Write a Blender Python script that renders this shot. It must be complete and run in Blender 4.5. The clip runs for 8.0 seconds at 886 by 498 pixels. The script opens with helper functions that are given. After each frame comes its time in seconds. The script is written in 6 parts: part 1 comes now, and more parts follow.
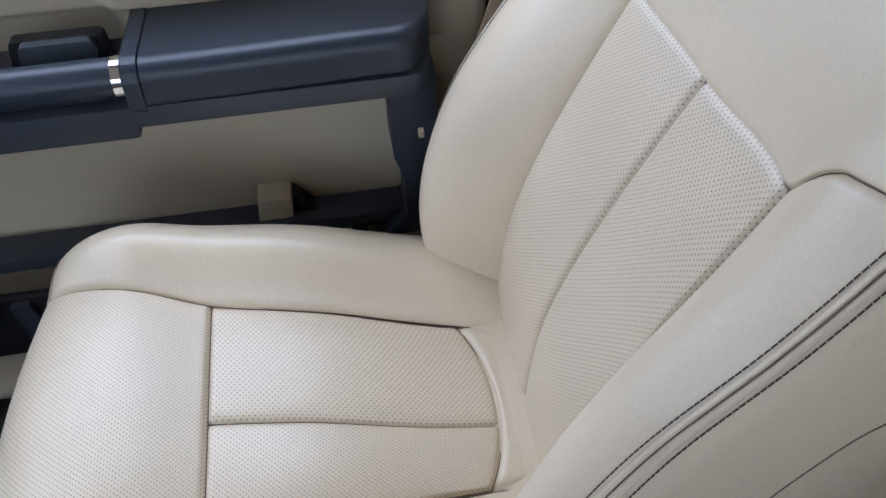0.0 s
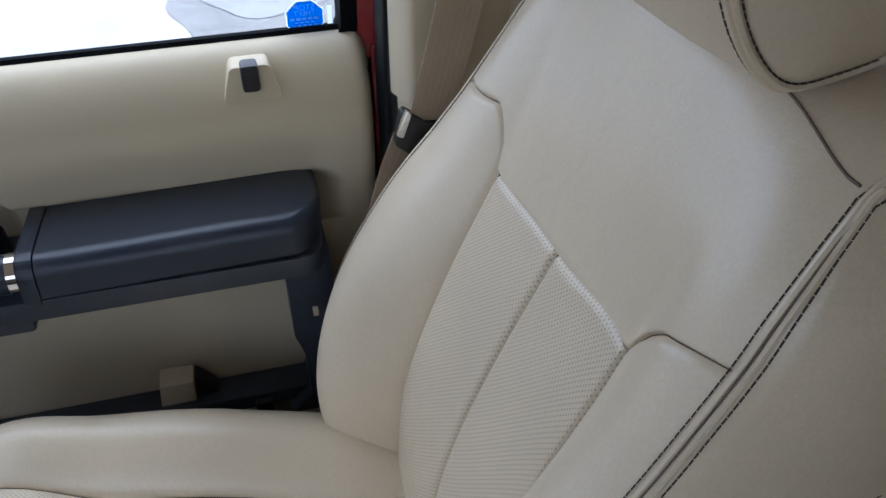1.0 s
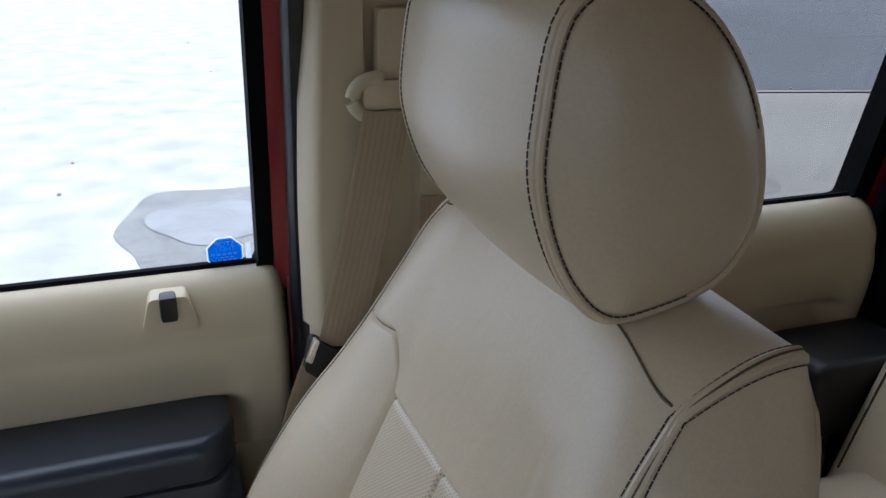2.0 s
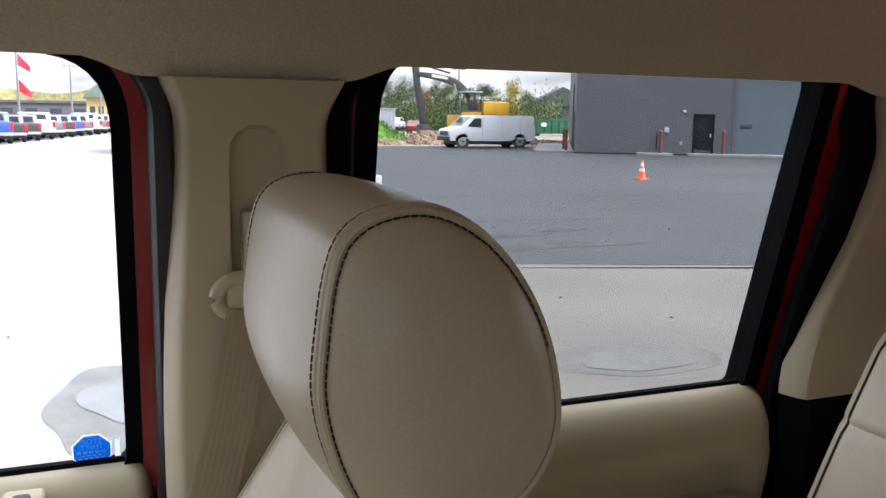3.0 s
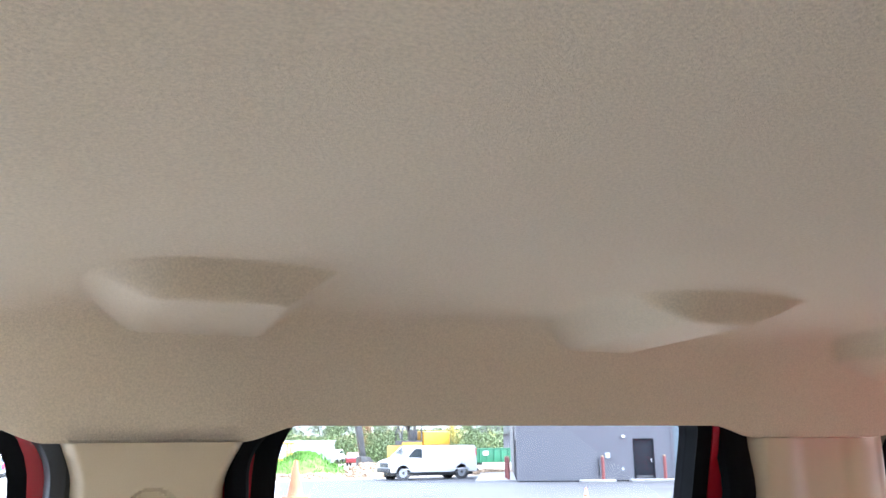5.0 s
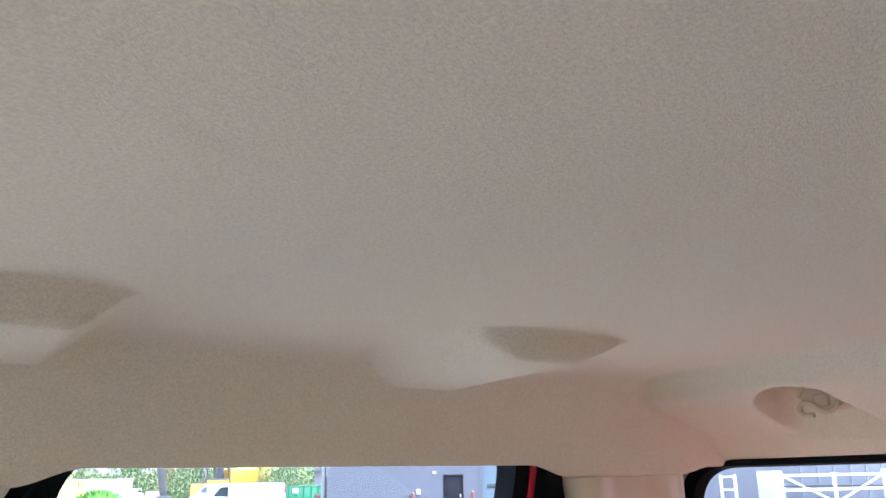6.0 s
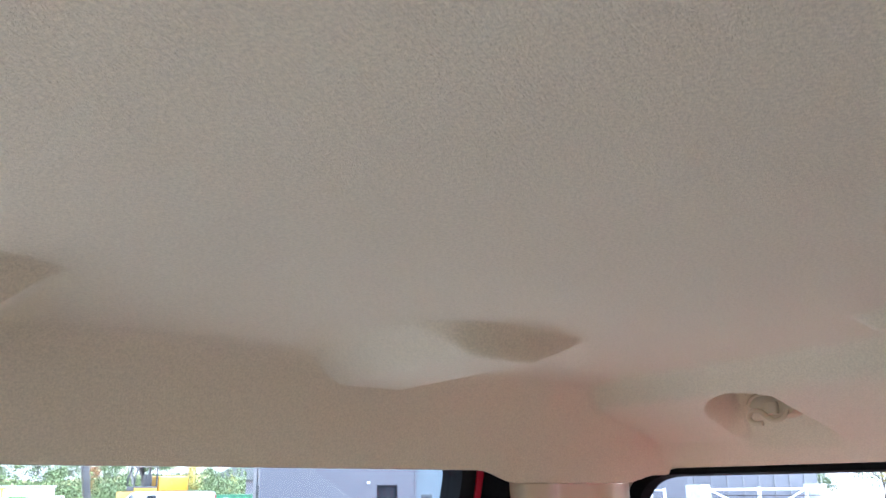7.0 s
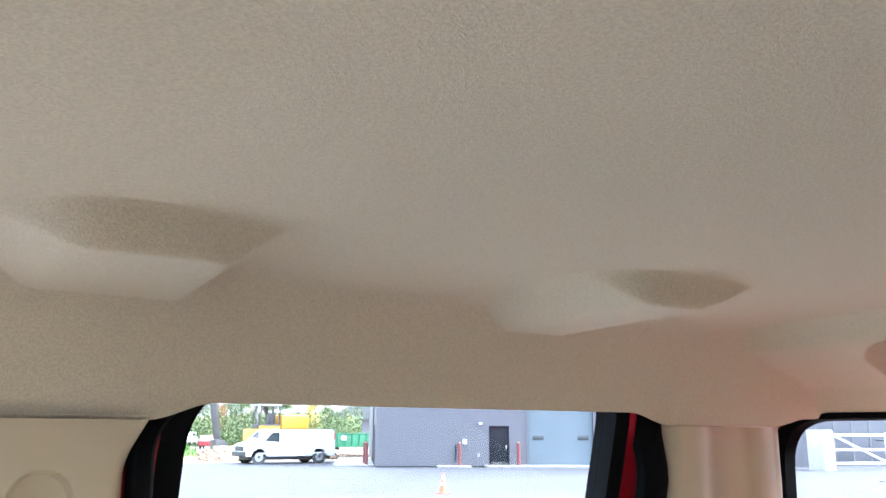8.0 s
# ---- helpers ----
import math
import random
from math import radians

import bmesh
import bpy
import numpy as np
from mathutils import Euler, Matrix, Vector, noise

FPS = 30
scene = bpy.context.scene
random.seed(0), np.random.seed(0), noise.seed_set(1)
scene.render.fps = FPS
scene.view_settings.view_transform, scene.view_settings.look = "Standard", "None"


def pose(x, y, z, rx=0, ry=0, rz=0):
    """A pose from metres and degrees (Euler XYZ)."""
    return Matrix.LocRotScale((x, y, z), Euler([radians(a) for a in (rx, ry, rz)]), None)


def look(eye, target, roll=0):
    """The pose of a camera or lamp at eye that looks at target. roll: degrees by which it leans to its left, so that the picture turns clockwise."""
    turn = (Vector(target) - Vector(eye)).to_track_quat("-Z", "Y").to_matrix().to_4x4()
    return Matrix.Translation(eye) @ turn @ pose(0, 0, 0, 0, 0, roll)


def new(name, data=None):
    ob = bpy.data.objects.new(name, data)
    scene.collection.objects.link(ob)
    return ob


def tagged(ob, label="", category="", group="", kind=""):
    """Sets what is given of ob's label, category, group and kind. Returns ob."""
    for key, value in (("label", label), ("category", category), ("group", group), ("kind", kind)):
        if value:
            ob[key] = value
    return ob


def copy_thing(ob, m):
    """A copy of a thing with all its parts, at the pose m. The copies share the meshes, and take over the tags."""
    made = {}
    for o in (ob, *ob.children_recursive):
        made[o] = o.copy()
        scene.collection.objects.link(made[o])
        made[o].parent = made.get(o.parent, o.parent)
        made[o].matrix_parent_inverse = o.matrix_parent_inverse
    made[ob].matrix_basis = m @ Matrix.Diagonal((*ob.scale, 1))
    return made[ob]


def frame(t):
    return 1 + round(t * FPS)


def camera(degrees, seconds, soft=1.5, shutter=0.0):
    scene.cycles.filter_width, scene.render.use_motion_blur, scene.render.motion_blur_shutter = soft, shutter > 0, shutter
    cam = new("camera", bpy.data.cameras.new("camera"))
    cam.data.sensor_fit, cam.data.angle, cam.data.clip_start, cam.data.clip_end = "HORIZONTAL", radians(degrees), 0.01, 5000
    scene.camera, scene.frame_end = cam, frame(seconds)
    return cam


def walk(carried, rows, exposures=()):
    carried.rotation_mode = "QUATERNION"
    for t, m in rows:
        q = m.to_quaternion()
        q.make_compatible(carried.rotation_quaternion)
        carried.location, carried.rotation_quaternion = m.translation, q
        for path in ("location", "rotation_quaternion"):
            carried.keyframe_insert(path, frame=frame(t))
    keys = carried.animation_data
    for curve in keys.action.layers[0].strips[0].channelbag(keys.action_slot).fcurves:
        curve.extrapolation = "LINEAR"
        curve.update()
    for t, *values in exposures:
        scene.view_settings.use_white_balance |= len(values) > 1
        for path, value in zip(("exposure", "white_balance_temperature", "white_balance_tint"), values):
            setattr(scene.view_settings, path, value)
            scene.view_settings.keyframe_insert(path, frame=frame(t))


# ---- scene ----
cam = camera(56.0, 8.0)
PATH = [
    (0, (-0.286, -0.055, 1.71), (-0.102, 1.298, 0.248), -2.2),
    (0.5, (-0.27, -0.07, 1.727), (0.038, 1.407, 0.414), -1.8),
    (1, (-0.25, -0.086, 1.737), (0.154, 1.489, 0.573), -1.0),
    (1.5, (-0.232, -0.11, 1.749), (0.265, 1.565, 0.775), -0.3),
    (1.7, (-0.227, -0.127, 1.758), (0.309, 1.598, 0.9), -0.2),
    (2.8, (-0.151, -0.162, 1.788), (0.554, 1.666, 1.387), 0.8),
    (3, (-0.127, -0.174, 1.797), (0.593, 1.666, 1.485), 0.8),
    (3.5, (-0.109, -0.207, 1.809), (0.632, 1.65, 1.782), -0.2),
    (4, (-0.1, -0.222, 1.814), (0.656, 1.624, 1.966), -0.4),
    (4.2, (-0.095, -0.223, 1.814), (0.664, 1.617, 2.01), -0.7),
    (5.3, (-0.107, -0.278, 1.831), (0.794, 1.428, 2.356), -0.2),
    (5.5, (-0.099, -0.266, 1.834), (0.895, 1.389, 2.355), -0.6),
    (6, (-0.079, -0.217, 1.831), (1.108, 1.301, 2.368), -1.2),
    (6.5, (-0.071, -0.194, 1.828), (1.19, 1.257, 2.381), -1.2),
    (7, (-0.062, -0.172, 1.823), (1.229, 1.25, 2.381), -0.6),
    (7.5, (-0.091, -0.154, 1.826), (1.215, 1.285, 2.299), -0.4),
    (8, (-0.14, -0.161, 1.822), (0.970, 1.444, 2.251), 0.2),
]
EXPOSURES = ((0.0, 2.74, 5450, 16), (1.0, 2.18, 5500, 14), (1.7, 1.88, 5600, 13), (2.8, 2.02, 6250, 14), (4.2, 3.36, 6500, 17), (5.3, 4.12, 5400, 15), (6.5, 4.12, 5300, 15), (8.0, 4.1, 5600, 13))
walk(cam, [(t, look(eye, target, roll)) for t, eye, target, roll in PATH], EXPOSURES)


# ---------------------------------------------------------------- light
world = bpy.data.worlds.new("sky")
scene.world = world
world.use_nodes = True
wn, wl = world.node_tree.nodes, world.node_tree.links
wn.clear()
w_out = wn.new("ShaderNodeOutputWorld")
w_bg = wn.new("ShaderNodeBackground")
w_sky = wn.new("ShaderNodeTexSky")
w_sky.sky_type = "NISHITA"
w_sky.sun_disc = False
SUN_EL, SUN_ROT = radians(42), radians(125)
w_sky.sun_elevation, w_sky.sun_rotation = SUN_EL, SUN_ROT
w_sky.air_density, w_sky.dust_density = 1.0, 2.5
w_tc = wn.new("ShaderNodeTexCoord")
w_map = wn.new("ShaderNodeMapping")
w_map.inputs["Scale"].default_value = (1.6, 1.6, 7.5)
w_noise = wn.new("ShaderNodeTexNoise")
w_noise.inputs["Scale"].default_value = 2.4
w_noise.inputs["Detail"].default_value = 7.0
w_noise.inputs["Roughness"].default_value = 0.58
w_ramp = wn.new("ShaderNodeValToRGB")
w_ramp.color_ramp.elements[0].position, w_ramp.color_ramp.elements[1].position = 0.36, 0.60
w_ramp.color_ramp.elements[0].color = (0.15, 0.15, 0.15, 1)
w_cloud = wn.new("ShaderNodeMix")
w_cloud.data_type = "RGBA"
w_cloud.inputs[7].default_value = (8.6, 8.8, 9.2, 1)
wl.new(w_tc.outputs["Generated"], w_map.inputs["Vector"])
wl.new(w_map.outputs["Vector"], w_noise.inputs["Vector"])
wl.new(w_noise.outputs["Fac"], w_ramp.inputs["Fac"])
wl.new(w_ramp.outputs["Color"], w_cloud.inputs[0])
w_dim = wn.new("ShaderNodeMix")
w_dim.data_type, w_dim.blend_type = "RGBA", "MULTIPLY"
w_dim.inputs[0].default_value = 1.0
w_dim.inputs[7].default_value = (0.66, 0.74, 0.84, 1)
wl.new(w_sky.outputs["Color"], w_dim.inputs[6])
wl.new(w_dim.outputs[2], w_cloud.inputs[6])
# a clouded sky is dimmer towards the horizon than overhead
w_sep = wn.new("ShaderNodeSeparateXYZ")
w_rise = wn.new("ShaderNodeMapRange")
w_rise.inputs["From Min"].default_value, w_rise.inputs["From Max"].default_value = 0.0, 0.75
w_rise.inputs["To Min"].default_value, w_rise.inputs["To Max"].default_value = 0.36, 1.10
w_fall = wn.new("ShaderNodeMix")
w_fall.data_type, w_fall.blend_type = "RGBA", "MULTIPLY"
w_fall.inputs[0].default_value = 1.0
wl.new(w_tc.outputs["Generated"], w_sep.inputs[0])
wl.new(w_sep.outputs["Z"], w_rise.inputs["Value"])
wl.new(w_cloud.outputs[2], w_fall.inputs[6])
wl.new(w_rise.outputs["Result"], w_fall.inputs[7])
wl.new(w_fall.outputs[2], w_bg.inputs["Color"])
w_bg.inputs["Strength"].default_value = 0.14
wl.new(w_bg.outputs["Background"], w_out.inputs["Surface"])

sun_data = bpy.data.lights.new("sun", "SUN")
sun_data.energy, sun_data.angle, sun_data.color = 1.8, radians(16), (1.0, 0.97, 0.93)
sun = new("sun", sun_data)
sun_dir = Vector((math.sin(SUN_ROT) * math.cos(SUN_EL), math.cos(SUN_ROT) * math.cos(SUN_EL), math.sin(SUN_EL)))
sun.matrix_world = look(sun_dir * 30, (0, 0, 0))


# ---------------------------------------------------------------- materials
def mat(name, color, rough=0.5, metal=0.0, vary=0.12, scale=6.0, fine=120.0, bump=0.05, dist=0.001, spec=0.5, coat=0.0, second=None, per_object=0.0):
    """A surface with colour variation at two scales and fine relief; sizes by object coordinates in metres."""
    m = bpy.data.materials.new(name)
    m.use_nodes = True
    n, l = m.node_tree.nodes, m.node_tree.links
    b = n["Principled BSDF"]
    b.inputs["Roughness"].default_value = rough
    b.inputs["Metallic"].default_value = metal
    b.inputs["Specular IOR Level"].default_value = spec
    b.inputs["Coat Weight"].default_value = coat
    tc = n.new("ShaderNodeTexCoord")
    big = n.new("ShaderNodeTexNoise")
    big.inputs["Scale"].default_value = scale
    big.inputs["Detail"].default_value = 4.0
    small = n.new("ShaderNodeTexNoise")
    small.inputs["Scale"].default_value = fine
    small.inputs["Detail"].default_value = 3.0
    l.new(tc.outputs["Object"], big.inputs["Vector"])
    l.new(tc.outputs["Object"], small.inputs["Vector"])
    mix = n.new("ShaderNodeMix")
    mix.data_type = "RGBA"
    dark = second or tuple(c * (1 - vary * 1.6) for c in color)
    mix.inputs[6].default_value = (*dark, 1)
    mix.inputs[7].default_value = (*[min(1, c * (1 + vary * 0.6)) for c in color], 1)
    add = n.new("ShaderNodeMath")
    add.operation = "ADD"
    l.new(big.outputs["Fac"], add.inputs[0])
    half = n.new("ShaderNodeMath")
    half.operation = "MULTIPLY_ADD"
    half.inputs[1].default_value, half.inputs[2].default_value = 0.6, -0.3
    l.new(small.outputs["Fac"], half.inputs[0])
    l.new(half.outputs[0], add.inputs[1])
    span = n.new("ShaderNodeMapRange")
    span.inputs["From Min"].default_value, span.inputs["From Max"].default_value = 0.3, 0.7
    l.new(add.outputs[0], span.inputs["Value"])
    l.new(span.outputs["Result"], mix.inputs[0])
    colour = mix.outputs[2]
    if per_object:
        info = n.new("ShaderNodeObjectInfo")
        hsv = n.new("ShaderNodeHueSaturation")
        rng = n.new("ShaderNodeMapRange")
        rng.inputs["To Min"].default_value, rng.inputs["To Max"].default_value = 1 - per_object, 1 + per_object
        l.new(info.outputs["Random"], rng.inputs["Value"])
        l.new(rng.outputs["Result"], hsv.inputs["Value"])
        l.new(colour, hsv.inputs["Color"])
        colour = hsv.outputs["Color"]
    l.new(colour, b.inputs["Base Color"])
    if bump:
        bp = n.new("ShaderNodeBump")
        bp.inputs["Strength"].default_value = bump
        bp.inputs["Distance"].default_value = dist
        l.new(small.outputs["Fac"], bp.inputs["Height"])
        l.new(bp.outputs["Normal"], b.inputs["Normal"])
    return m


def leather(name, color, perforated=False):
    """Smooth grained leather; perforated leather has rows of punched holes laid out by the UV map, in metres."""
    m = mat(name, color, rough=0.31, vary=0.055, scale=5.0, fine=420.0, bump=0.0, spec=0.55)
    n, l = m.node_tree.nodes, m.node_tree.links
    b = n["Principled BSDF"]
    tc = n.new("ShaderNodeTexCoord")
    grain = n.new("ShaderNodeTexVoronoi")
    grain.inputs["Scale"].default_value = 620.0
    l.new(tc.outputs["Object"], grain.inputs["Vector"])
    crease = n.new("ShaderNodeTexNoise")
    crease.inputs["Scale"].default_value = 26.0
    crease.inputs["Detail"].default_value = 5.0
    crease.inputs["Distortion"].default_value = 0.8
    l.new(tc.outputs["Object"], crease.inputs["Vector"])
    b1 = n.new("ShaderNodeBump")
    b1.inputs["Strength"].default_value, b1.inputs["Distance"].default_value = 0.13, 0.0005
    l.new(grain.outputs["Distance"], b1.inputs["Height"])
    b2 = n.new("ShaderNodeBump")
    b2.inputs["Strength"].default_value, b2.inputs["Distance"].default_value = 0.22, 0.004
    l.new(crease.outputs["Fac"], b2.inputs["Height"])
    l.new(b1.outputs["Normal"], b2.inputs["Normal"])
    last = b2
    if perforated:
        rot = n.new("ShaderNodeMapping")
        rot.inputs["Rotation"].default_value = (0, 0, radians(45))
        rot.inputs["Scale"].default_value = (290, 290, 1)
        l.new(tc.outputs["UV"], rot.inputs["Vector"])
        vor = n.new("ShaderNodeTexVoronoi")
        vor.voronoi_dimensions = "2D"
        vor.inputs["Scale"].default_value = 1.0
        vor.inputs["Randomness"].default_value = 0.0
        l.new(rot.outputs["Vector"], vor.inputs["Vector"])
        hole = n.new("ShaderNodeMapRange")
        hole.inputs["From Min"].default_value, hole.inputs["From Max"].default_value = 0.15, 0.24
        l.new(vor.outputs["Distance"], hole.inputs["Value"])
        b3 = n.new("ShaderNodeBump")
        b3.inputs["Strength"].default_value, b3.inputs["Distance"].default_value = 0.4, 0.0009
        l.new(hole.outputs["Result"], b3.inputs["Height"])
        l.new(b2.outputs["Normal"], b3.inputs["Normal"])
        last = b3
        src = b.inputs["Base Color"].links[0].from_socket
        mx = n.new("ShaderNodeMix")
        mx.data_type = "RGBA"
        mx.inputs[6].default_value = (*[c * 0.47 for c in color], 1)
        l.new(hole.outputs["Result"], mx.inputs[0])
        l.new(src, mx.inputs[7])
        l.new(mx.outputs[2], b.inputs["Base Color"])
    l.new(last.outputs["Normal"], b.inputs["Normal"])
    return m


def headliner_cloth(name, color):
    """Short knitted nap: tiny flecks and ribs."""
    m = mat(name, color, rough=0.95, vary=0.09, scale=420.0, fine=800.0, bump=0.0, spec=0.1)
    n, l = m.node_tree.nodes, m.node_tree.links
    b = n["Principled BSDF"]
    tc = n.new("ShaderNodeTexCoord")
    mp = n.new("ShaderNodeMapping")
    mp.inputs["Scale"].default_value = (1.0, 1.7, 1.0)
    l.new(tc.outputs["Object"], mp.inputs["Vector"])
    nap = n.new("ShaderNodeTexNoise")
    nap.inputs["Scale"].default_value = 460.0
    nap.inputs["Detail"].default_value = 4.0
    nap.inputs["Roughness"].default_value = 0.7
    l.new(mp.outputs["Vector"], nap.inputs["Vector"])
    b1 = n.new("ShaderNodeBump")
    b1.inputs["Strength"].default_value, b1.inputs["Distance"].default_value = 0.9, 0.0018
    l.new(nap.outputs["Fac"], b1.inputs["Height"])
    l.new(b1.outputs["Normal"], b.inputs["Normal"])
    b.inputs["Sheen Weight"].default_value = 0.25
    return m


def webbing(name, color):
    """Ribbed belt webbing; ribs follow the UV map's second axis, in metres."""
    m = mat(name, color, rough=0.65, vary=0.06, scale=14.0, fine=300.0, bump=0.0, spec=0.3)
    n, l = m.node_tree.nodes, m.node_tree.links
    b = n["Principled BSDF"]
    tc = n.new("ShaderNodeTexCoord")
    wv = n.new("ShaderNodeTexWave")
    wv.bands_direction = "X"
    wv.inputs["Scale"].default_value = 50.0
    l.new(tc.outputs["UV"], wv.inputs["Vector"])
    b1 = n.new("ShaderNodeBump")
    b1.inputs["Strength"].default_value, b1.inputs["Distance"].default_value = 0.25, 0.0008
    l.new(wv.outputs["Fac"], b1.inputs["Height"])
    l.new(b1.outputs["Normal"], b.inputs["Normal"])
    return m


def pane(name, tint=(0.97, 0.985, 0.98), gloss=0.06):
    m = bpy.data.materials.new(name)
    m.use_nodes = True
    n, l = m.node_tree.nodes, m.node_tree.links
    n.clear()
    out = n.new("ShaderNodeOutputMaterial")
    clear = n.new("ShaderNodeBsdfTransparent")
    clear.inputs["Color"].default_value = (*tint, 1)
    shine = n.new("ShaderNodeBsdfGlossy")
    shine.inputs["Roughness"].default_value = 0.02
    mx = n.new("ShaderNodeMixShader")
    mx.inputs[0].default_value = gloss
    l.new(clear.outputs[0], mx.inputs[1])
    l.new(shine.outputs[0], mx.inputs[2])
    l.new(mx.outputs[0], out.inputs["Surface"])
    return m


LEATHER = (0.65, 0.545, 0.388)
M_leather = leather("cream_leather", LEATHER)
M_perf = leather("perforated_cream_leather", LEATHER, True)
M_thread = mat("dark_brown_thread", (0.060, 0.040, 0.028), rough=0.8, vary=0.2, fine=900, bump=0.2)
M_thread_tan = mat("tan_thread", (0.36, 0.29, 0.21), rough=0.8, vary=0.2, fine=900, bump=0.2)
# dark colour that paints the shadow gap along each sewn seam
M_seamline = mat("seam_gap_shade", (0.15, 0.108, 0.075), rough=0.8, vary=0.1)
M_tan = mat("tan_grained_plastic", (0.58, 0.495, 0.34), rough=0.55, vary=0.04, scale=4, fine=900, bump=0.22, dist=0.0006, spec=0.4)
M_tan_soft = mat("tan_soft_vinyl", (0.61, 0.52, 0.355), rough=0.5, vary=0.04, scale=4, fine=800, bump=0.25, dist=0.0006, spec=0.4)
M_dark = mat("dark_slate_vinyl", (0.020, 0.027, 0.040), rough=0.34, vary=0.12, scale=8, fine=900, bump=0.3, dist=0.0006, spec=0.45)
M_dark_hard = mat("charcoal_hard_plastic", (0.036, 0.042, 0.053), rough=0.45, vary=0.15, scale=9, fine=1100, bump=0.3, dist=0.0005)
M_black = mat("black_plastic", (0.012, 0.012, 0.013), rough=0.45, vary=0.2, scale=9, fine=800, bump=0.15)
M_rubber = mat("black_rubber_seal", (0.006, 0.0068, 0.0075), rough=0.85, vary=0.2, spec=0.06, scale=12, fine=500, bump=0.2)
M_seal = mat("grey_black_door_seal", (0.024, 0.028, 0.030), rough=0.42, vary=0.15, spec=0.4, scale=12, fine=500, bump=0.1)
M_lever = mat("grey_painted_lever", (0.10, 0.115, 0.13), rough=0.35, metal=0.3, vary=0.1, bump=0.05)
M_chrome = mat("chrome", (0.85, 0.85, 0.86), rough=0.08, metal=1.0, vary=0.02, bump=0.0)
M_red = mat("dark_red_car_paint", (0.31, 0.006, 0.015), rough=0.25, vary=0.08, scale=3, fine=1500, bump=0.02, coat=0.5, spec=0.4)
M_cloth = headliner_cloth("headliner_knit", (0.70, 0.61, 0.45))
M_belt = webbing("tan_webbing", (0.36, 0.28, 0.19))
M_carpet = mat("dark_carpet", (0.03, 0.027, 0.024), rough=0.95, vary=0.3, scale=20, fine=400, bump=0.6, dist=0.004)
M_glass = pane("clear_window_glass", (0.93, 0.945, 0.94), 0.015)
M_privacy = pane("grey_privacy_glass", (0.735, 0.75, 0.745), 0.015)
# darker than plain windscreen glass, to hold back light from ahead
M_screen = pane("dimming_windscreen_glass", (0.40, 0.415, 0.41), 0.05)
M_wire = mat("heater_wire", (0.05, 0.035, 0.025), rough=0.6)


# ---------------------------------------------------------------- mesh helpers
def link(name, bm, material, parent=None, label="", smooth=True):
    me = bpy.data.meshes.new(name)
    bm.normal_update()
    bm.to_mesh(me)
    bm.free()
    for m_ in (material if isinstance(material, (list, tuple)) else [material]):
        me.materials.append(m_)
    if smooth:
        for p in me.polygons:
            p.use_smooth = True
        me.set_sharp_from_angle(angle=radians(38))
    ob = new(name, me)
    if parent is not None:
        ob.parent = parent
    if label:
        ob["label"] = label
    return ob


def part(name, bm, material, parent, label=""):
    return link(name, bm, material, parent, label)


def thing(name, label, category, at=(0, 0, 0), rz=0.0, group="", kind=""):
    e = new(name)
    e.empty_display_size = 0.1
    e.matrix_world = Matrix.Translation(at) @ Matrix.Rotation(rz, 4, "Z")
    bpy.context.view_layer.update()
    return tagged(e, label, category, group, kind)


def box(x0, x1, y0, y1, z0, z1, bevel=0.0, seg=2, into=None):
    bm = into or bmesh.new()
    r = bmesh.ops.create_cube(bm, size=1.0)
    vs = r["verts"]
    for v in vs:
        v.co = Vector((x0 + (v.co.x + 0.5) * (x1 - x0), y0 + (v.co.y + 0.5) * (y1 - y0), z0 + (v.co.z + 0.5) * (z1 - z0)))
    if bevel:
        es = list({e for v in vs for e in v.link_edges})
        bmesh.ops.bevel(bm, geom=es, offset=bevel, segments=seg, profile=0.6, affect="EDGES", clamp_overlap=True)
    return bm


def cyl(p0, p1, r0, r1=None, seg=20, into=None, bevel=0.0):
    bm = into or bmesh.new()
    p0, p1 = Vector(p0), Vector(p1)
    r1 = r0 if r1 is None else r1
    d = p1 - p0
    m_ = Matrix.Translation((p0 + p1) / 2) @ d.to_track_quat("Z", "Y").to_matrix().to_4x4()
    r = bmesh.ops.create_cone(bm, cap_ends=True, segments=seg, radius1=r0, radius2=max(r1, 1e-4), depth=d.length, matrix=m_)
    if bevel:
        rim = [e for e in {e for v in r["verts"] for e in v.link_edges} if len(e.link_faces) == 2 and max(len(f.verts) for f in e.link_faces) > 4]
        bmesh.ops.bevel(bm, geom=rim, offset=bevel, segments=2, profile=0.6, affect="EDGES")
    return bm


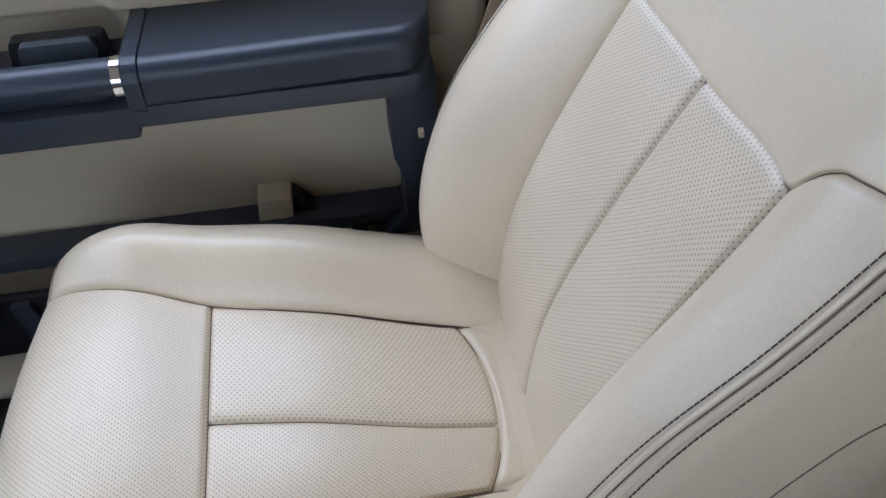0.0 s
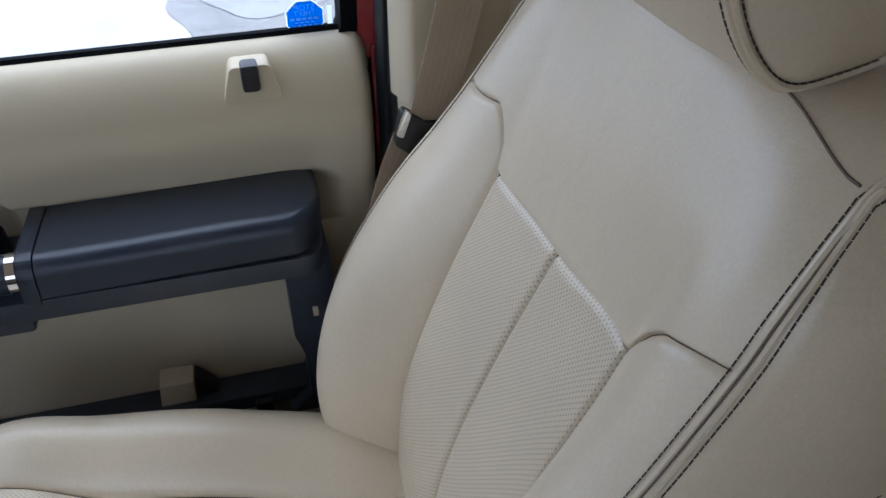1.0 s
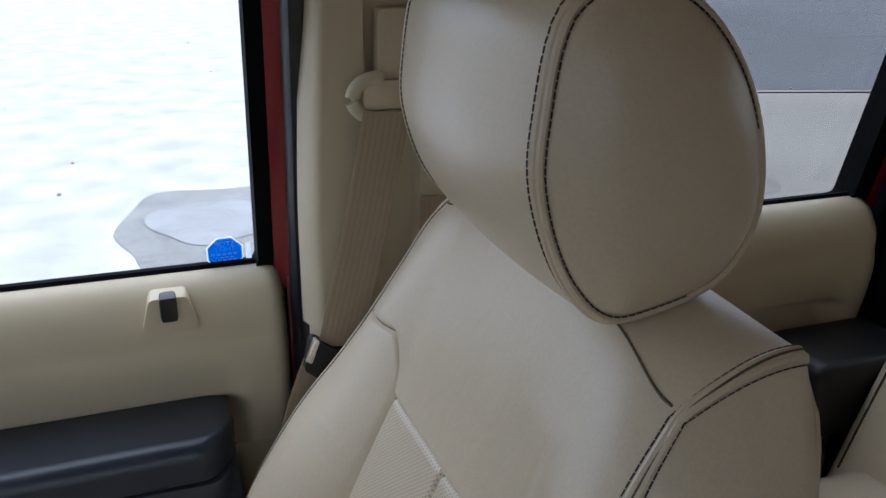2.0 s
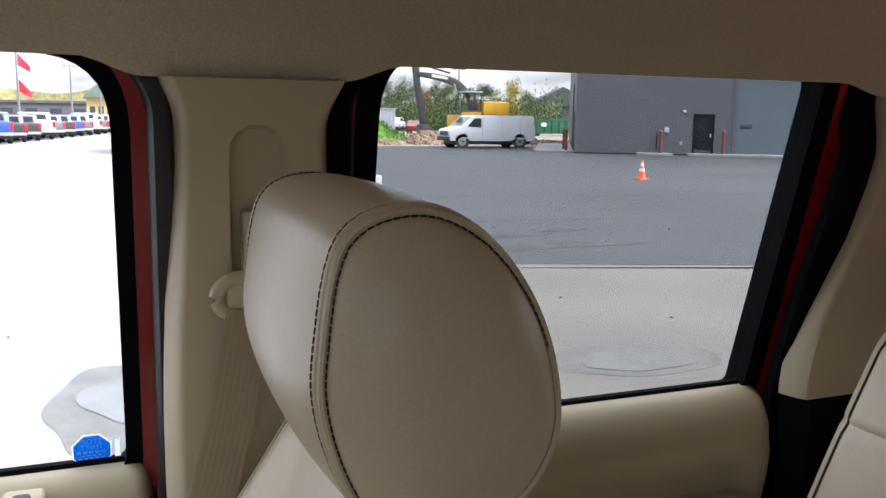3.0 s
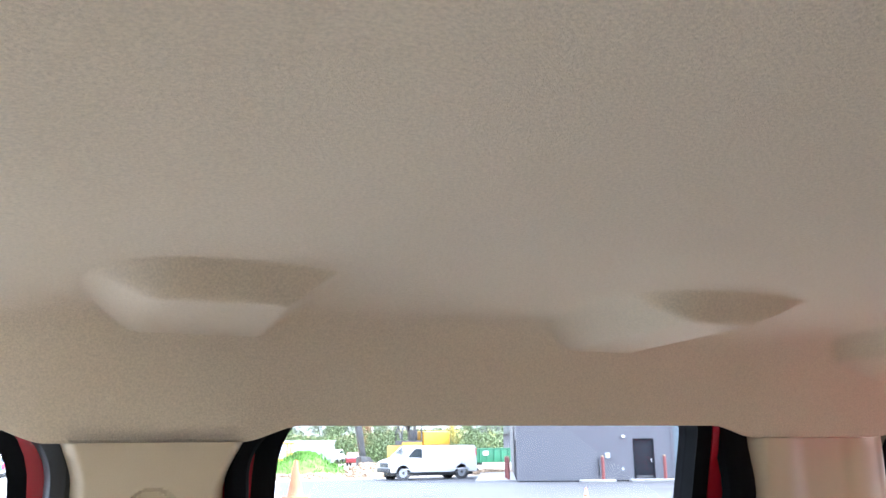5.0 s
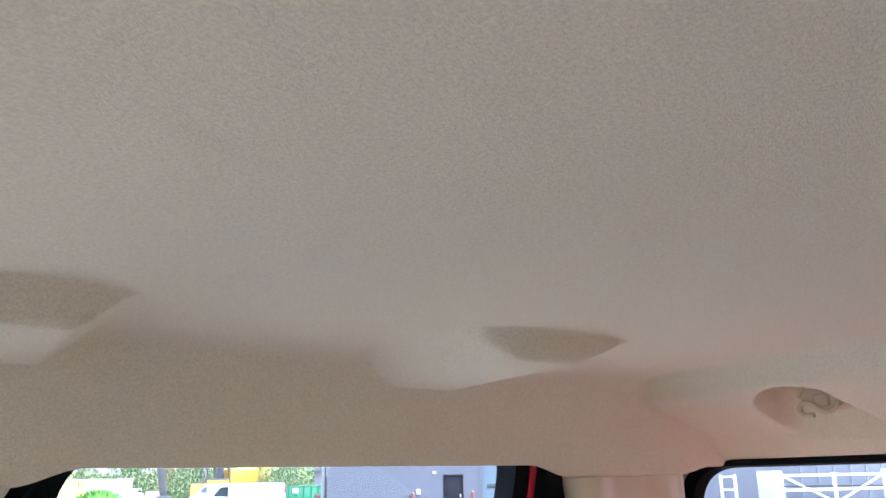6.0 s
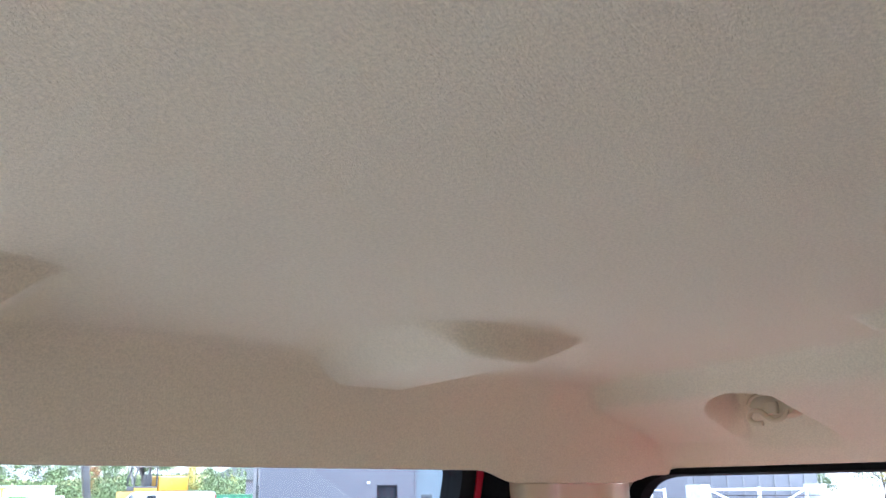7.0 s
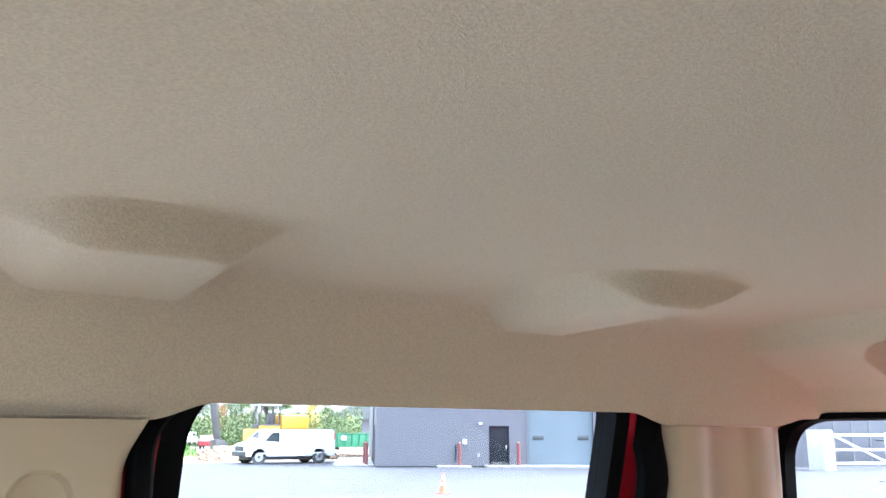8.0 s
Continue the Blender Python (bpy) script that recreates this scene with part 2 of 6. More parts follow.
def tube(points, r, seg=8, into=None, closed=False, flat=1.0):
    """A round or flattened bar along a line of points."""
    bm = into or bmesh.new()
    pts = [Vector(p) for p in points]
    rings, n = [], len(pts)
    for i, p in enumerate(pts):
        a, b = (pts[(i - 1) % n], pts[(i + 1) % n]) if closed else (pts[max(0, i - 1)], pts[min(n - 1, i + 1)])
        q = (b - a).to_track_quat("Z", "Y").to_matrix()
        if closed:
            dz = (b - a).normalized()
            ax_ = Vector((0, 1, 0)) if abs(dz.y) < 0.7 else Vector((0, 0, 1))
            ax_ = (ax_ - dz * ax_.dot(dz)).normalized()
            q = Matrix((ax_, dz.cross(ax_), dz)).transposed()
        ri = r[i] if isinstance(r, (list, tuple)) else r
        rings.append([bm.verts.new(p + q @ Vector((ri * math.cos(k * math.tau / seg), flat * ri * math.sin(k * math.tau / seg), 0))) for k in range(seg)])
    for i in range(n if closed else n - 1):
        ra, rb = rings[i], rings[(i + 1) % n]
        for k in range(seg):
            bm.faces.new((ra[k], ra[(k + 1) % seg], rb[(k + 1) % seg], rb[k]))
    if not closed:
        bm.faces.new(rings[0][::-1])
        bm.faces.new(rings[-1])
    return bm


def grid(fn, na, nb, into=None, uv=None, cluster=False, flip=False):
    """A sheet fn(a, b) for a, b in 0..1. uv: fn(a, b) in metres. cluster: finer rows near the borders."""
    bm = into or bmesh.new()
    lay = bm.loops.layers.uv.verify() if uv else None
    warp = lambda t: t
    if cluster:
        warp = lambda t: 0.16 * t + 0.84 * (0.5 - 0.5 * math.cos(math.pi * t))
    A, B = [warp(i / na) for i in range(na + 1)], [warp(j / nb) for j in range(nb + 1)]
    vs = [[bm.verts.new(fn(a, b)) for b in B] for a in A]
    for i in range(na):
        for j in range(nb):
            q = [(i, j), (i + 1, j), (i + 1, j + 1), (i, j + 1)]
            if flip:
                q = q[::-1]
            f = bm.faces.new([vs[p][k] for p, k in q])
            if uv:
                for lp, (p, k) in zip(f.loops, q):
                    lp[lay].uv = uv(A[p], B[k])
    return bm


def prism(outline, y0, y1, into=None, bevel=0.0, axes="xz"):
    """A flat outline of 2D points, thickened along the third axis from y0 to y1."""
    bm = into or bmesh.new()
    put = {"xz": lambda p, d: (p[0], d, p[1]), "xy": lambda p, d: (p[0], p[1], d), "yz": lambda p, d: (d, p[0], p[1])}[axes]
    a = [bm.verts.new(put(p, y0)) for p in outline]
    b = [bm.verts.new(put(p, y1)) for p in outline]
    fs = [bm.faces.new(a), bm.faces.new(b[::-1])]
    for i in range(len(a)):
        j = (i + 1) % len(a)
        fs.append(bm.faces.new((a[j], a[i], b[i], b[j])))
    bmesh.ops.recalc_face_normals(bm, faces=fs)
    if bevel:
        es = list({e for v in a + b for e in v.link_edges})
        bmesh.ops.bevel(bm, geom=es, offset=bevel, segments=2, profile=0.6, affect="EDGES", clamp_overlap=True)
    return bm


def rounded(points, radii, seg=7):
    """A 2D outline with its corners rounded."""
    out, n = [], len(points)
    for i, p in enumerate(points):
        p, a, b = Vector(p), Vector(points[i - 1]), Vector(points[(i + 1) % n])
        r = radii[i] if isinstance(radii, (list, tuple)) else radii
        if r <= 0:
            out.append(tuple(p))
            continue
        d0, d1 = (a - p).normalized(), (b - p).normalized()
        half = d0.angle(d1) / 2
        cut = min(r / math.tan(half), 0.48 * (a - p).length, 0.48 * (b - p).length)
        s, e = p + d0 * cut, p + d1 * cut
        for k in range(seg + 1):
            t = k / seg
            out.append(tuple((1 - t) ** 2 * s + 2 * t * (1 - t) * p + t * t * e))
    return out


def smooth_line(ctrl, n, closed=False):
    """Points along a Catmull-Rom line through the given ones."""
    P = [Vector(c) for c in ctrl]
    m, out = len(P), []
    spans = m if closed else m - 1
    for i in range(spans):
        p0 = P[(i - 1) % m] if closed else P[max(i - 1, 0)]
        p1, p2 = P[i % m], P[(i + 1) % m]
        p3 = P[(i + 2) % m] if closed else P[min(i + 2, m - 1)]
        for k in range(n):
            t = k / n
            out.append(0.5 * (2 * p1 + (p2 - p0) * t + (2 * p0 - 5 * p1 + 4 * p2 - p3) * t * t + (3 * p1 - p0 - 3 * p2 + p3) * t ** 3))
    if not closed:
        out.append(P[-1].copy())
    return out


def soft(xs, ys):
    """A smooth function through control values."""
    pts = smooth_line([(x, y, 0) for x, y in zip(xs, ys)], 16)
    X, Y = [p.x for p in pts], [p.y for p in pts]
    return lambda x: float(np.interp(x, X, Y))


def step(a, b, x):
    t = min(1.0, max(0.0, (x - a) / (b - a)))
    return t * t * (3 - 2 * t)


def evenly(line, gap):
    """Points and directions at even steps along a line."""
    out, carry = [], 0.0
    for a, b in zip(line, line[1:]):
        a, b = Vector(a), Vector(b)
        d = (b - a).length
        s = carry
        while s < d:
            out.append((a.lerp(b, s / d), (b - a).normalized()))
            s += gap
        carry = s - d
    return out


def stitches(line, length=0.0045, gap=0.0051, r=0.00040, into=None):
    """A row of thread stitches along a line, as small bars."""
    bm = into or bmesh.new()
    for p, d in evenly(line, gap):
        q = d.to_track_quat("X", "Z").to_matrix()
        vs = []
        for sx, sy, sz in ((-1, -1, 0), (-1, 1, 0), (1, 1, 0), (1, -1, 0), (-0.75, 0, 1), (0.75, 0, 1), (-0.75, 0, -1), (0.75, 0, -1)):
            vs.append(bm.verts.new(p + q @ Vector((sx * length / 2, sy * r * 1.5, sz * r * 1.5))))
        for f in ((0, 1, 4), (2, 3, 5), (1, 2, 5, 4), (3, 0, 4, 5), (1, 0, 6), (3, 2, 7), (2, 1, 6, 7), (0, 3, 7, 6)):
            bm.faces.new([vs[k] for k in f])
    return bm


def sweep(path, half, y_of, thick):
    """A rounded rubber strip along a line in the side's plane: path of (x, z), half its width, y_of(z) the plane, thick its height inboard."""
    bm = bmesh.new()
    n, rings = len(path), []
    sec = [(-1.0, 0.0), (-0.92, -0.62), (-0.55, -0.95), (0.0, -1.0), (0.55, -0.95), (0.92, -0.62), (1.0, 0.0)]
    for i, p in enumerate(path):
        a, q = Vector(path[max(0, i - 1)]), Vector(path[min(n - 1, i + 1)])
        d = (q - a).normalized()
        nrm = Vector((-d.y, d.x))
        rings.append([bm.verts.new((p[0] + nrm.x * half * u, y_of(p[1]) + thick * v, p[1] + nrm.y * half * u)) for u, v in sec])
    for r0, r1 in zip(rings, rings[1:]):
        for k in range(len(sec) - 1):
            bm.faces.new((r0[k], r0[k + 1], r1[k + 1], r1[k]))
    bmesh.ops.recalc_face_normals(bm, faces=bm.faces[:])
    return bm


# ---------------------------------------------------------------- cab shell and trim
SILL = 1.385


def side_y(z):
    """How far out the side glass stands at a height: the cab leans in towards the roof."""
    return 0.83 - (z - SILL) * 0.20


def ramp(a, b, x):
    return min(1.0, max(0.0, (x - a) / (b - a)))


def roof_z(x, y):
    """The headliner's underside."""
    y = min(abs(y), 0.705)
    lip = 1.833 + 0.018 * (step(-0.10, -0.16, x) + step(0.10, 0.17, x) * step(0.88, 0.80, x)) + 0.014 * step(1.14, 1.25, x)
    top = 1.985 - 0.020 * step(0.0, -0.22, x) - 0.030 * step(-0.55, -1.0, x)
    # side valance: a soft roll, then a steep slope down to the door openings
    roll = lambda d: 0.5 * (d + math.sqrt(d * d + 0.0005))
    z = top - (top - lip) * roll(y - 0.632) / roll(0.705 - 0.632)
    # two flat-bottomed bosses that reach inboard, each ending in a crisp edge towards the rear
    for f0, f1, r0, r1, inner, wall, deep in ((-0.095, -0.020, 0.086, 0.132, 0.420, 0.034, 0.037), (0.425, 0.522, 0.585, 0.680, 0.378, 0.030, 0.036)):
        front = step(f0, f1, x)
        edge = 0.09 * max(0.0, y - inner - wall)
        rear = ramp(r1 + edge, r0 + edge, x)
        yi = inner + 0.060 * (1 - ramp(f0, f1 + 0.02, x)) ** 2 + 0.022 * ramp(r0 - 0.02, r1, x) ** 2
        side = step(yi, yi + wall, y)
        z = min(z, top - deep * min(rear, side * front) - 0.004 * rear * front * ramp(inner, inner + 0.3, y))
    # rear: a short step down, then a long slope to the back window
    xs = 0.885 + 0.125 * max(0.0, y - 0.12)
    zr = top - 0.043 * step(xs - 0.004, xs + 0.058, x) - 0.235 * max(0.0, x - xs - 0.055) - 0.28 * max(0.0, x - 1.195)
    zr = max(zr, 1.858)
    # pocket behind the coat hook
    x_in = 0.970 + 0.062 * ((y - 0.398) / 0.078) ** 2
    k = step(x_in, x_in + 0.016, x) * step(0.486 + 0.16 * (x - 1.02), 0.462 + 0.16 * (x - 1.02), y) * step(0.352 - 0.02 * (x - 1.02), 0.370 - 0.02 * (x - 1.02), y)
    zr += k * max(0.0, min(1.968, 1.968 - 1.0 * (x - 1.128)) - zr)
    # shallow central boss before the rear step
    zr -= 0.020 * step(0.745, 0.775, x) * ramp(0.872, 0.84, x) * step(0.158, 0.130, y)
    h = 0.016
    lo = max(0.0, h - abs(z - zr)) / h
    return min(z, zr) - lo * lo * h * 0.25


def headliner():
    x0, x1, w = -1.02, 1.30, 0.705
    def at(a, b):
        x = x0 + a * (x1 - x0)
        y = (2 * b - 1) * (w + 0.115 * step(1.17, 1.285, x))
        return x, y, roof_z(x, y)
    bm = grid(at, 464, 320)
    ob = link("ceiling", bm, M_cloth)
    return tagged(ob, "beige knitted headliner with sculpted recesses", "headliner", kind="structure")


headliner()

# rolled lower edge of the headliner along both sides
for s in (1, -1):
    pts = [(x, s * (0.707 + 0.115 * step(1.17, 1.285, x)), roof_z(x, 0.705) + 0.004) for x in np.linspace(-1.0, 1.29, 150)]
    tagged(link("trim", tube(pts, 0.0045, 6), M_cloth), "rolled beige edge of the headliner", "trim", kind="structure")


def band(inner, outer, y_in, y_out, s):
    """A frame between two outlines of the side opening, following the lean of the cab."""
    bm = bmesh.new()
    n = len(inner)
    rings = []
    for line, off in ((inner, y_in + 0.03), (inner, y_in - 0.012), (outer, y_out - 0.012), (outer, y_out + 0.03)):
        rings.append([bm.verts.new((p[0], s * (side_y(p[1]) + off), p[1])) for p in line])
    for a, b in zip(rings, rings[1:]):
        for i in range(n):
            j = (i + 1) % n
            bm.faces.new((a[i], a[j], b[j], b[i]))
    bmesh.ops.recalc_face_normals(bm, faces=bm.faces[:])
    return bm


def opening(x0, x1, z0, z1, r, grow=0.0):
    g = grow
    pts = [(x0 - g, z0 - g), (x1 + g, z0 - g), (x1 + g, z1 + g), (x0 - g, z1 + g)]
    return rounded(pts, [ri + g if ri else 0.0 for ri in r], 8)


FRONT = (-1.00, -0.132, SILL + 0.004, 1.855, (0, 0.012, 0.075, 0))
REAR = (0.150, 0.764, SILL + 0.004, 1.872, (0.012, 0.012, 0.035, 0.075))


def front_opening(grow):
    return opening(*FRONT, grow)


def rear_opening(grow):
    x0, x1, z0, z1, r = REAR
    g = grow
    pts = [(x0 - g, z0 - g), (x1 + g, z0 - g), (x1 + 0.024 + g, z1 + g), (x0 - g, z1 + g)]
    return rounded(pts, [ri + g for ri in r], 8)


def glass_sheet(fn, s):
    bm = bmesh.new()
    bm.faces.new([bm.verts.new((p[0], s * (side_y(p[1]) + 0.012), p[1])) for p in fn(0.006)])
    r = bmesh.ops.extrude_face_region(bm, geom=bm.faces[:])
    bmesh.ops.translate(bm, verts=[v for v in r["geom"] if isinstance(v, bmesh.types.BMVert)], vec=(0, s * 0.004, 0))
    bmesh.ops.recalc_face_normals(bm, faces=bm.faces[:])
    return bm


def door_shell(x0, x1, s):
    """The painted outer sheet of a door, below the glass."""
    prof = [(0.845, SILL - 0.004), (0.93, 1.30), (0.955, 1.10), (0.95, 0.85), (0.91, 0.62)]
    bm = bmesh.new()
    for i, (a, b) in enumerate(zip(prof, prof[1:])):
        vs = [bm.verts.new(p) for p in ((x0, s * a[0], a[1]), (x1, s * a[0], a[1]), (x1, s * b[0], b[1]), (x0, s * b[0], b[1]))]
        bm.faces.new(vs if s > 0 else vs[::-1])
    bmesh.ops.remove_doubles(bm, verts=bm.verts[:], dist=1e-5)
    ob_faces = bm.faces[:]
    r = bmesh.ops.solidify(bm, geom=ob_faces, thickness=0.004 * s)
    return bm


def door_panel(x0, x1, s, crease):
    """The upper, soft part of a door's inner trim: rolled sill, flat face and a hollow above the armrest."""
    prof = soft([0.30, 0.42, 0.60, 0.80, 1.0], [0.7765, 0.772, 0.776, 0.785, 0.790])

    def fn(a, b):
        x = x0 + a * (x1 - x0)
        z = SILL + 0.008 - b * (SILL + 0.008 - 1.150)
        y = prof(max(b, 0.30))
        if b < 0.30:
            # broad rolled shoulder below the glass
            t = b / 0.30 * math.pi / 2
            y = 0.7765 + 0.0485 * (1 - math.sin(t))
            z = SILL + 0.008 - 0.0684 * (1 - math.cos(t))
        # rounded rear end and upper corner
        e = (x1 - x) / (0.040 if x1 > 0.5 else 0.018)
        if e < 1:
            y += 0.034 * (1 - math.sqrt(max(0.0, 1 - (1 - e) ** 2)))
            z -= (0.040 if x1 > 0.5 else 0.018) * (1 - math.sqrt(max(0.0, 1 - (1 - e) ** 2))) * max(0.0, 1 - 2.2 * b)
        y += crease * (step(0.62, 0.70, b) * step(x1 - 0.04, x1 - 0.09, x) + 0.6 * step(x1 - 0.05, x1 - 0.085, x) * step(0.30, 0.72, b))
        if x1 < 0:
            # hollow behind the release lever
            y += 0.013 * step(-0.512, -0.528, x + 0.10 * (z - 1.20)) * step(1.286, 1.272, z)
        return (x, s * y, z)

    return grid(fn, 170, 60, flip=s < 0)


def side_door(front, s):
    x0, x1 = (-1.15, -0.104) if front else (0.118, 0.806)
    fn = front_opening if front else rear_opening
    name = "front_door" if front else "rear_door"
    d = thing(name, ("red front door with tan inner trim and dark armrest" if front else "red rear door with tan inner trim and black armrest"), "door", group="cab doors")
    part("outer_panel", door_shell(x0, x1, s), M_red, d, "dark red painted sheet")
    part("glass_channel", band(fn(0.0), fn(0.019 if front else 0.030), 0.0, 0.0, s), M_rubber, d, "black rubber glass channel")
    part("window_frame", band(fn(0.0186 if front else 0.0292), fn(0.044 if front else 0.066), -0.002, -0.006, s), M_red, d, "dark red painted window frame")
    g = part("window_glass", glass_sheet(fn, s), M_glass if front else M_privacy, d, "clear side glass" if front else "grey tinted side glass")
    g.visible_shadow = not front
    part("upper_trim", door_panel(x0, x1, s, 0.022), M_tan_soft, d, "tan padded door trim")
    # sill rubber
    part("sill_seal", tube([(x, s * 0.829, SILL + 0.008) for x in np.linspace(fn(0)[0][0], x1 - 0.03, 40)], 0.0055, 6), M_rubber, d, "black rubber sill strip")
    # lower trim sheet
    part("lower_trim", grid(lambda a, b: (x0 + a * (x1 - 0.004 - x0), s * (0.787 + 0.012 * math.sin(b * math.pi) - 0.03 * step(0.5, 1.0, b)), 1.168 - b * 0.54), 40, 26, flip=s < 0), M_tan, d, "tan hard plastic lower trim")
    # end face of the trim
    part("trim_edge", box(x1 - 0.012, x1 - 0.002, min(s * 0.80, s * 0.835), max(s * 0.80, s * 0.835), 0.62, SILL - 0.03, 0.003), M_black, d)
    return d


doors = {}
for is_front in (True, False):
    for s in (1, -1):
        doors[(is_front, s)] = side_door(is_front, s)


def front_door_details(s):
    d = doors[(True, s)]

    def P(bmx):
        if s < 0:
            bmesh.ops.scale(bmx, vec=(1, -1, 1), verts=bmx.verts[:])
            bmesh.ops.reverse_faces(bmx, faces=bmx.faces[:])
        return bmx

    # padded armrest: a section swept along the door
    sec = rounded([(0.800, 1.203), (0.662, 1.203), (0.668, 1.248), (0.800, 1.238)], [0.0, 0.004, 0.040, 0.0], 10)

    def pad(a, b):
        x = -0.482 + a * 0.298
        i = b * (len(sec) - 1)
        k = min(int(i), len(sec) - 2)
        y, z = [sec[k][c] + (i - k) * (sec[k + 1][c] - sec[k][c]) for c in (0, 1)]
        e = max(0.0, (x + 0.226) / 0.042)
        if e > 0:
            f = 1 - math.sqrt(max(0.0, 1 - min(1, e) ** 2))
            y = y + (0.80 - y) * 0.55 * f
            z = z - (z - 1.203) * 0.30 * f
        z += 0.004 * step(-0.47, -0.2, x)
        return (x, y, z)

    bm = grid(pad, 60, len(sec) * 2)
    arm = part("armrest", P(bm), M_dark, d, "dark slate vinyl armrest pad")
    bm = prism(rounded([(0.800, 1.196), (0.660, 1.196), (0.6665, 1.2498), (0.800, 1.2398)], [0, 0.006, 0.040, 0], 8), -0.500, -0.4835, axes="yz", bevel=0.002)
    part("armrest_cap", P(bm), M_dark, arm, "charcoal end cap of the armrest")
    # carrier below the pad, running forward
    bm = prism(rounded([(-0.66, 0.664), (-0.194, 0.664), (-0.180, 0.800), (-0.66, 0.800)], [0, 0.03, 0, 0], 6), 1.1765, 1.2022, axes="xy", bevel=0.003)
    part("armrest_carrier", P(bm), M_dark_hard, d, "charcoal plastic carrier under the armrest")
    # tray under the pull handle
    part("handle_tray", P(box(-1.1, -0.500, 0.668, 0.792, 1.160, 1.180, 0.005)), M_dark_hard, d)
    hd = part("pull_handle", P(tube([(x, 0.684, 1.227) for x in np.linspace(-0.508, -1.05, 24)], 0.021, 18)), M_dark, d, "dark slate round pull handle")
    bm = cyl((-0.5085, 0.684, 1.227), (-0.4995, 0.684, 1.227), 0.0218, seg=24)
    part("handle_ring", P(bm), M_chrome, hd, "bright chrome ring")
    # vertical leg and pocket frame
    bm = prism(rounded([(-0.280, 1.185), (-0.182, 1.185), (-0.178, 1.00), (-0.196, 0.912), (-0.255, 0.912), (-0.225, 0.940), (-0.225, 1.008), (-0.236, 1.044), (-0.235, 1.13), (-0.262, 1.176)], [0, 0.02, 0.05, 0.02, 0, 0.012, 0.006, 0.01, 0.02, 0.02], 5), 0.722, 0.79, bevel=0.005)
    part("pocket_leg", P(bm), M_dark_hard, d, "charcoal plastic leg of the pocket frame")
    bm = box(-1.1, -0.200, 0.742, 0.79, 0.914, 0.938, 0.005)
    part("pocket_rim", P(bm), M_dark_hard, d, "charcoal plastic pocket rim")
    for xa in (-0.30, -0.355, -0.44):
        part("pocket_clip", P(box(xa, xa + 0.022, 0.732, 0.76, 0.885, 0.930, 0.004)), M_black, d)
    bm = prism([(-0.420, 0.926), (-0.374, 0.926), (-0.372, 0.970), (-0.415, 0.972)], 0.754, 0.79, bevel=0.003)
    part("trim_block", P(bm), M_tan, d)
    part("block_gusset", P(prism([(-0.371, 0.930), (-0.338, 0.930), (-0.370, 0.970)], 0.762, 0.79, bevel=0.002)), M_black, d)
    # black map pocket below
    bm = box(-1.1, -0.20, 0.700, 0.715, 0.800, 0.910, 0.006)
    part("map_pocket", P(bm), M_black, d, "black plastic map pocket")
    bm = prism([(-0.74, 0.905), (-0.715, 0.905), (-0.70, 0.835), (-0.735, 0.83)], 0.690, 0.705, bevel=0.003)
    part("pocket_rib", P(bm), M_dark_hard, d)
    part("lower_step", P(box(-1.1, -0.20, 0.700, 0.79, 0.700, 0.745, 0.015)), M_tan, d, "tan plastic lower moulding")
    # release lever in its recess
    bm = prism(rounded([(-0.632, 1.192), (-0.524, 1.192), (-0.528, 1.236), (-0.624, 1.236)], 0.008, 4), 0.756, 0.772, bevel=0.003)
    bez = part("lever_bezel", P(bm), M_black, d, "black lever bezel")
    bm = prism(rounded([(-0.616, 1.212), (-0.536, 1.212), (-0.538, 1.236), (-0.612, 1.236)], 0.008, 4), 0.744, 0.755, bevel=0.003)
    part("release_lever", P(bm), M_lever, bez, "grey painted release lever")
    # lock button on its raised base
    bm = prism(rounded([(-0.272, 1.342), (-0.207, 1.342), (-0.218, 1.384), (-0.260, 1.384)], 0.008, 4), 0.769, 0.81, bevel=0.006)
    lk = part("lock_base", P(bm), M_tan_soft, d, "tan raised lock base")
    bm = box(-0.2490, -0.2300, 0.760, 0.784, 1.357, 1.388, 0.005)
    part("lock_button", P(bm), M_black, lk, "black plastic lock button")


front_door_details(1)
front_door_details(-1)


def rear_door_details(s):
    d = doors[(False, s)]
    lo, hi = (0.655, 0.792) if s > 0 else (-0.792, -0.655)
    arm = part("armrest", box(0.600, 0.800, lo, hi, 1.085, 1.205, 0.022, 4), M_black, d, "black vinyl armrest")
    part("armrest_carrier", box(0.14, 0.620, lo + 0.02 * (s > 0), hi - 0.02 * (s < 0), 1.105, 1.150, 0.008), M_black, d)
    part("handle_pocket", box(0.40, 0.575, min(s * 0.757, s * 0.772), max(s * 0.757, s * 0.772), 1.195, 1.225, 0.006), M_tan_soft, d)


rear_door_details(1)
rear_door_details(-1)


def pillar_sheet(x0, x1, z0, z1, fn_y, nx=14, nz=30):
    def fn(a, b):
        z = z0 + b * (z1 - z0)
        xa, xb = x0(z), x1(z)
        x = xa + a * (xb - xa)
        roll = 0.040 * (max(0.0, 1 - (x - xa) / 0.02) ** 2 + max(0.0, 1 - (xb - x) / 0.02) ** 2)
        return (x, fn_y(x, z) + roll, z)

    return grid(fn, nx * 3, nz)


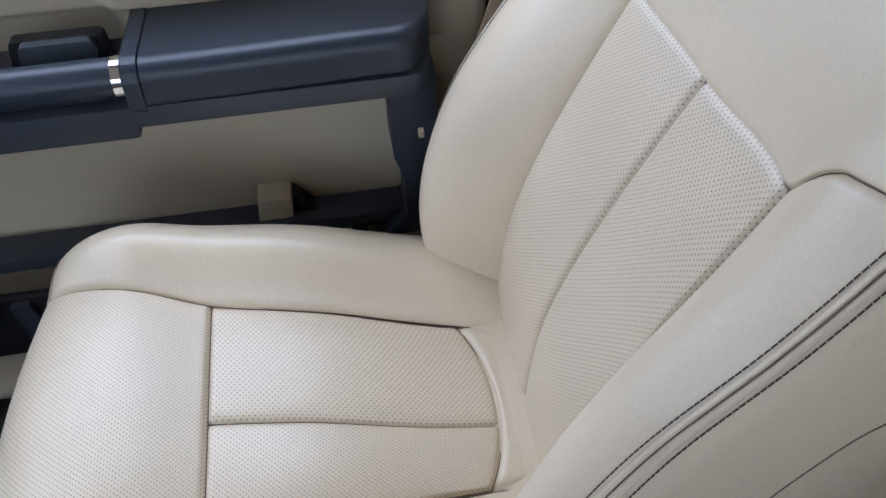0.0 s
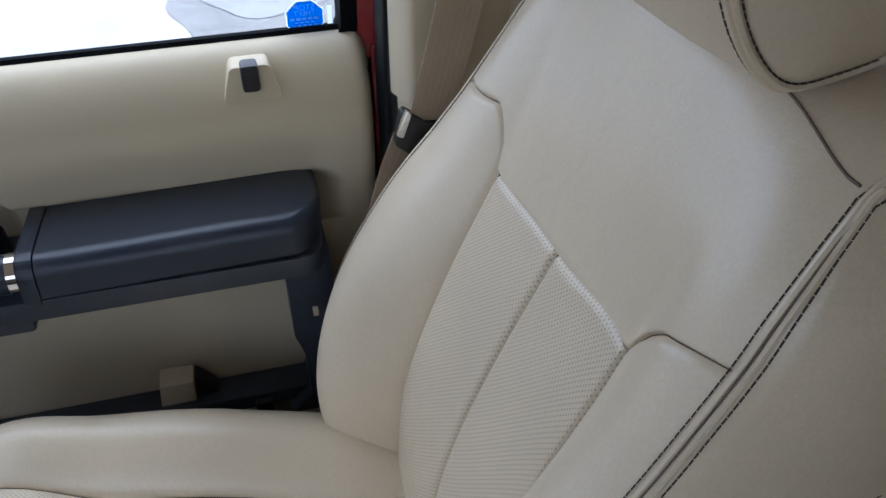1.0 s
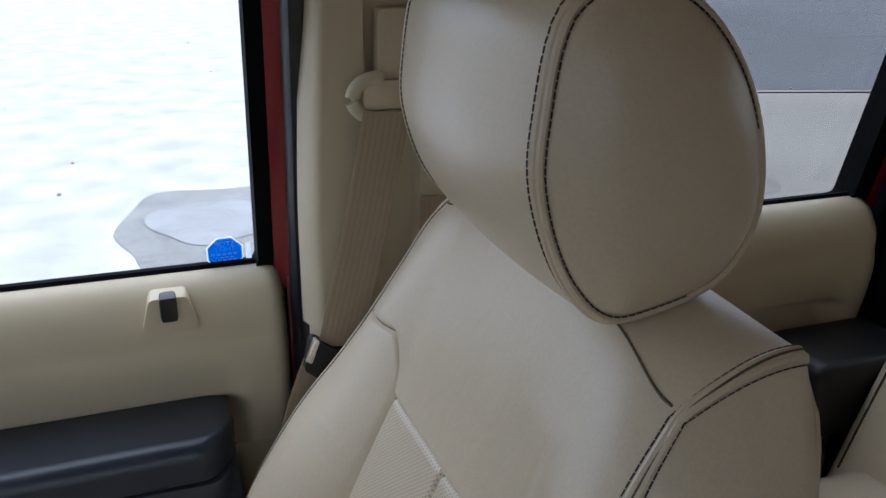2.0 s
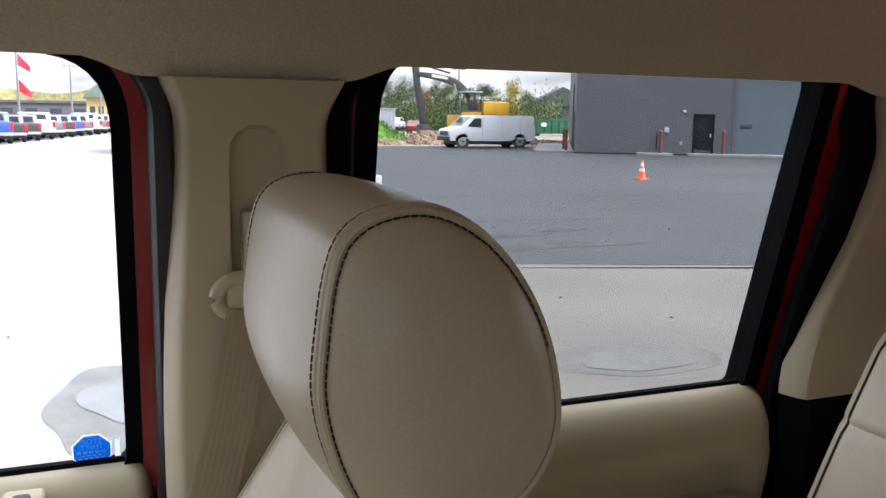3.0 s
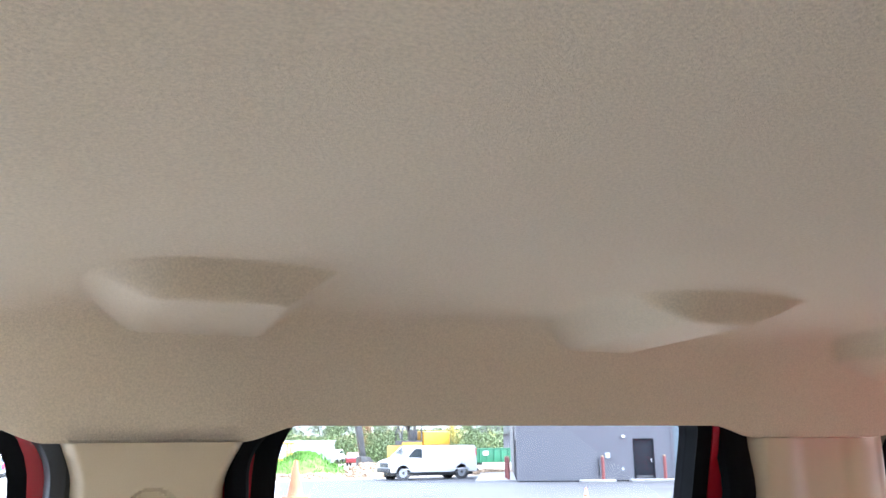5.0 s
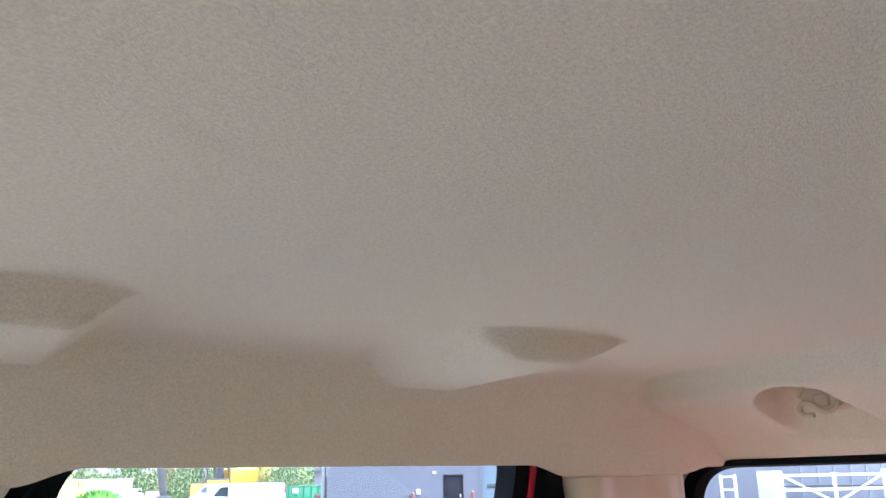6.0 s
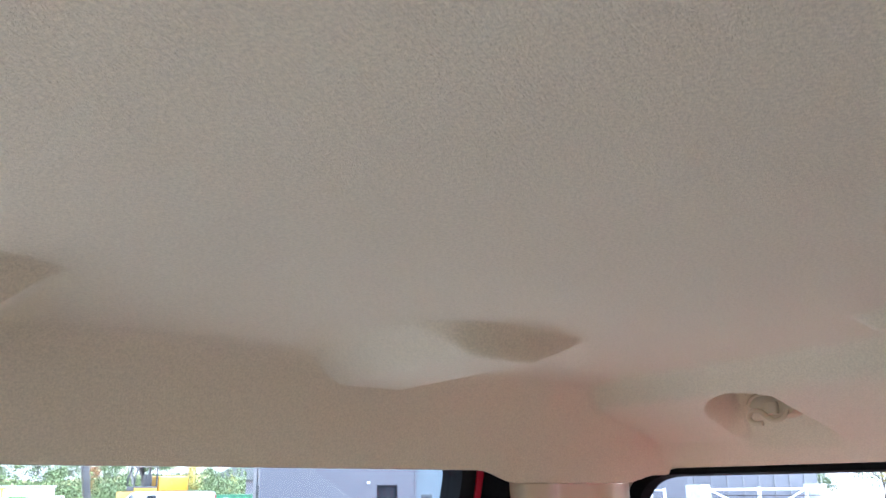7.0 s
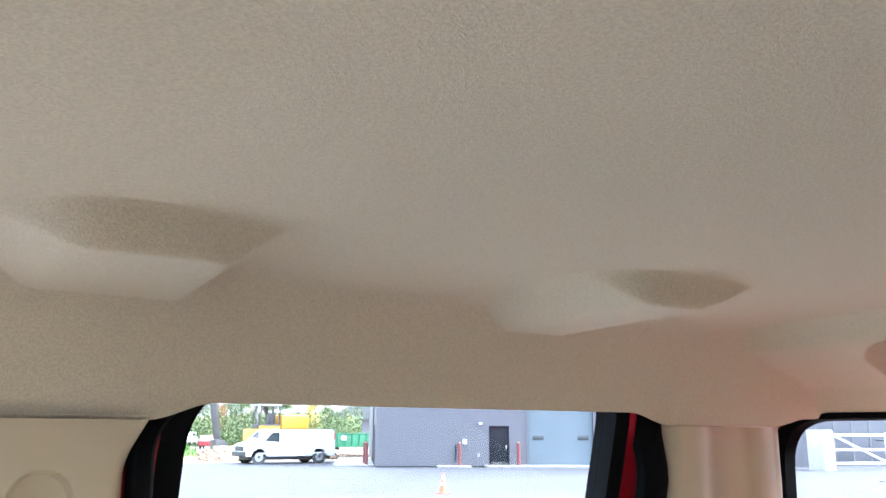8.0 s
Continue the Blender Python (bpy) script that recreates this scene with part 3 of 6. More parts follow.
def seal_path(x, away, r, lean=0.0, up=0.0):
    """Up along a pillar's edge, then round the window's upper corner and off along the roof."""
    zt = 1.868 + up - r
    pts = [(x - lean * step(1.82, 1.42, z), z) for z in np.linspace(0.75, zt, 50)]
    pts += [(x + away * r * (1 - math.cos(t)), zt + r * math.sin(t)) for t in np.linspace(0.1, math.pi / 2, 12)]
    pts += [(x + away * (r + 0.02 * k), 1.868 + up) for k in range(1, 8)]
    return pts


def b_pillar(s):
    d = thing("b_pillar", "tan plastic centre pillar trim with belt slot", "pillar trim", kind="structure")

    def P(bmx):
        if s < 0:
            bmesh.ops.scale(bmx, vec=(1, -1, 1), verts=bmx.verts[:])
            bmesh.ops.reverse_faces(bmx, faces=bmx.faces[:])
        return bmx

    left = lambda z: -0.078 - 0.014 * step(1.80, 1.45, z) - 0.016 * step(1.79, 1.85, z)
    right = lambda z: 0.088 + 0.012 * step(1.75, 1.4, z) + 0.030 * step(1.78, 1.86, z)

    def depth(x, z):
        # shallow upright groove in which the belt guide slides
        dz = max(0.0, z - 1.757)
        slot = step(0.0295, 0.0260, math.hypot(x - 0.0075, dz)) * step(1.36, 1.40, z)
        return 0.692 + 0.016 * slot + 0.016 * step(1.6, 1.34, z)

    part("upper_trim", P(pillar_sheet(left, right, 1.345, 1.833, depth, 44, 200)), M_tan, d, "tan grained pillar cover")
    part("lower_trim", P(pillar_sheet(lambda z: -0.086, right, 0.70, 1.344, lambda x, z: 0.7085, 10, 8)), M_tan, d, "tan lower pillar cover")
    # body pillar with rubber seals on both flanges
    part("body_pillar", P(box(-0.088, 0.112, 0.745, 0.86, 0.62, 1.90, 0.008)), M_black, d)
    for k, line in enumerate((seal_path(-0.0850, -1, 0.075), seal_path(0.1015, 1, 0.075))):
        part("door_seal", P(sweep(line, 0.0130, lambda z: side_y(max(z, 1.32)) - 0.034 + 0.028 * step(1.74, 1.85, z), 0.020)), M_rubber if k else M_seal, d, "black rubber door seal" if k else "grey-black rubber door seal")
    part("jamb", P(box(-0.101, -0.085, 0.812, 0.862, 0.62, SILL - 0.01, 0.004)), M_red, d, "dark red painted door jamb")
    part("jamb", P(box(0.105, 0.116, 0.812, 0.862, 0.62, SILL - 0.01, 0.004)), M_red, d, "dark red painted door jamb")
    part("body_flange", P(box(-0.116, 0.128, 0.836, 0.842, 0.62, SILL, 0.001)), M_black, d)
    # belt height guide
    gd = part("belt_guide", P(prism(rounded([(-0.012, 1.610), (0.028, 1.610), (0.028, 1.700), (-0.010, 1.700)], 0.006, 4), 0.676, 0.70, bevel=0.004)), M_tan, d, "tan sliding belt guide")
    ring = [(-0.008 - 0.026 * math.sin(t) - 0.006, 0.672, 1.614 + 0.020 * math.cos(t)) for t in np.linspace(-0.2, math.pi + 0.3, 14)]
    ring += [(x, 0.672, 1.594) for x in np.linspace(0.0, 0.034, 5)]
    part("belt_loop", P(tube(ring, 0.0075, 10)), M_tan, gd, "tan belt loop")
    part("loop_plate", P(box(-0.030, 0.030, 0.668, 0.678, 1.602, 1.632, 0.004)), M_tan, gd)
    return d


b_pillar(1)
b_pillar(-1)


def seat_belt(s):
    d = thing("seat_belt", "tan ribbed seat belt with black latch plate", "seat belt", (-0.04, s * 0.68, 1.25))
    inv = d.matrix_world.inverted()

    def web(name, pts, width, dirx, label=""):
        line = smooth_line(pts, 10)
        bm = bmesh.new()
        lay = bm.loops.layers.uv.verify()
        n = len(line)
        rows = []
        for i, p in enumerate(line):
            w = Vector(dirx).normalized() * width / 2
            rows.append([bm.verts.new(inv @ Vector((q.x, s * q.y, q.z))) for q in (p - w, p + w, p + w + Vector((0, 0.0016, 0)), p - w + Vector((0, 0.0016, 0)))])
        for i in range(n - 1):
            for k in range(4):
                j = (k + 1) % 4
                f = bm.faces.new((rows[i][k], rows[i][j], rows[i + 1][j], rows[i + 1][k]))
                uvs = [((0, width, width, 0)[k], i * 0.01), ((0, width, width, 0)[j], i * 0.01), ((0, width, width, 0)[j], (i + 1) * 0.01), ((0, width, width, 0)[k], (i + 1) * 0.01)]
                for lp, q in zip(f.loops, uvs):
                    lp[lay].uv = q
        bmesh.ops.recalc_face_normals(bm, faces=bm.faces[:])
        return part(name, bm, M_belt, d, label)

    web("shoulder_web", [(-0.007, 0.664, 1.600), (-0.030, 0.672, 1.48), (-0.063, 0.686, 1.335)], 0.048, (1, 0, -0.12), "tan ribbed webbing")
    web("lap_web", [(-0.080, 0.690, 1.322), (-0.102, 0.705, 1.25), (-0.14, 0.715, 1.10), (-0.17, 0.715, 0.95)], 0.046, (1, 0.1, -0.2))
    web("spool_web", [(0.050, 0.690, 1.50), (0.046, 0.692, 1.30), (0.042, 0.70, 1.05)], 0.030, (1, 0, 0))
    bm = prism(rounded([(-0.104, 1.316), (-0.094, 1.356), (-0.070, 1.337), (-0.034, 1.333), (-0.030, 1.305), (-0.085, 1.300)], 0.006, 4), 0.678, 0.694, bevel=0.003)
    for v in bm.verts:
        v.co = inv @ Vector((v.co.x, s * v.co.y, v.co.z))
    if s < 0:
        bmesh.ops.reverse_faces(bm, faces=bm.faces[:])
    lp = part("latch_plate", bm, M_black, d, "black plastic latch plate")
    bm = prism(rounded([(-0.103, 1.33), (-0.092, 1.358), (-0.086, 1.352), (-0.096, 1.326)], 0.002, 3), 0.672, 0.677, bevel=0.0008)
    for v in bm.verts:
        v.co = inv @ Vector((v.co.x, s * v.co.y, v.co.z))
    part("latch_edge", bm, M_chrome, lp, "bright metal edge")
    return d


seat_belt(1)


def c_pillar(s):
    d = thing("c_pillar", "tan plastic rear pillar trim beside the back window", "pillar trim", kind="structure")

    def P(bmx):
        if s < 0:
            bmesh.ops.scale(bmx, vec=(1, -1, 1), verts=bmx.verts[:])
            bmesh.ops.reverse_faces(bmx, faces=bmx.faces[:])
        return bmx

    left = lambda z: 0.876 - 0.085 * step(1.80, 1.40, z)
    right = lambda z: 1.286

    def depth(x, z):
        # flat face, then a hollow and a turn towards the back window
        return 0.700 + 0.030 * step(0.935, 1.01, x) * step(1.17, 1.08, x) + 0.030 * step(1.10, 1.18, x) + 0.090 * step(1.18, 1.286, x) + 0.03 * step(1.75, 1.4, z) * step(1.25, 1.18, x) + 0.02 * step(1.832, 1.842, z) * step(1.20, 1.13, x)

    part("upper_trim", P(pillar_sheet(left, right, 1.392, 1.847, depth, 30, 60)), M_tan, d, "tan grained pillar cover")
    part("lower_trim", P(pillar_sheet(lambda z: 0.80, right, 0.70, 1.391, lambda x, z: 0.735, 8, 6)), M_rubber, d, "black lower pillar cover")
    part("body_pillar", P(box(0.875, 1.175, 0.762, 0.86, 0.62, 1.90, 0.008)), M_black, d)
    part("body_corner", P(box(1.175, 1.30, 0.832, 0.86, 0.62, 1.90, 0.008)), M_black, d)
    part("door_seal", P(sweep(seal_path(0.852, -1, 0.06, 0.037, 0.035), 0.028, lambda z: side_y(max(z, 1.32)) - 0.034 + 0.031 * step(1.74, 1.85, z), 0.022)), M_rubber, d, "black rubber door seal")
    gd = part("belt_guide", P(cyl((1.020, 0.645, 1.672), (1.020, 0.730, 1.678), 0.032, 0.036, seg=28, bevel=0.010)), M_tan, d, "tan belt guide")
    part("belt_loop", P(tube([(1.02 - 0.040 * math.cos(t), 0.650, 1.665 - 0.034 * math.sin(t)) for t in np.linspace(-0.3, math.pi + 0.3, 18)], 0.009, 10)), M_tan, gd)
    return d


c_pillar(1)
c_pillar(-1)

# rear belt hanging from the guide
rb = thing("seat_belt", "tan rear seat belt hanging from the pillar", "seat belt", (1.03, 0.645, 1.4))
part("shoulder_web", grid(lambda a, b: (-0.022 + 0.044 * a - 0.07 * b, 0.0 - 0.05 * b, 0.225 - 0.50 * b), 4, 20, uv=lambda a, b: (0.044 * a, 0.5 * b)), M_belt, rb)


# ---- back wall with its window
def back_wall():
    d = thing("wall_back", "tan rear cab wall around the back window", "wall", kind="structure")
    hole = rounded([(-0.810, 1.40), (0.810, 1.40), (0.796, 1.850), (-0.796, 1.850)], [0.05, 0.05, 0.085, 0.085], 10)
    n = len(hole)
    bm = bmesh.new()
    for x in (1.285, 1.325):
        inner = [bm.verts.new((x, p[0], p[1])) for p in hole]
        outer = []
        for p in hole:
            v = Vector(p) - Vector((0, 1.6))
            k = min(0.84 / max(abs(v.x), 1e-6), 0.42 / max(v.y, 1e-6) if v.y > 0 else 0.95 / max(-v.y, 1e-6))
            outer.append(bm.verts.new((x, v.x * k, 1.6 + v.y * k)))
        for i in range(n):
            j = (i + 1) % n
            bm.faces.new((inner[i], inner[j], outer[j], outer[i]))
    bmesh.ops.recalc_face_normals(bm, faces=bm.faces[:])
    part("wall_sheet", bm, M_tan, d)
    bm = bmesh.new()
    rings = []
    for x, gy, gz in ((1.286, 0.010, 0.010), (1.272, 0.004, 0.006), (1.274, -0.020, -0.003), (1.30, -0.024, -0.006)):
        rings.append([bm.verts.new((x, p[0] + gy * (1 if p[0] > 0 else -1) * min(1, abs(p[0]) / 0.5), p[1] + gz * (1 if p[1] > 1.62 else -1))) for p in hole])
    for a, b in zip(rings, rings[1:]):
        for i in range(n):
            j = (i + 1) % n
            bm.faces.new((a[i], a[j], b[j], b[i]))
    bmesh.ops.recalc_face_normals(bm, faces=bm.faces[:])
    part("window_seal", bm, M_rubber, d, "black rubber window surround")
    w = part("window_glass", prism(hole, 1.302, 1.306, axes="yz"), M_privacy, d, "grey tinted back glass with heater wires")
    for z in np.arange(1.47, 1.82, 0.034):
        part("heater_wire", box(1.3005, 1.3015, -0.62, 0.62, z, z + 0.0012), M_wire, w)
    return d


back_wall()

# coat hook
hk = thing("coat_hook", "tan plastic coat hook on the headliner", "coat hook", (1.142, 0.428, 1.932))
part("hook_base", prism(rounded([(0.036, 0.010), (0.028, 0.020), (0.010, 0.026), (-0.012, 0.022), (-0.036, 0.000), (-0.030, -0.006), (-0.010, -0.010), (0.022, -0.002)], [0.004, 0.008, 0.012, 0.016, 0.004, 0.004, 0.006, 0.006], 5), -0.010, 0.030, axes="yz", bevel=0.003), M_tan, hk)
part("hook_rim", tube(smooth_line([(-0.012, 0.035, 0.011), (-0.012, 0.024, 0.0225), (-0.012, 0.004, 0.025), (-0.012, -0.014, 0.021), (-0.012, -0.035, 0.001)], 5), 0.0028, 8), M_tan, hk, "raised tan arch")
part("hook_neck", box(-0.020, -0.008, -0.013, 0.008, -0.006, 0.013, 0.004, 3), M_tan, hk)
part("hook", tube(smooth_line([(-0.018, 0.010, -0.018), (-0.019, 0.024, -0.017), (-0.020, 0.030, -0.009), (-0.021, 0.024, 0.000), (-0.022, 0.011, -0.001), (-0.022, 0.000, -0.010), (-0.021, -0.011, -0.015), (-0.019, -0.022, -0.011), (-0.012, -0.025, -0.001)], 5), 0.0040, 10), M_tan, hk, "curled tan hook")


# ---- floor, roof skin, front
tagged(link("floor", box(-1.45, 1.30, -0.84, 0.84, 0.60, 0.66, 0.01), M_carpet), "dark carpeted cab floor", "floor", kind="structure")
bm = grid(lambda a, b: (-1.10 + 2.45 * a, -0.80 + 1.6 * b, 2.036 - 0.13 * abs(2 * b - 1) ** 6 - 0.05 * (max(0, 0.2 - a) / 0.2) ** 2), 30, 24)
bmesh.ops.solidify(bm, geom=bm.faces[:], thickness=0.006)
tagged(link("roof", bm, M_red), "dark red painted cab roof", "roof", kind="structure")
for s in (1, -1):
    tagged(link("roof_rail", box(-1.05, 1.33, min(s * 0.730, s * 0.80), max(s * 0.730, s * 0.80), 1.885, 1.955, 0.015), M_red), "dark red roof rail above the doors", "roof rail", kind="structure")
    tagged(link("sill", box(-1.45, 1.33, min(s * 0.80, s * 0.93), max(s * 0.80, s * 0.93), 0.50, 0.64, 0.02), M_red), "dark red body sill under the doors", "sill", kind="structure")
    a_p = [(-1.55, s * 0.80, 1.30), (-1.30, s * 0.785, 1.52), (-1.02, s * 0.745, 1.83), (-0.92, s * 0.735, 1.90)]
    tagged(link("a_pillar", tube(smooth_line(a_p, 8), 0.045, 10), M_tan), "tan front pillar beside the windscreen", "pillar trim", kind="structure")
tagged(link("wall_front", box(-1.62, -1.04, -0.84, 0.84, 0.60, 1.325, 0.05), M_black), "dark front bulkhead below the windscreen", "wall", kind="structure")
wsg = link("windscreen", grid(lambda a, b: (-1.52 + 0.56 * a - 0.05 * math.sin(math.pi * b), -0.74 + 1.48 * b, 1.33 + 0.55 * a), 6, 10), M_screen)
tagged(wsg, "sloping windscreen, its glass darkened to dim the front light", "windscreen", kind="structure")

ch = thing("truck_chassis", "dark steel frame and wheels under the cab", "chassis")
part("frame_rail", box(-2.0, 2.4, -0.45, -0.35, 0.42, 0.60, 0.01), M_black, ch)
part("frame_rail", box(-2.0, 2.4, 0.35, 0.45, 0.42, 0.60, 0.01), M_black, ch)
for x in (-1.85, 2.1):
    part("axle", cyl((x, -0.8, 0.41), (x, 0.8, 0.41), 0.06, seg=12), M_black, ch)
    for s in (-1, 1):
        t = part("wheel", cyl((x, s * 0.72, 0.41), (x, s * 0.98, 0.41), 0.41, seg=28, bevel=0.03), M_rubber, ch)
        part("rim", cyl((x, s * 0.965, 0.41), (x, s * 0.99, 0.41), 0.24, seg=20), M_chrome, t)

# the open load bed behind the cab
bed = thing("load_bed", "dark red painted load bed behind the cab", "truck bed")
M_bed = mat("red_bed_paint", (0.27, 0.014, 0.026), rough=0.4, vary=0.1, scale=3, fine=300, bump=0.05, coat=0.3)
part("bed_floor", box(1.42, 3.45, -0.80, 0.80, 0.78, 0.82, 0.01), M_bed, bed)
for k in range(9):
    part("floor_rib", box(1.45, 3.42, -0.72 + 0.17 * k, -0.64 + 0.17 * k, 0.821, 0.835, 0.004), M_bed, bed)
for s in (-1, 1):
    part("bed_side", box(1.42, 3.45, min(s * 0.80, s * 0.96), max(s * 0.80, s * 0.96), 0.62, 1.33, 0.03), M_bed, bed)
part("bed_front", box(1.36, 1.42, -0.96, 0.96, 0.62, 1.33, 0.02), M_bed, bed)
part("tailgate", box(3.45, 3.51, -0.80, 0.80, 0.66, 1.32, 0.02), M_bed, bed)

hood = grid(lambda a, b: (-3.05 + 1.60 * a, -0.92 + 1.84 * b, 1.15 + 0.17 * math.sin(a * math.pi / 2) - 0.06 * abs(2 * b - 1) ** 3), 12, 12)
bmesh.ops.solidify(hood, geom=hood.faces[:], thickness=0.01)
tagged(link("hood", hood, M_red), "dark red painted hood ahead of the windscreen", "hood", kind="structure")
tagged(link("wall_nose", box(-3.10, -3.0, -0.92, 0.92, 0.45, 1.13, 0.04), M_black), "dark grille front closing the engine bay", "grille", kind="structure")

# unseen dark wall, added to keep driver-side light out of the rear cab
tagged(link("light_blocker_south", box(0.0, 10.0, -1.8, -1.55, 0, 5.2), mat("light_blocker_dark", (0.07, 0.063, 0.056), rough=0.9, vary=0.2, scale=1.5, fine=30, bump=0.3)), "unseen dark wall added beside the truck to block light", "wall", kind="structure")
for s in (1, -1):
    arch = [(-3.05, 0.50), (-2.36, 0.50)] + [(-1.85 - 0.51 * math.cos(t), 0.50 + 0.44 * math.sin(t)) for t in np.linspace(0.1, math.pi - 0.1, 12)] + [(-1.34, 0.50), (-1.16, 0.50), (-1.16, 1.30), (-1.50, 1.26), (-3.05, 1.10)]
    tagged(link("fender", prism(arch, min(s * 0.90, s * 0.95), max(s * 0.90, s * 0.95), bevel=0.01), M_red), "dark red front fender over the wheel", "fender", kind="structure")


# ---------------------------------------------------------------- front passenger seat
SEAT_Y = 0.388
back_x = soft([0.90, 0.97, 1.04, 1.118, 1.189, 1.257, 1.312, 1.362, 1.43, 1.50, 1.56], [-0.150, -0.150, -0.148, -0.139, -0.119, -0.092, -0.067, -0.043, -0.014, 0.013, 0.034])
bol_h = soft([0.90, 1.00, 1.09, 1.20, 1.28, 1.35, 1.42, 1.50, 1.56], [0.045, 0.065, 0.080, 0.070, 0.052, 0.032, 0.020, 0.008, 0.0])
W_Z = [0.90, 0.96, 1.00, 1.03, 1.06, 1.10, 1.15, 1.20, 1.30, 1.36, 1.40, 1.46, 1.51, 1.545, 1.56]
half_out = soft(W_Z, [0.138, 0.146, 0.164, 0.186, 0.206, 0.226, 0.246, 0.258, 0.261, 0.249, 0.236, 0.219, 0.204, 0.192, 0.186])
half_in = soft(W_Z, [0.138, 0.146, 0.164, 0.184, 0.203, 0.215, 0.220, 0.222, 0.222, 0.222, 0.222, 0.221, 0.213, 0.197, 0.189])


def half_w(z, side=-1):
    """Half the backrest's width at a height: fuller towards the door (side > 0) than towards the cab's middle."""
    return half_out(z) if side > 0 else half_in(z)


Z_BOT, Z_TOP = 0.955, 1.528


def crown(u):
    """How much higher the backrest's top edge is towards the middle."""
    return 0.024 * (1 - min(1.0, abs(u) / 0.193) ** 2)


def back_front(u, z):
    """The front of the backrest: u from the seat's middle, z up."""
    a = abs(u)
    w = half_w(z, u)
    x = back_x(z)
    if u < 0:
        x -= 0.016 * min(1.0, (u / 0.133) ** 2) * step(1.14, 1.30, z) * step(1.555, 1.46, z)
    if a > 0.135:
        s_ = (a - 0.135) / (0.052 if u < 0 else max(0.045, 0.68 * (w - 0.135)))
        b = math.sin(math.pi / 2 * min(1, s_)) if s_ <= 1 else 1 - 0.34 * min(2.0, (s_ - 1) / 0.85) ** 2
        x -= bol_h(z) * b
    x += 0.005 * max(0.0, (a - w + 0.03) / 0.03) ** 2
    x += 0.010 * max(0.0, (z - 1.498 - crown(u)) / 0.035) ** 2
    return Vector((x, u, z))


def puffed(fn, puff, groove, width, sides=(1, 1, 1, 1), size=(0.13, 0.4)):
    """A panel whose borders sink into seams and whose middle swells, along -x for backs and +z for cushions."""
    def out(a, b, axis):
        p = fn(a, b)
        d = [a * size[0], (1 - a) * size[0], b * size[1], (1 - b) * size[1]]
        sink = sum((w(a) if callable(w) else w) * groove * math.exp(-(k / width) ** 2) for k, w in zip(d, sides))
        swell = puff * math.sin(math.pi * a) ** 0.7 * max(0.0, math.sin(math.pi * min(1, max(0, b)))) ** 0.6
        return p + axis * (swell - sink)
    return out


def insert_top(u):
    return 1.366 + 0.018 * step(0.0, -0.13, u) - 0.006 * step(0.0, 0.135, u)


def bolster_top(a, side=-1):
    """The upper border of a side bolster, by the distance from the seat's middle."""
    low, rise, more = (1.368, 0.046, -0.004) if side > 0 else (1.383, 0.041, 0.017)
    return low + rise * math.sin(math.pi / 2 * min(1.0, (a - 0.133) / 0.036)) + more * math.sin(math.pi / 2 * ramp(0.160, 0.222, a))


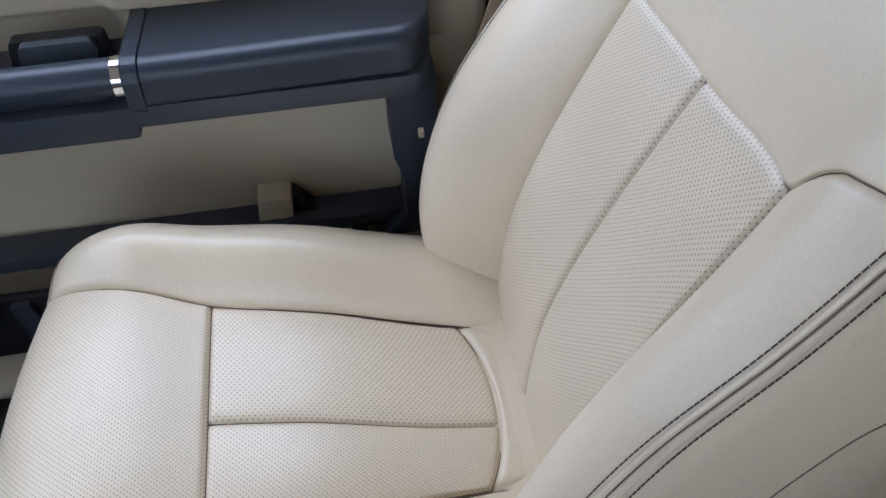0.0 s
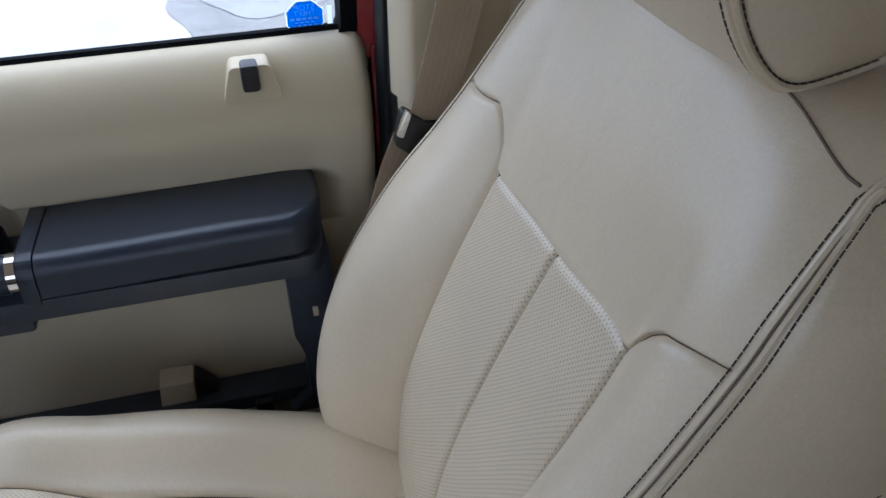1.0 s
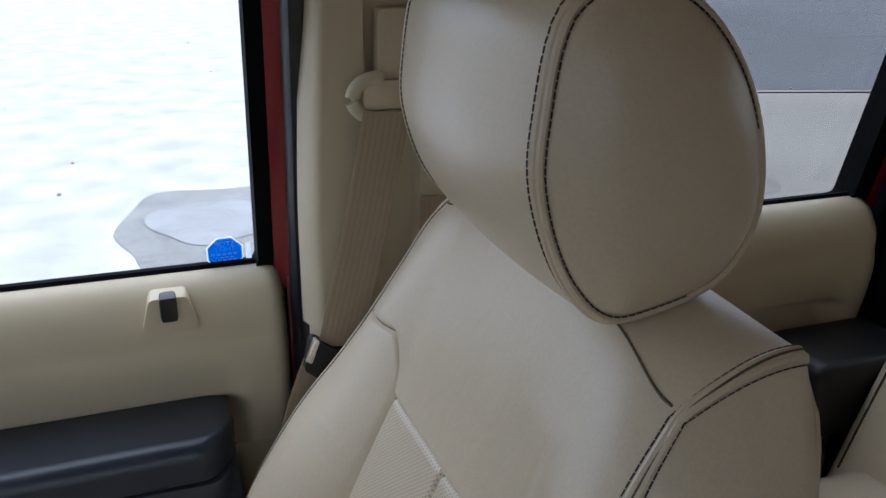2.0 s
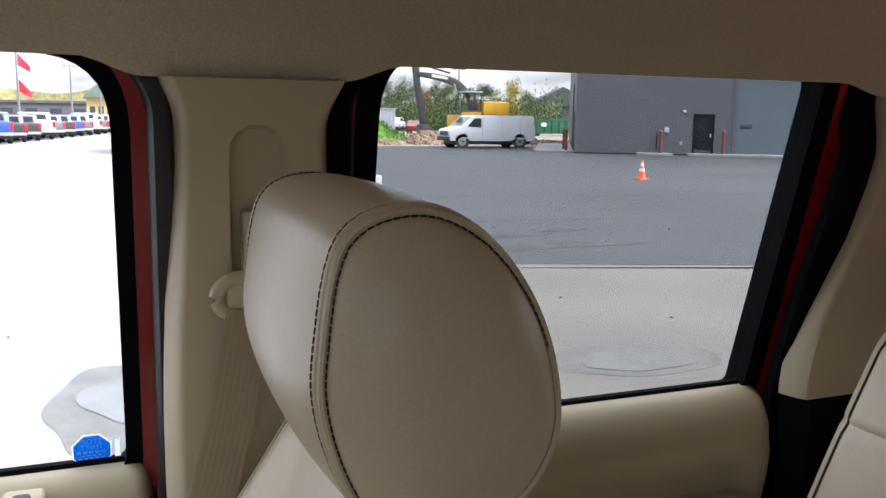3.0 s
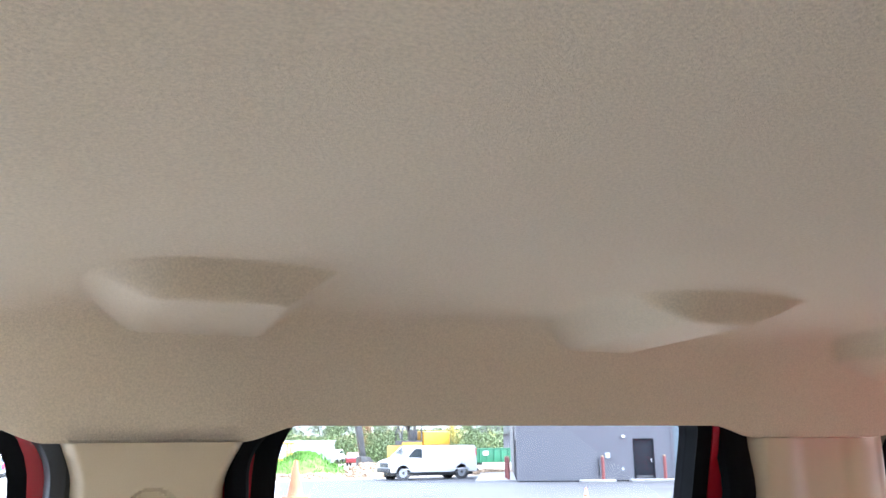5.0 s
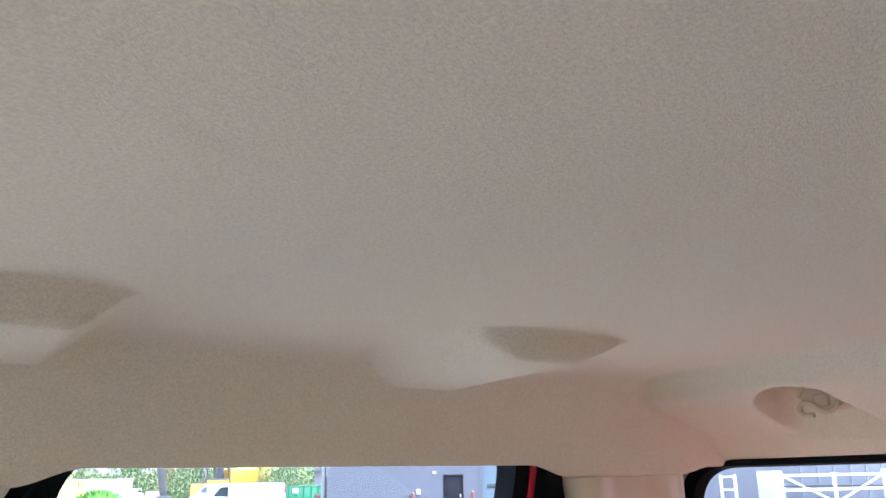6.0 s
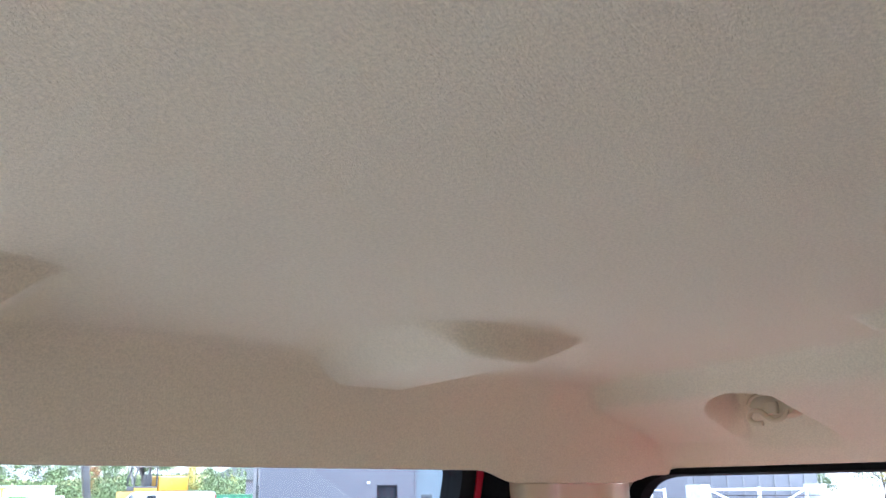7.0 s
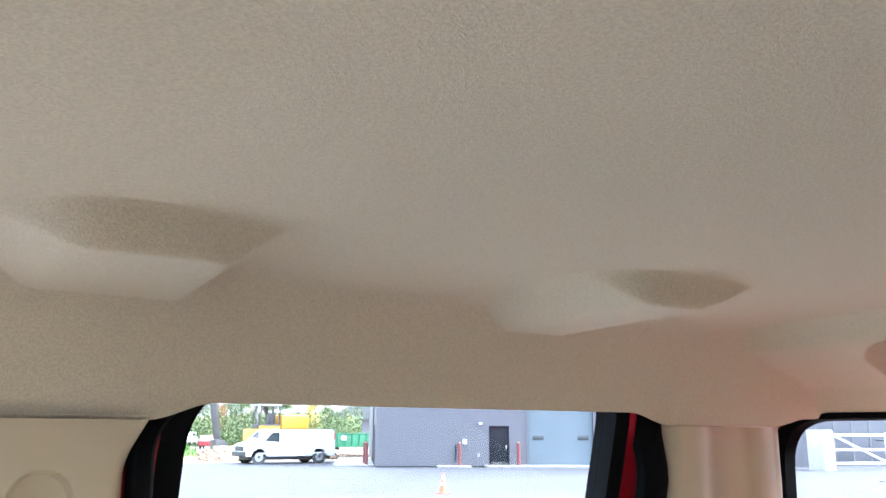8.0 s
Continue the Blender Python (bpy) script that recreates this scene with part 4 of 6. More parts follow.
def build_seat(y_mid, mirror):
    s = -1 if mirror else 1
    d = thing("front_seat", "cream leather front seat with perforated inserts and headrest", "car seat", (0, y_mid, 0.66), group="front seats")
    off = Vector((0, 0, -0.66))
    AX = Vector((-0.93, 0, 0.30))

    def place(p):
        return Vector((p.x, p.y * s, p.z)) + off

    def sheet(fn, na, nb, uv=None, flip=False):
        return grid(lambda a, b: place(fn(a, b)), na, nb, uv=uv, cluster=True, flip=flip != mirror)

    # backrest: the group of its panels
    def bk_insert(u0, u1):
        f = lambda a, b: back_front(u0 + a * (u1 - u0), Z_BOT + b * (insert_top(u0 + a * (u1 - u0)) - Z_BOT))
        g = puffed(f, 0.0045, 0.0046, 0.0025, (1, 1, 0, 0.5), (0.135, 0.41))
        return sheet(lambda a, b: g(a, b, AX), 28, 60, uv=lambda a, b: (u0 + a * (u1 - u0), b * 0.43), flip=True)

    shell = part("backrest", box(0.045, 0.118, -0.185, 0.185, 0.93 - 0.66, 1.50 - 0.66, 0.03, 3), M_leather, d, "cream leather backrest")
    part("backrest_insert", bk_insert(0.0, 0.135), M_perf, shell, "perforated cream leather")
    part("backrest_insert", bk_insert(-0.133, 0.0), M_perf, shell, "perforated cream leather")

    def top_edge(b):
        return Z_TOP + 0.026 * math.sin(math.pi * 0.5 * min(1.0, b / 0.8)) - 0.014 * step(0.85, 1.0, b)

    def up_low(u):
        return insert_top(u) if abs(u) <= 0.135 else bolster_top(abs(u), u)

    def upper(a, b):
        t = a * 2 - 1
        wb = half_w(1.42, t)
        z_hi = Z_TOP + crown(t * half_w(Z_TOP, t))
        z0 = up_low(t * wb)
        z = z0 + b * (z_hi - z0)
        return back_front(t * (wb + (half_w(z, t) - wb) * min(1.0, 1.6 * b)), z)

    g_up = puffed(upper, 0.0035, 0.0046, 0.0025, (0, 0, lambda a: 0.5 if abs(2 * a - 1) * 0.224 < 0.13 else 1.0, 0), (0.42, 0.17))
    part("shoulder_panel", sheet(lambda a, b: g_up(a, b, AX), 90, 44, flip=True), M_leather, shell, "plain cream leather")

    for side in (1, -1):
        def bolster(a, b, side=side):
            z_low = Z_BOT
            a0 = 0.135 if side > 0 else 0.133
            wb = half_w(1.42, side)
            z = z_low + b * (bolster_top(a0 + a * (wb - a0), side) - z_low)
            w = half_w(z, side)
            u = a0 + a * (w + (wb - w) * b ** 6 * (1 - a ** 4) - a0)
            return back_front(side * u, z)
        g_b = puffed(bolster, 0.0, 0.0046, 0.0025, (1, 0, 0, 1), (0.09, 0.46))
        part("bolster", sheet(lambda a, b: g_b(a, b, AX), 26, 60, flip=side > 0), M_leather, shell, "plain cream leather")

        # side of the backrest, from the stitched edge round to the rear
        def flank(a, b, side=side):
            z = Z_BOT + b * (Z_TOP - Z_BOT)
            w = half_w(z, side)
            f = back_front(side * w, z)
            xr = 0.119 - 0.007 * step(1.50, 1.54, z)
            x = f.x + a * (xr - f.x)
            z += b ** 6 * (top_edge(a) - Z_TOP)
            bulge = 0.016 * math.sin(math.pi * min(1, a * 1.15) * 0.9) * step(1.535, 1.45, z) + 0.004 * step(0, 0.1, a) * step(1.535, 1.45, z)
            round_ = -0.012 * step(0.80, 1.0, a) ** 2
            dip = -0.0035 * math.exp(-((a - 0.62 - 0.5 * (1.25 - z)) / 0.012) ** 2) * step(1.33, 1.28, z)
            return Vector((x, side * (w + bulge + round_ + dip), z))
        part("side_panel", sheet(flank, 44, 60, flip=side < 0), M_leather, shell, "plain cream leather side")

        # curved seam across the side panel
        bend = smooth_line([(-0.077, 0, 1.199), (-0.053, 0, 1.249), (-0.03, 0, 1.288), (-0.013, 0, 1.306), (0.0, 0, 1.325), (0.02, 0, 1.329), (0.077, 0, 1.325)], 6)
        on = []
        for q in bend:
            f0 = back_front(side * half_w(q.z, side), q.z)
            on.append(flank((q.x - f0.x) / (0.119 - f0.x), (q.z - Z_BOT) / (Z_TOP - Z_BOT)))
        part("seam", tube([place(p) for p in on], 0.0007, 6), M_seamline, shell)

        # raised double seam with two rows of thread along the edge
        zs = np.linspace(1.0, Z_TOP - 0.004, 80)
        ts = np.linspace(0.04, 0.97, 20)

        def on_front(inset, lift, side=side):
            pts = [back_front(side * (half_w(z, side) - inset), z) + Vector((-lift, 0, 0.3 * lift)) for z in zs]
            return pts + [Vector((back_front(0.19, Z_TOP).x + t * (0.112 - back_front(0.19, Z_TOP).x), side * (half_w(Z_TOP, side) * (1 - 0.063 * step(0.80, 1.0, t) ** 2) - inset), top_edge(t) + lift)) for t in ts]

        def on_flank(inset, lift, side=side):
            pts = [flank(inset / 0.15, (z - Z_BOT) / (Z_TOP - Z_BOT)) + Vector((0, side * lift, 0)) for z in zs]
            return pts + [flank(t, 1.0 - inset / 0.58) + Vector((0, side * lift, 0)) for t in ts]

        for pts in (on_front(0.0030, -0.0008), on_flank(0.0028, -0.0008)):
            part("seam_welt", tube([place(p) for p in pts], 0.0027, 8), M_leather, shell)
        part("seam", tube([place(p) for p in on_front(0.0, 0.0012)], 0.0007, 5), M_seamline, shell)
        part("stitching", stitches([place(p) for p in on_front(0.0060, 0.0006)]), M_thread, shell, "dark brown thread")
        part("stitching", stitches([place(p) for p in on_flank(0.0056, 0.0012)]), M_thread, shell, "dark brown thread")

    # sewn joints between the panels, their crevice shade drawn as dark sunk tubes
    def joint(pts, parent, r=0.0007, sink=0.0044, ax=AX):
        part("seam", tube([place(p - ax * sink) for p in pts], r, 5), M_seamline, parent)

    joint([back_front(0.0, z) for z in np.linspace(Z_BOT, insert_top(0), 50)], shell)
    for side, a0 in ((1, 0.135), (-1, 0.133)):
        joint([back_front(side * a0, z) for z in np.linspace(Z_BOT, insert_top(side * a0), 50)], shell)
        joint([back_front(side * a, bolster_top(a, side)) for a in np.linspace(a0, half_w(1.42, side) - 0.003, 26)], shell)

    # top of the backrest
    def top(a, b):
        t = 2 * a - 1
        rise = crown(t * half_w(Z_TOP))
        u = t * half_w(Z_TOP + rise, t)
        f = back_front(u, Z_TOP + rise)
        x = f.x + b * (0.112 - f.x)
        return Vector((x, u * (1 - 0.063 * step(0.80, 1.0, b) ** 2), top_edge(b) + rise * (1 - b) ** 1.2))
    part("top_panel", sheet(top, 50, 22), M_leather, shell, "plain cream leather")
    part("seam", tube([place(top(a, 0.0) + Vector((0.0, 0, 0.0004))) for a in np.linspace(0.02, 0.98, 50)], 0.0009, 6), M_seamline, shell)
    part("rear_panel", sheet(lambda a, b: Vector((0.119 - 0.007 * step(1.50, 1.54, 0.90 + 0.635 * b), (2 * a - 1) * (half_w(0.90 + 0.635 * b, 2 * a - 1) - 0.004), 0.90 + 0.635 * b)), 10, 20), M_leather, shell)
    part("edge_tag", box(-0.214, -0.208, (0.634 - SEAT_Y) * s - 0.004, (0.634 - SEAT_Y) * s + 0.004, 1.146 + off.z, 1.154 + off.z, 0.001), M_thread_tan, shell)
    # headrest
    prof = smooth_line([(-0.030, 0, 1.668), (-0.029, 0, 1.628), (-0.014, 0, 1.583), (0.011, 0, 1.553), (0.040, 0, 1.552), (0.084, 0, 1.567), (0.105, 0, 1.602), (0.103, 0, 1.647), (0.086, 0, 1.692), (0.056, 0, 1.728), (0.019, 0, 1.743), (-0.018, 0, 1.727)], 6, True)
    prof = [Vector((-0.034 + (p.x + 0.034) * 1.08, 0, 1.552 + (p.z - 1.552) * 1.03)) for p in prof]
    cen = Vector((0.038, 0, 1.653))
    n = len(prof)
    HW = 0.134

    def shape(v, k):
        """A point of the headrest's skin: v from -1 to 1 across, k round the outline."""
        p = prof[k % n]
        r = p - cen
        crown = 1.0 + 0.20 * (1 - abs(v) ** 2.4) * (0.45 + 0.55 * max(0.0, -r.normalized().x))
        return Vector((cen.x + r.x * crown, v * HW, cen.z + r.z * (1 + 0.06 * (1 - abs(v) ** 2.4))))

    bm = bmesh.new()
    cols = [-1 + 2 * i / 30 for i in range(31)]
    rows_ = [[bm.verts.new(place(shape(v, k))) for k in range(n)] for v in cols]
    for i in range(30):
        for k in range(n):
            f = (rows_[i][k], rows_[i + 1][k], rows_[i + 1][(k + 1) % n], rows_[i][(k + 1) % n])
            bm.faces.new(f)
    bmesh.ops.recalc_face_normals(bm, faces=bm.faces[:])
    head = part("headrest", bm, M_leather, d, "cream leather headrest with stitched side panels")
    for side in (1, -1):
        bm = bmesh.new()
        rings = []
        for f, o in ((0.985, -0.0035), (0.965, 0.0015), (0.90, 0.008), (0.75, 0.017), (0.5, 0.024), (0.2, 0.027)):
            rings.append([bm.verts.new(place(Vector((cen.x + (p.x - cen.x) * f, side * (HW + o), cen.z + (p.z - cen.z) * f)))) for p in prof])
        for ra, rb in zip(rings, rings[1:]):
            for k in range(n):
                bm.faces.new((ra[k], ra[(k + 1) % n], rb[(k + 1) % n], rb[k]))
        bm.faces.new(rings[-1])
        bmesh.ops.recalc_face_normals(bm, faces=bm.faces[:])
        part("headrest_side", bm, M_leather, head, "plain cream leather side panel")
        for f, o in ((1.0, -0.0034), (0.978, 0.0012)):
            ring = [place(Vector((cen.x + (p.x - cen.x) * f, side * (HW + o), cen.z + (p.z - cen.z) * f))) for p in prof]
            part("seam_welt", tube(ring, 0.0028, 8, closed=True), M_leather, head)
        ring = [place(Vector((cen.x + (p.x - cen.x) * 0.952, side * (HW + 0.0040), cen.z + (p.z - cen.z) * 0.952))) for p in prof]
        first_k = next(k for k in range(n) if not (prof[k].x < 0.075 or prof[k].z > 1.66))
        order = [k % n for k in range(first_k, first_k + n) if prof[k % n].x < 0.075 or prof[k % n].z > 1.66]
        part("stitching", stitches([ring[k] for k in order]), M_thread, head, "dark brown thread")
        v_ = side * (1 - 0.0072 / HW)
        ring = []
        for k in range(n):
            q = shape(v_, k)
            r_ = (q - cen)
            r_.y = 0
            ring.append(place(q + r_.normalized() * 0.0009))
        part("stitching", stitches([ring[k] for k in order]), M_thread, head, "dark brown thread")
    for uy in (-0.085, 0.085):
        part("headrest_post", cyl((0.062, uy, 1.50 + off.z), (0.052, uy, 1.60 + off.z), 0.0065, seg=12), M_chrome, head)
        part("post_sleeve", box(0.040, 0.098, uy - 0.022, uy + 0.022, 1.536 + off.z, 1.562 + off.z, 0.006), M_tan, head, "tan plastic post sleeve")

    # cushion
    cu_z = soft([-0.665, -0.650, -0.630, -0.605, -0.570, -0.52, -0.45, -0.35, -0.25, -0.12], [0.93, 0.985, 1.030, 1.060, 1.079, 1.084, 1.062, 1.044, 1.018, 0.990])
    cu_b = soft([-0.665, -0.60, -0.55, -0.48, -0.40, -0.30, -0.20, -0.12], [0.000, 0.010, 0.024, 0.038, 0.044, 0.042, 0.036, 0.028])
    seam_u = soft([-0.665, -0.60, -0.52, -0.45, -0.38, -0.30, -0.21, -0.12], [0.172, 0.162, 0.142, 0.126, 0.118, 0.110, 0.098, 0.088])
    C_W = 0.242

    def cushion(x, u):
        z = cu_z(x)
        a = abs(u)
        su = seam_u(x)
        if a > su:
            t = (a - su) / (C_W - su)
            z += cu_b(x) * math.sin(math.pi / 2 * min(1, t / 0.45)) if t < 0.45 else cu_b(x)
            z -= 0.060 * max(0.0, (t - 0.5) / 0.5) ** 2.0
        front = step(-0.60, -0.66, x)
        return Vector((x - 0.016 * step(-0.48, -0.60, x) + 0.06 * front * (a / C_W) ** 3 + 0.02 * (a / C_W) ** 2 * step(-0.5, -0.62, x), u, z))

    UP = Vector((0, 0, 1))
    base = part("cushion", box(-0.58, -0.10, -0.215, 0.215, 0.80 + off.z, 1.0 + off.z, 0.03, 3), M_leather, d, "cream leather seat cushion")
    XS, XR = -0.448, -0.178

    def cu_insert(lo, hi, x0, x1):
        def f(a, b):
            x = x0 + b * (x1 - x0)
            ulo, uhi = lo(x), hi(x)
            u = ulo + a * (uhi - ulo)
            # the rear seam bends forward at its ends
            bend = 0.026 * min(1.0, abs(u) / 0.098) ** 2.2
            x -= bend * (b if x1 == XR else (1 - b if x0 == XR else 0))
            return cushion(x, u)
        return f

    mid = lambda x: -0.014 - 0.014 * step(-0.45, -0.19, x)
    for lo, hi in ((mid, seam_u), (lambda x: -seam_u(x), mid)):
        g_i = puffed(cu_insert(lo, hi, XS, XR), 0.004, 0.0046, 0.0025, (1, 1, 1, 1), (0.11, 0.25))
        part("cushion_insert", sheet(lambda a, b: g_i(a, b, UP), 30, 44, uv=lambda a, b: (a * 0.11, b * 0.25)), M_perf, base, "perforated cream leather")
    g_f = puffed(cu_insert(lambda x: -seam_u(x), seam_u, -0.664, XS), 0.004, 0.0046, 0.0025, (1, 1, 0, 1), (0.3, 0.22))
    part("thigh_panel", sheet(lambda a, b: g_f(a, b, UP), 60, 50, uv=lambda a, b: (a * 0.3, b * 0.24)), M_perf, base, "perforated cream leather")
    g_r = puffed(cu_insert(lambda x: -seam_u(x), seam_u, XR, -0.10), 0.0, 0.0046, 0.0025, (1, 1, 1, 0), (0.12, 0.09))
    part("rear_strip", sheet(lambda a, b: g_r(a, b, UP), 26, 14), M_leather, base, "plain cream leather")
    for side in (1, -1):
        def cb(a, b, side=side):
            x = -0.664 + b * 0.564
            u = seam_u(x) + a * (C_W - seam_u(x))
            return cushion(x, side * u)
        g_c = puffed(cb, 0.0, 0.0046, 0.0025, (1, 0, 0, 0), (0.11, 0.56))
        part("cushion_bolster", sheet(lambda a, b: g_c(a, b, UP), 26, 60, flip=side < 0), M_leather, base, "plain cream leather")

        def skirt(a, b, side=side):
            x = -0.664 + b * 0.564
            p = cushion(x, side * C_W)
            return Vector((p.x, side * (C_W + 0.010 * math.sin(math.pi * a)), p.z + a * (0.84 - p.z)))
        part("cushion_side", sheet(skirt, 10, 40, flip=side < 0), M_leather, base)
        if side > 0:
            for du in (0.0, 0.007):
                row = [place(Vector((cushion(-0.610 + du * 0.9, u_).x, u_, cushion(-0.610 + du * 0.9, u_).z + 0.0014))) for u_ in np.linspace(0.162, C_W - 0.004, 16)]
                part("stitching", stitches(row), M_thread_tan, base, "tan thread")

    joint([cushion(x, mid(x)) for x in np.linspace(XS, XR, 30)], base, ax=UP)
    joint([cushion(XS, u) for u in np.linspace(-0.126, 0.126, 40)], base, ax=UP)
    joint([cushion(XR - 0.026 * min(1.0, abs(u) / 0.098) ** 2.2, u) for u in np.linspace(-0.098, 0.098, 30)], base, ax=UP)
    for side in (1, -1):
        joint([cushion(x, side * seam_u(x)) for x in np.linspace(-0.655, -0.12, 60)], base, ax=UP)

    def front_drop(a, b):
        p = cushion(-0.664, (2 * a - 1) * C_W)
        return Vector((p.x + 0.05 * b, p.y, p.z + b * (0.80 - p.z)))
    part("cushion_front", sheet(front_drop, 30, 8, flip=True), M_leather, base)
    part("seat_base", box(-0.52, -0.05, -0.20, 0.20, 0.66 + off.z, 0.82 + off.z, 0.02), M_black, d, "black plastic seat base")
    return d


build_seat(SEAT_Y, False)
build_seat(-SEAT_Y, True)


# ---------------------------------------------------------------- rear bench
def rear_bench():
    d = thing("rear_seat", "cream leather rear bench with dark piping behind the front seats", "car seat", (1.0, 0, 0.66))
    part("cushion", box(-0.68, 0.0, -0.66, 0.62, 0.10, 0.42, 0.06, 4), M_leather, d)
    y0, y1 = -0.66, 0.66

    def front(y, z):
        """The bench's front at a place across and a height above the floor."""
        e = min(1.0, min(y - y0, y1 - y) / 0.05)
        x = -0.262 + (z - 0.64) * 0.44 + 0.055 * (1 - math.sqrt(max(0.0, 1 - (1 - e) ** 2)))
        x += 0.06 * max(0.0, (z - 0.83) / 0.06) ** 2 - 0.014 * math.sin(math.pi * min(1.0, max(0.0, (z - 0.36) / 0.53)))
        x += 0.006 * math.exp(-((z - 0.735) / 0.004) ** 2)
        for yy in (-0.28, 0.24):
            x += 0.006 * math.exp(-((y - yy) / 0.006) ** 2)
        return Vector((x, y, z))

    bk = part("backrest", grid(lambda a, b: front(y0 + (y1 - y0) * a, 0.36 + 0.53 * b), 160, 80, flip=True), M_leather, d)
    for y in (y0, y1):
        part("side_panel", prism([(front(y, z).x, z) for z in np.linspace(0.36, 0.89, 16)] + [(0.16, 0.89), (0.16, 0.36)], y - 0.002, y + 0.002), M_leather, bk)
    for y in (y0 + 0.034, y1 - 0.034):
        part("piping", tube([tuple(front(y, z) - Vector((0.001, 0, 0))) for z in np.linspace(0.40, 0.87, 40)], 0.0018, 6), M_thread, bk, "dark stitched piping")
    part("back_board", box(0.0, 0.22, -0.655, 0.655, 0.10, 0.84, 0.03), M_leather, d)


rear_bench()


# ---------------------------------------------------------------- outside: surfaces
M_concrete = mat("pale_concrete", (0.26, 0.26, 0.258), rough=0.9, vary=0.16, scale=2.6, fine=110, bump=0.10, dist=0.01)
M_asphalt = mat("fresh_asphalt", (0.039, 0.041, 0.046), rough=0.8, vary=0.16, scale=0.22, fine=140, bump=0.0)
M_apronconc = mat("darker_concrete", (0.130, 0.121, 0.107), rough=0.9, vary=0.10, scale=0.7, fine=150, bump=0.0)
M_dirt = mat("gravelly_dirt", (0.30, 0.26, 0.21), rough=0.95, vary=0.25, scale=0.4, fine=9, bump=0.6, dist=0.03)
M_wet = mat("damp_concrete", (0.118, 0.116, 0.112), rough=0.6, vary=0.22, scale=2.2, fine=24, bump=0.2, dist=0.006)
M_wet2 = mat("thin_water", (0.142, 0.144, 0.148), rough=0.6, vary=0.15, scale=2.5, fine=24, bump=0.08, dist=0.004)
M_seam = mat("asphalt_roller_line", (0.040, 0.041, 0.043), rough=0.85, vary=0.3, scale=2, fine=30, bump=0.3, dist=0.01)
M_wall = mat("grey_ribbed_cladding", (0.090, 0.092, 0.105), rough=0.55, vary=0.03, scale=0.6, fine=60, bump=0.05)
M_rollup = mat("blue_grey_door_panels", (0.095, 0.125, 0.143), rough=0.5, vary=0.06, scale=0.8, fine=20, bump=0.05)
M_doorblack = mat("black_painted_steel", (0.012, 0.014, 0.018), rough=0.75, vary=0.15, bump=0.05, spec=0.15)
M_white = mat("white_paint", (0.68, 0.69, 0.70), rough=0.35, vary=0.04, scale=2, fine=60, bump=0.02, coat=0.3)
M_winglass = mat("dark_vehicle_glass", (0.03, 0.04, 0.045), rough=0.08, vary=0.1, bump=0.0, spec=0.8)
M_tyre = mat("tyre_rubber", (0.02, 0.02, 0.02), rough=0.85, vary=0.2, fine=80, bump=0.3)
M_rim = mat("silver_wheel", (0.45, 0.46, 0.47), rough=0.35, metal=0.7, vary=0.1, bump=0.02)
M_orange = mat("faded_orange_plastic", (0.72, 0.115, 0.045), rough=0.6, vary=0.14, scale=9, fine=60, bump=0.1)
M_band = mat("worn_white_band", (0.70, 0.66, 0.60), rough=0.6, vary=0.15, scale=14)
M_pipe = mat("cast_concrete", (0.36, 0.37, 0.37), rough=0.9, vary=0.14, scale=3, fine=45, bump=0.4, dist=0.006)
M_joint = mat("dark_scored_line", (0.22, 0.22, 0.22), rough=0.95, vary=0.2)
M_yellow = mat("machine_yellow", (0.62, 0.34, 0.03), rough=0.5, vary=0.14, scale=2, fine=40, bump=0.05)
M_machine = mat("dark_machine_steel", (0.045, 0.047, 0.05), rough=0.55, vary=0.25, scale=2, fine=30, bump=0.1)
M_green = mat("green_skip_paint", (0.012, 0.115, 0.055), rough=0.5, vary=0.18, scale=1.5, fine=20, bump=0.1)
M_bollard = mat("red_bollard_sleeve", (0.15, 0.035, 0.032), rough=0.55, vary=0.15, scale=4)
M_leafa = mat("green_leaves", (0.080, 0.118, 0.038), rough=0.75, vary=0.35, scale=0.5, fine=3, bump=0.0, per_object=0.25)
M_leafb = mat("yellowing_leaves", (0.33, 0.265, 0.045), rough=0.75, vary=0.30, scale=0.5, fine=3, bump=0.0, per_object=0.2)
M_leafc = mat("rusty_leaves", (0.22, 0.095, 0.025), rough=0.75, vary=0.30, scale=0.5, fine=3, bump=0.0, per_object=0.2)
M_bark = mat("grey_bark", (0.10, 0.085, 0.07), rough=0.9, vary=0.25, scale=3, fine=30, bump=0.4, dist=0.02)
M_lens = mat("clear_lamp_lens", (0.62, 0.64, 0.66), rough=0.12, vary=0.05, bump=0.0)
M_grass = mat("rough_grass", (0.10, 0.23, 0.028), rough=0.85, vary=0.35, scale=0.8, fine=9, bump=0.2)
M_soil = mat("brown_rubble", (0.30, 0.215, 0.145), rough=0.95, vary=0.3, scale=1.2, fine=7, bump=0.6, dist=0.05)
M_shed = mat("pale_grey_sheet", (0.34, 0.37, 0.41), rough=0.6, vary=0.08, scale=1)
M_enclosure = mat("grey_block_enclosure", (0.085, 0.09, 0.105), rough=0.85, vary=0.08, scale=1.0, fine=20, bump=0.2)
M_roof = mat("dark_shingles", (0.075, 0.085, 0.085), rough=0.8, vary=0.2, scale=1)
M_hill = mat("far_autumn_woods", (0.30, 0.27, 0.13), rough=0.9, vary=0.4, scale=0.06, fine=0.6, bump=0.0)
M_pole = mat("galvanised_pole", (0.20, 0.20, 0.21), rough=0.5, metal=0.4, vary=0.1)
M_flagred = mat("red_flag_cloth", (0.62, 0.03, 0.05), rough=0.8, vary=0.1, scale=3)
M_flagwhite = mat("white_flag_cloth", (0.80, 0.80, 0.80), rough=0.8, vary=0.06, scale=3)
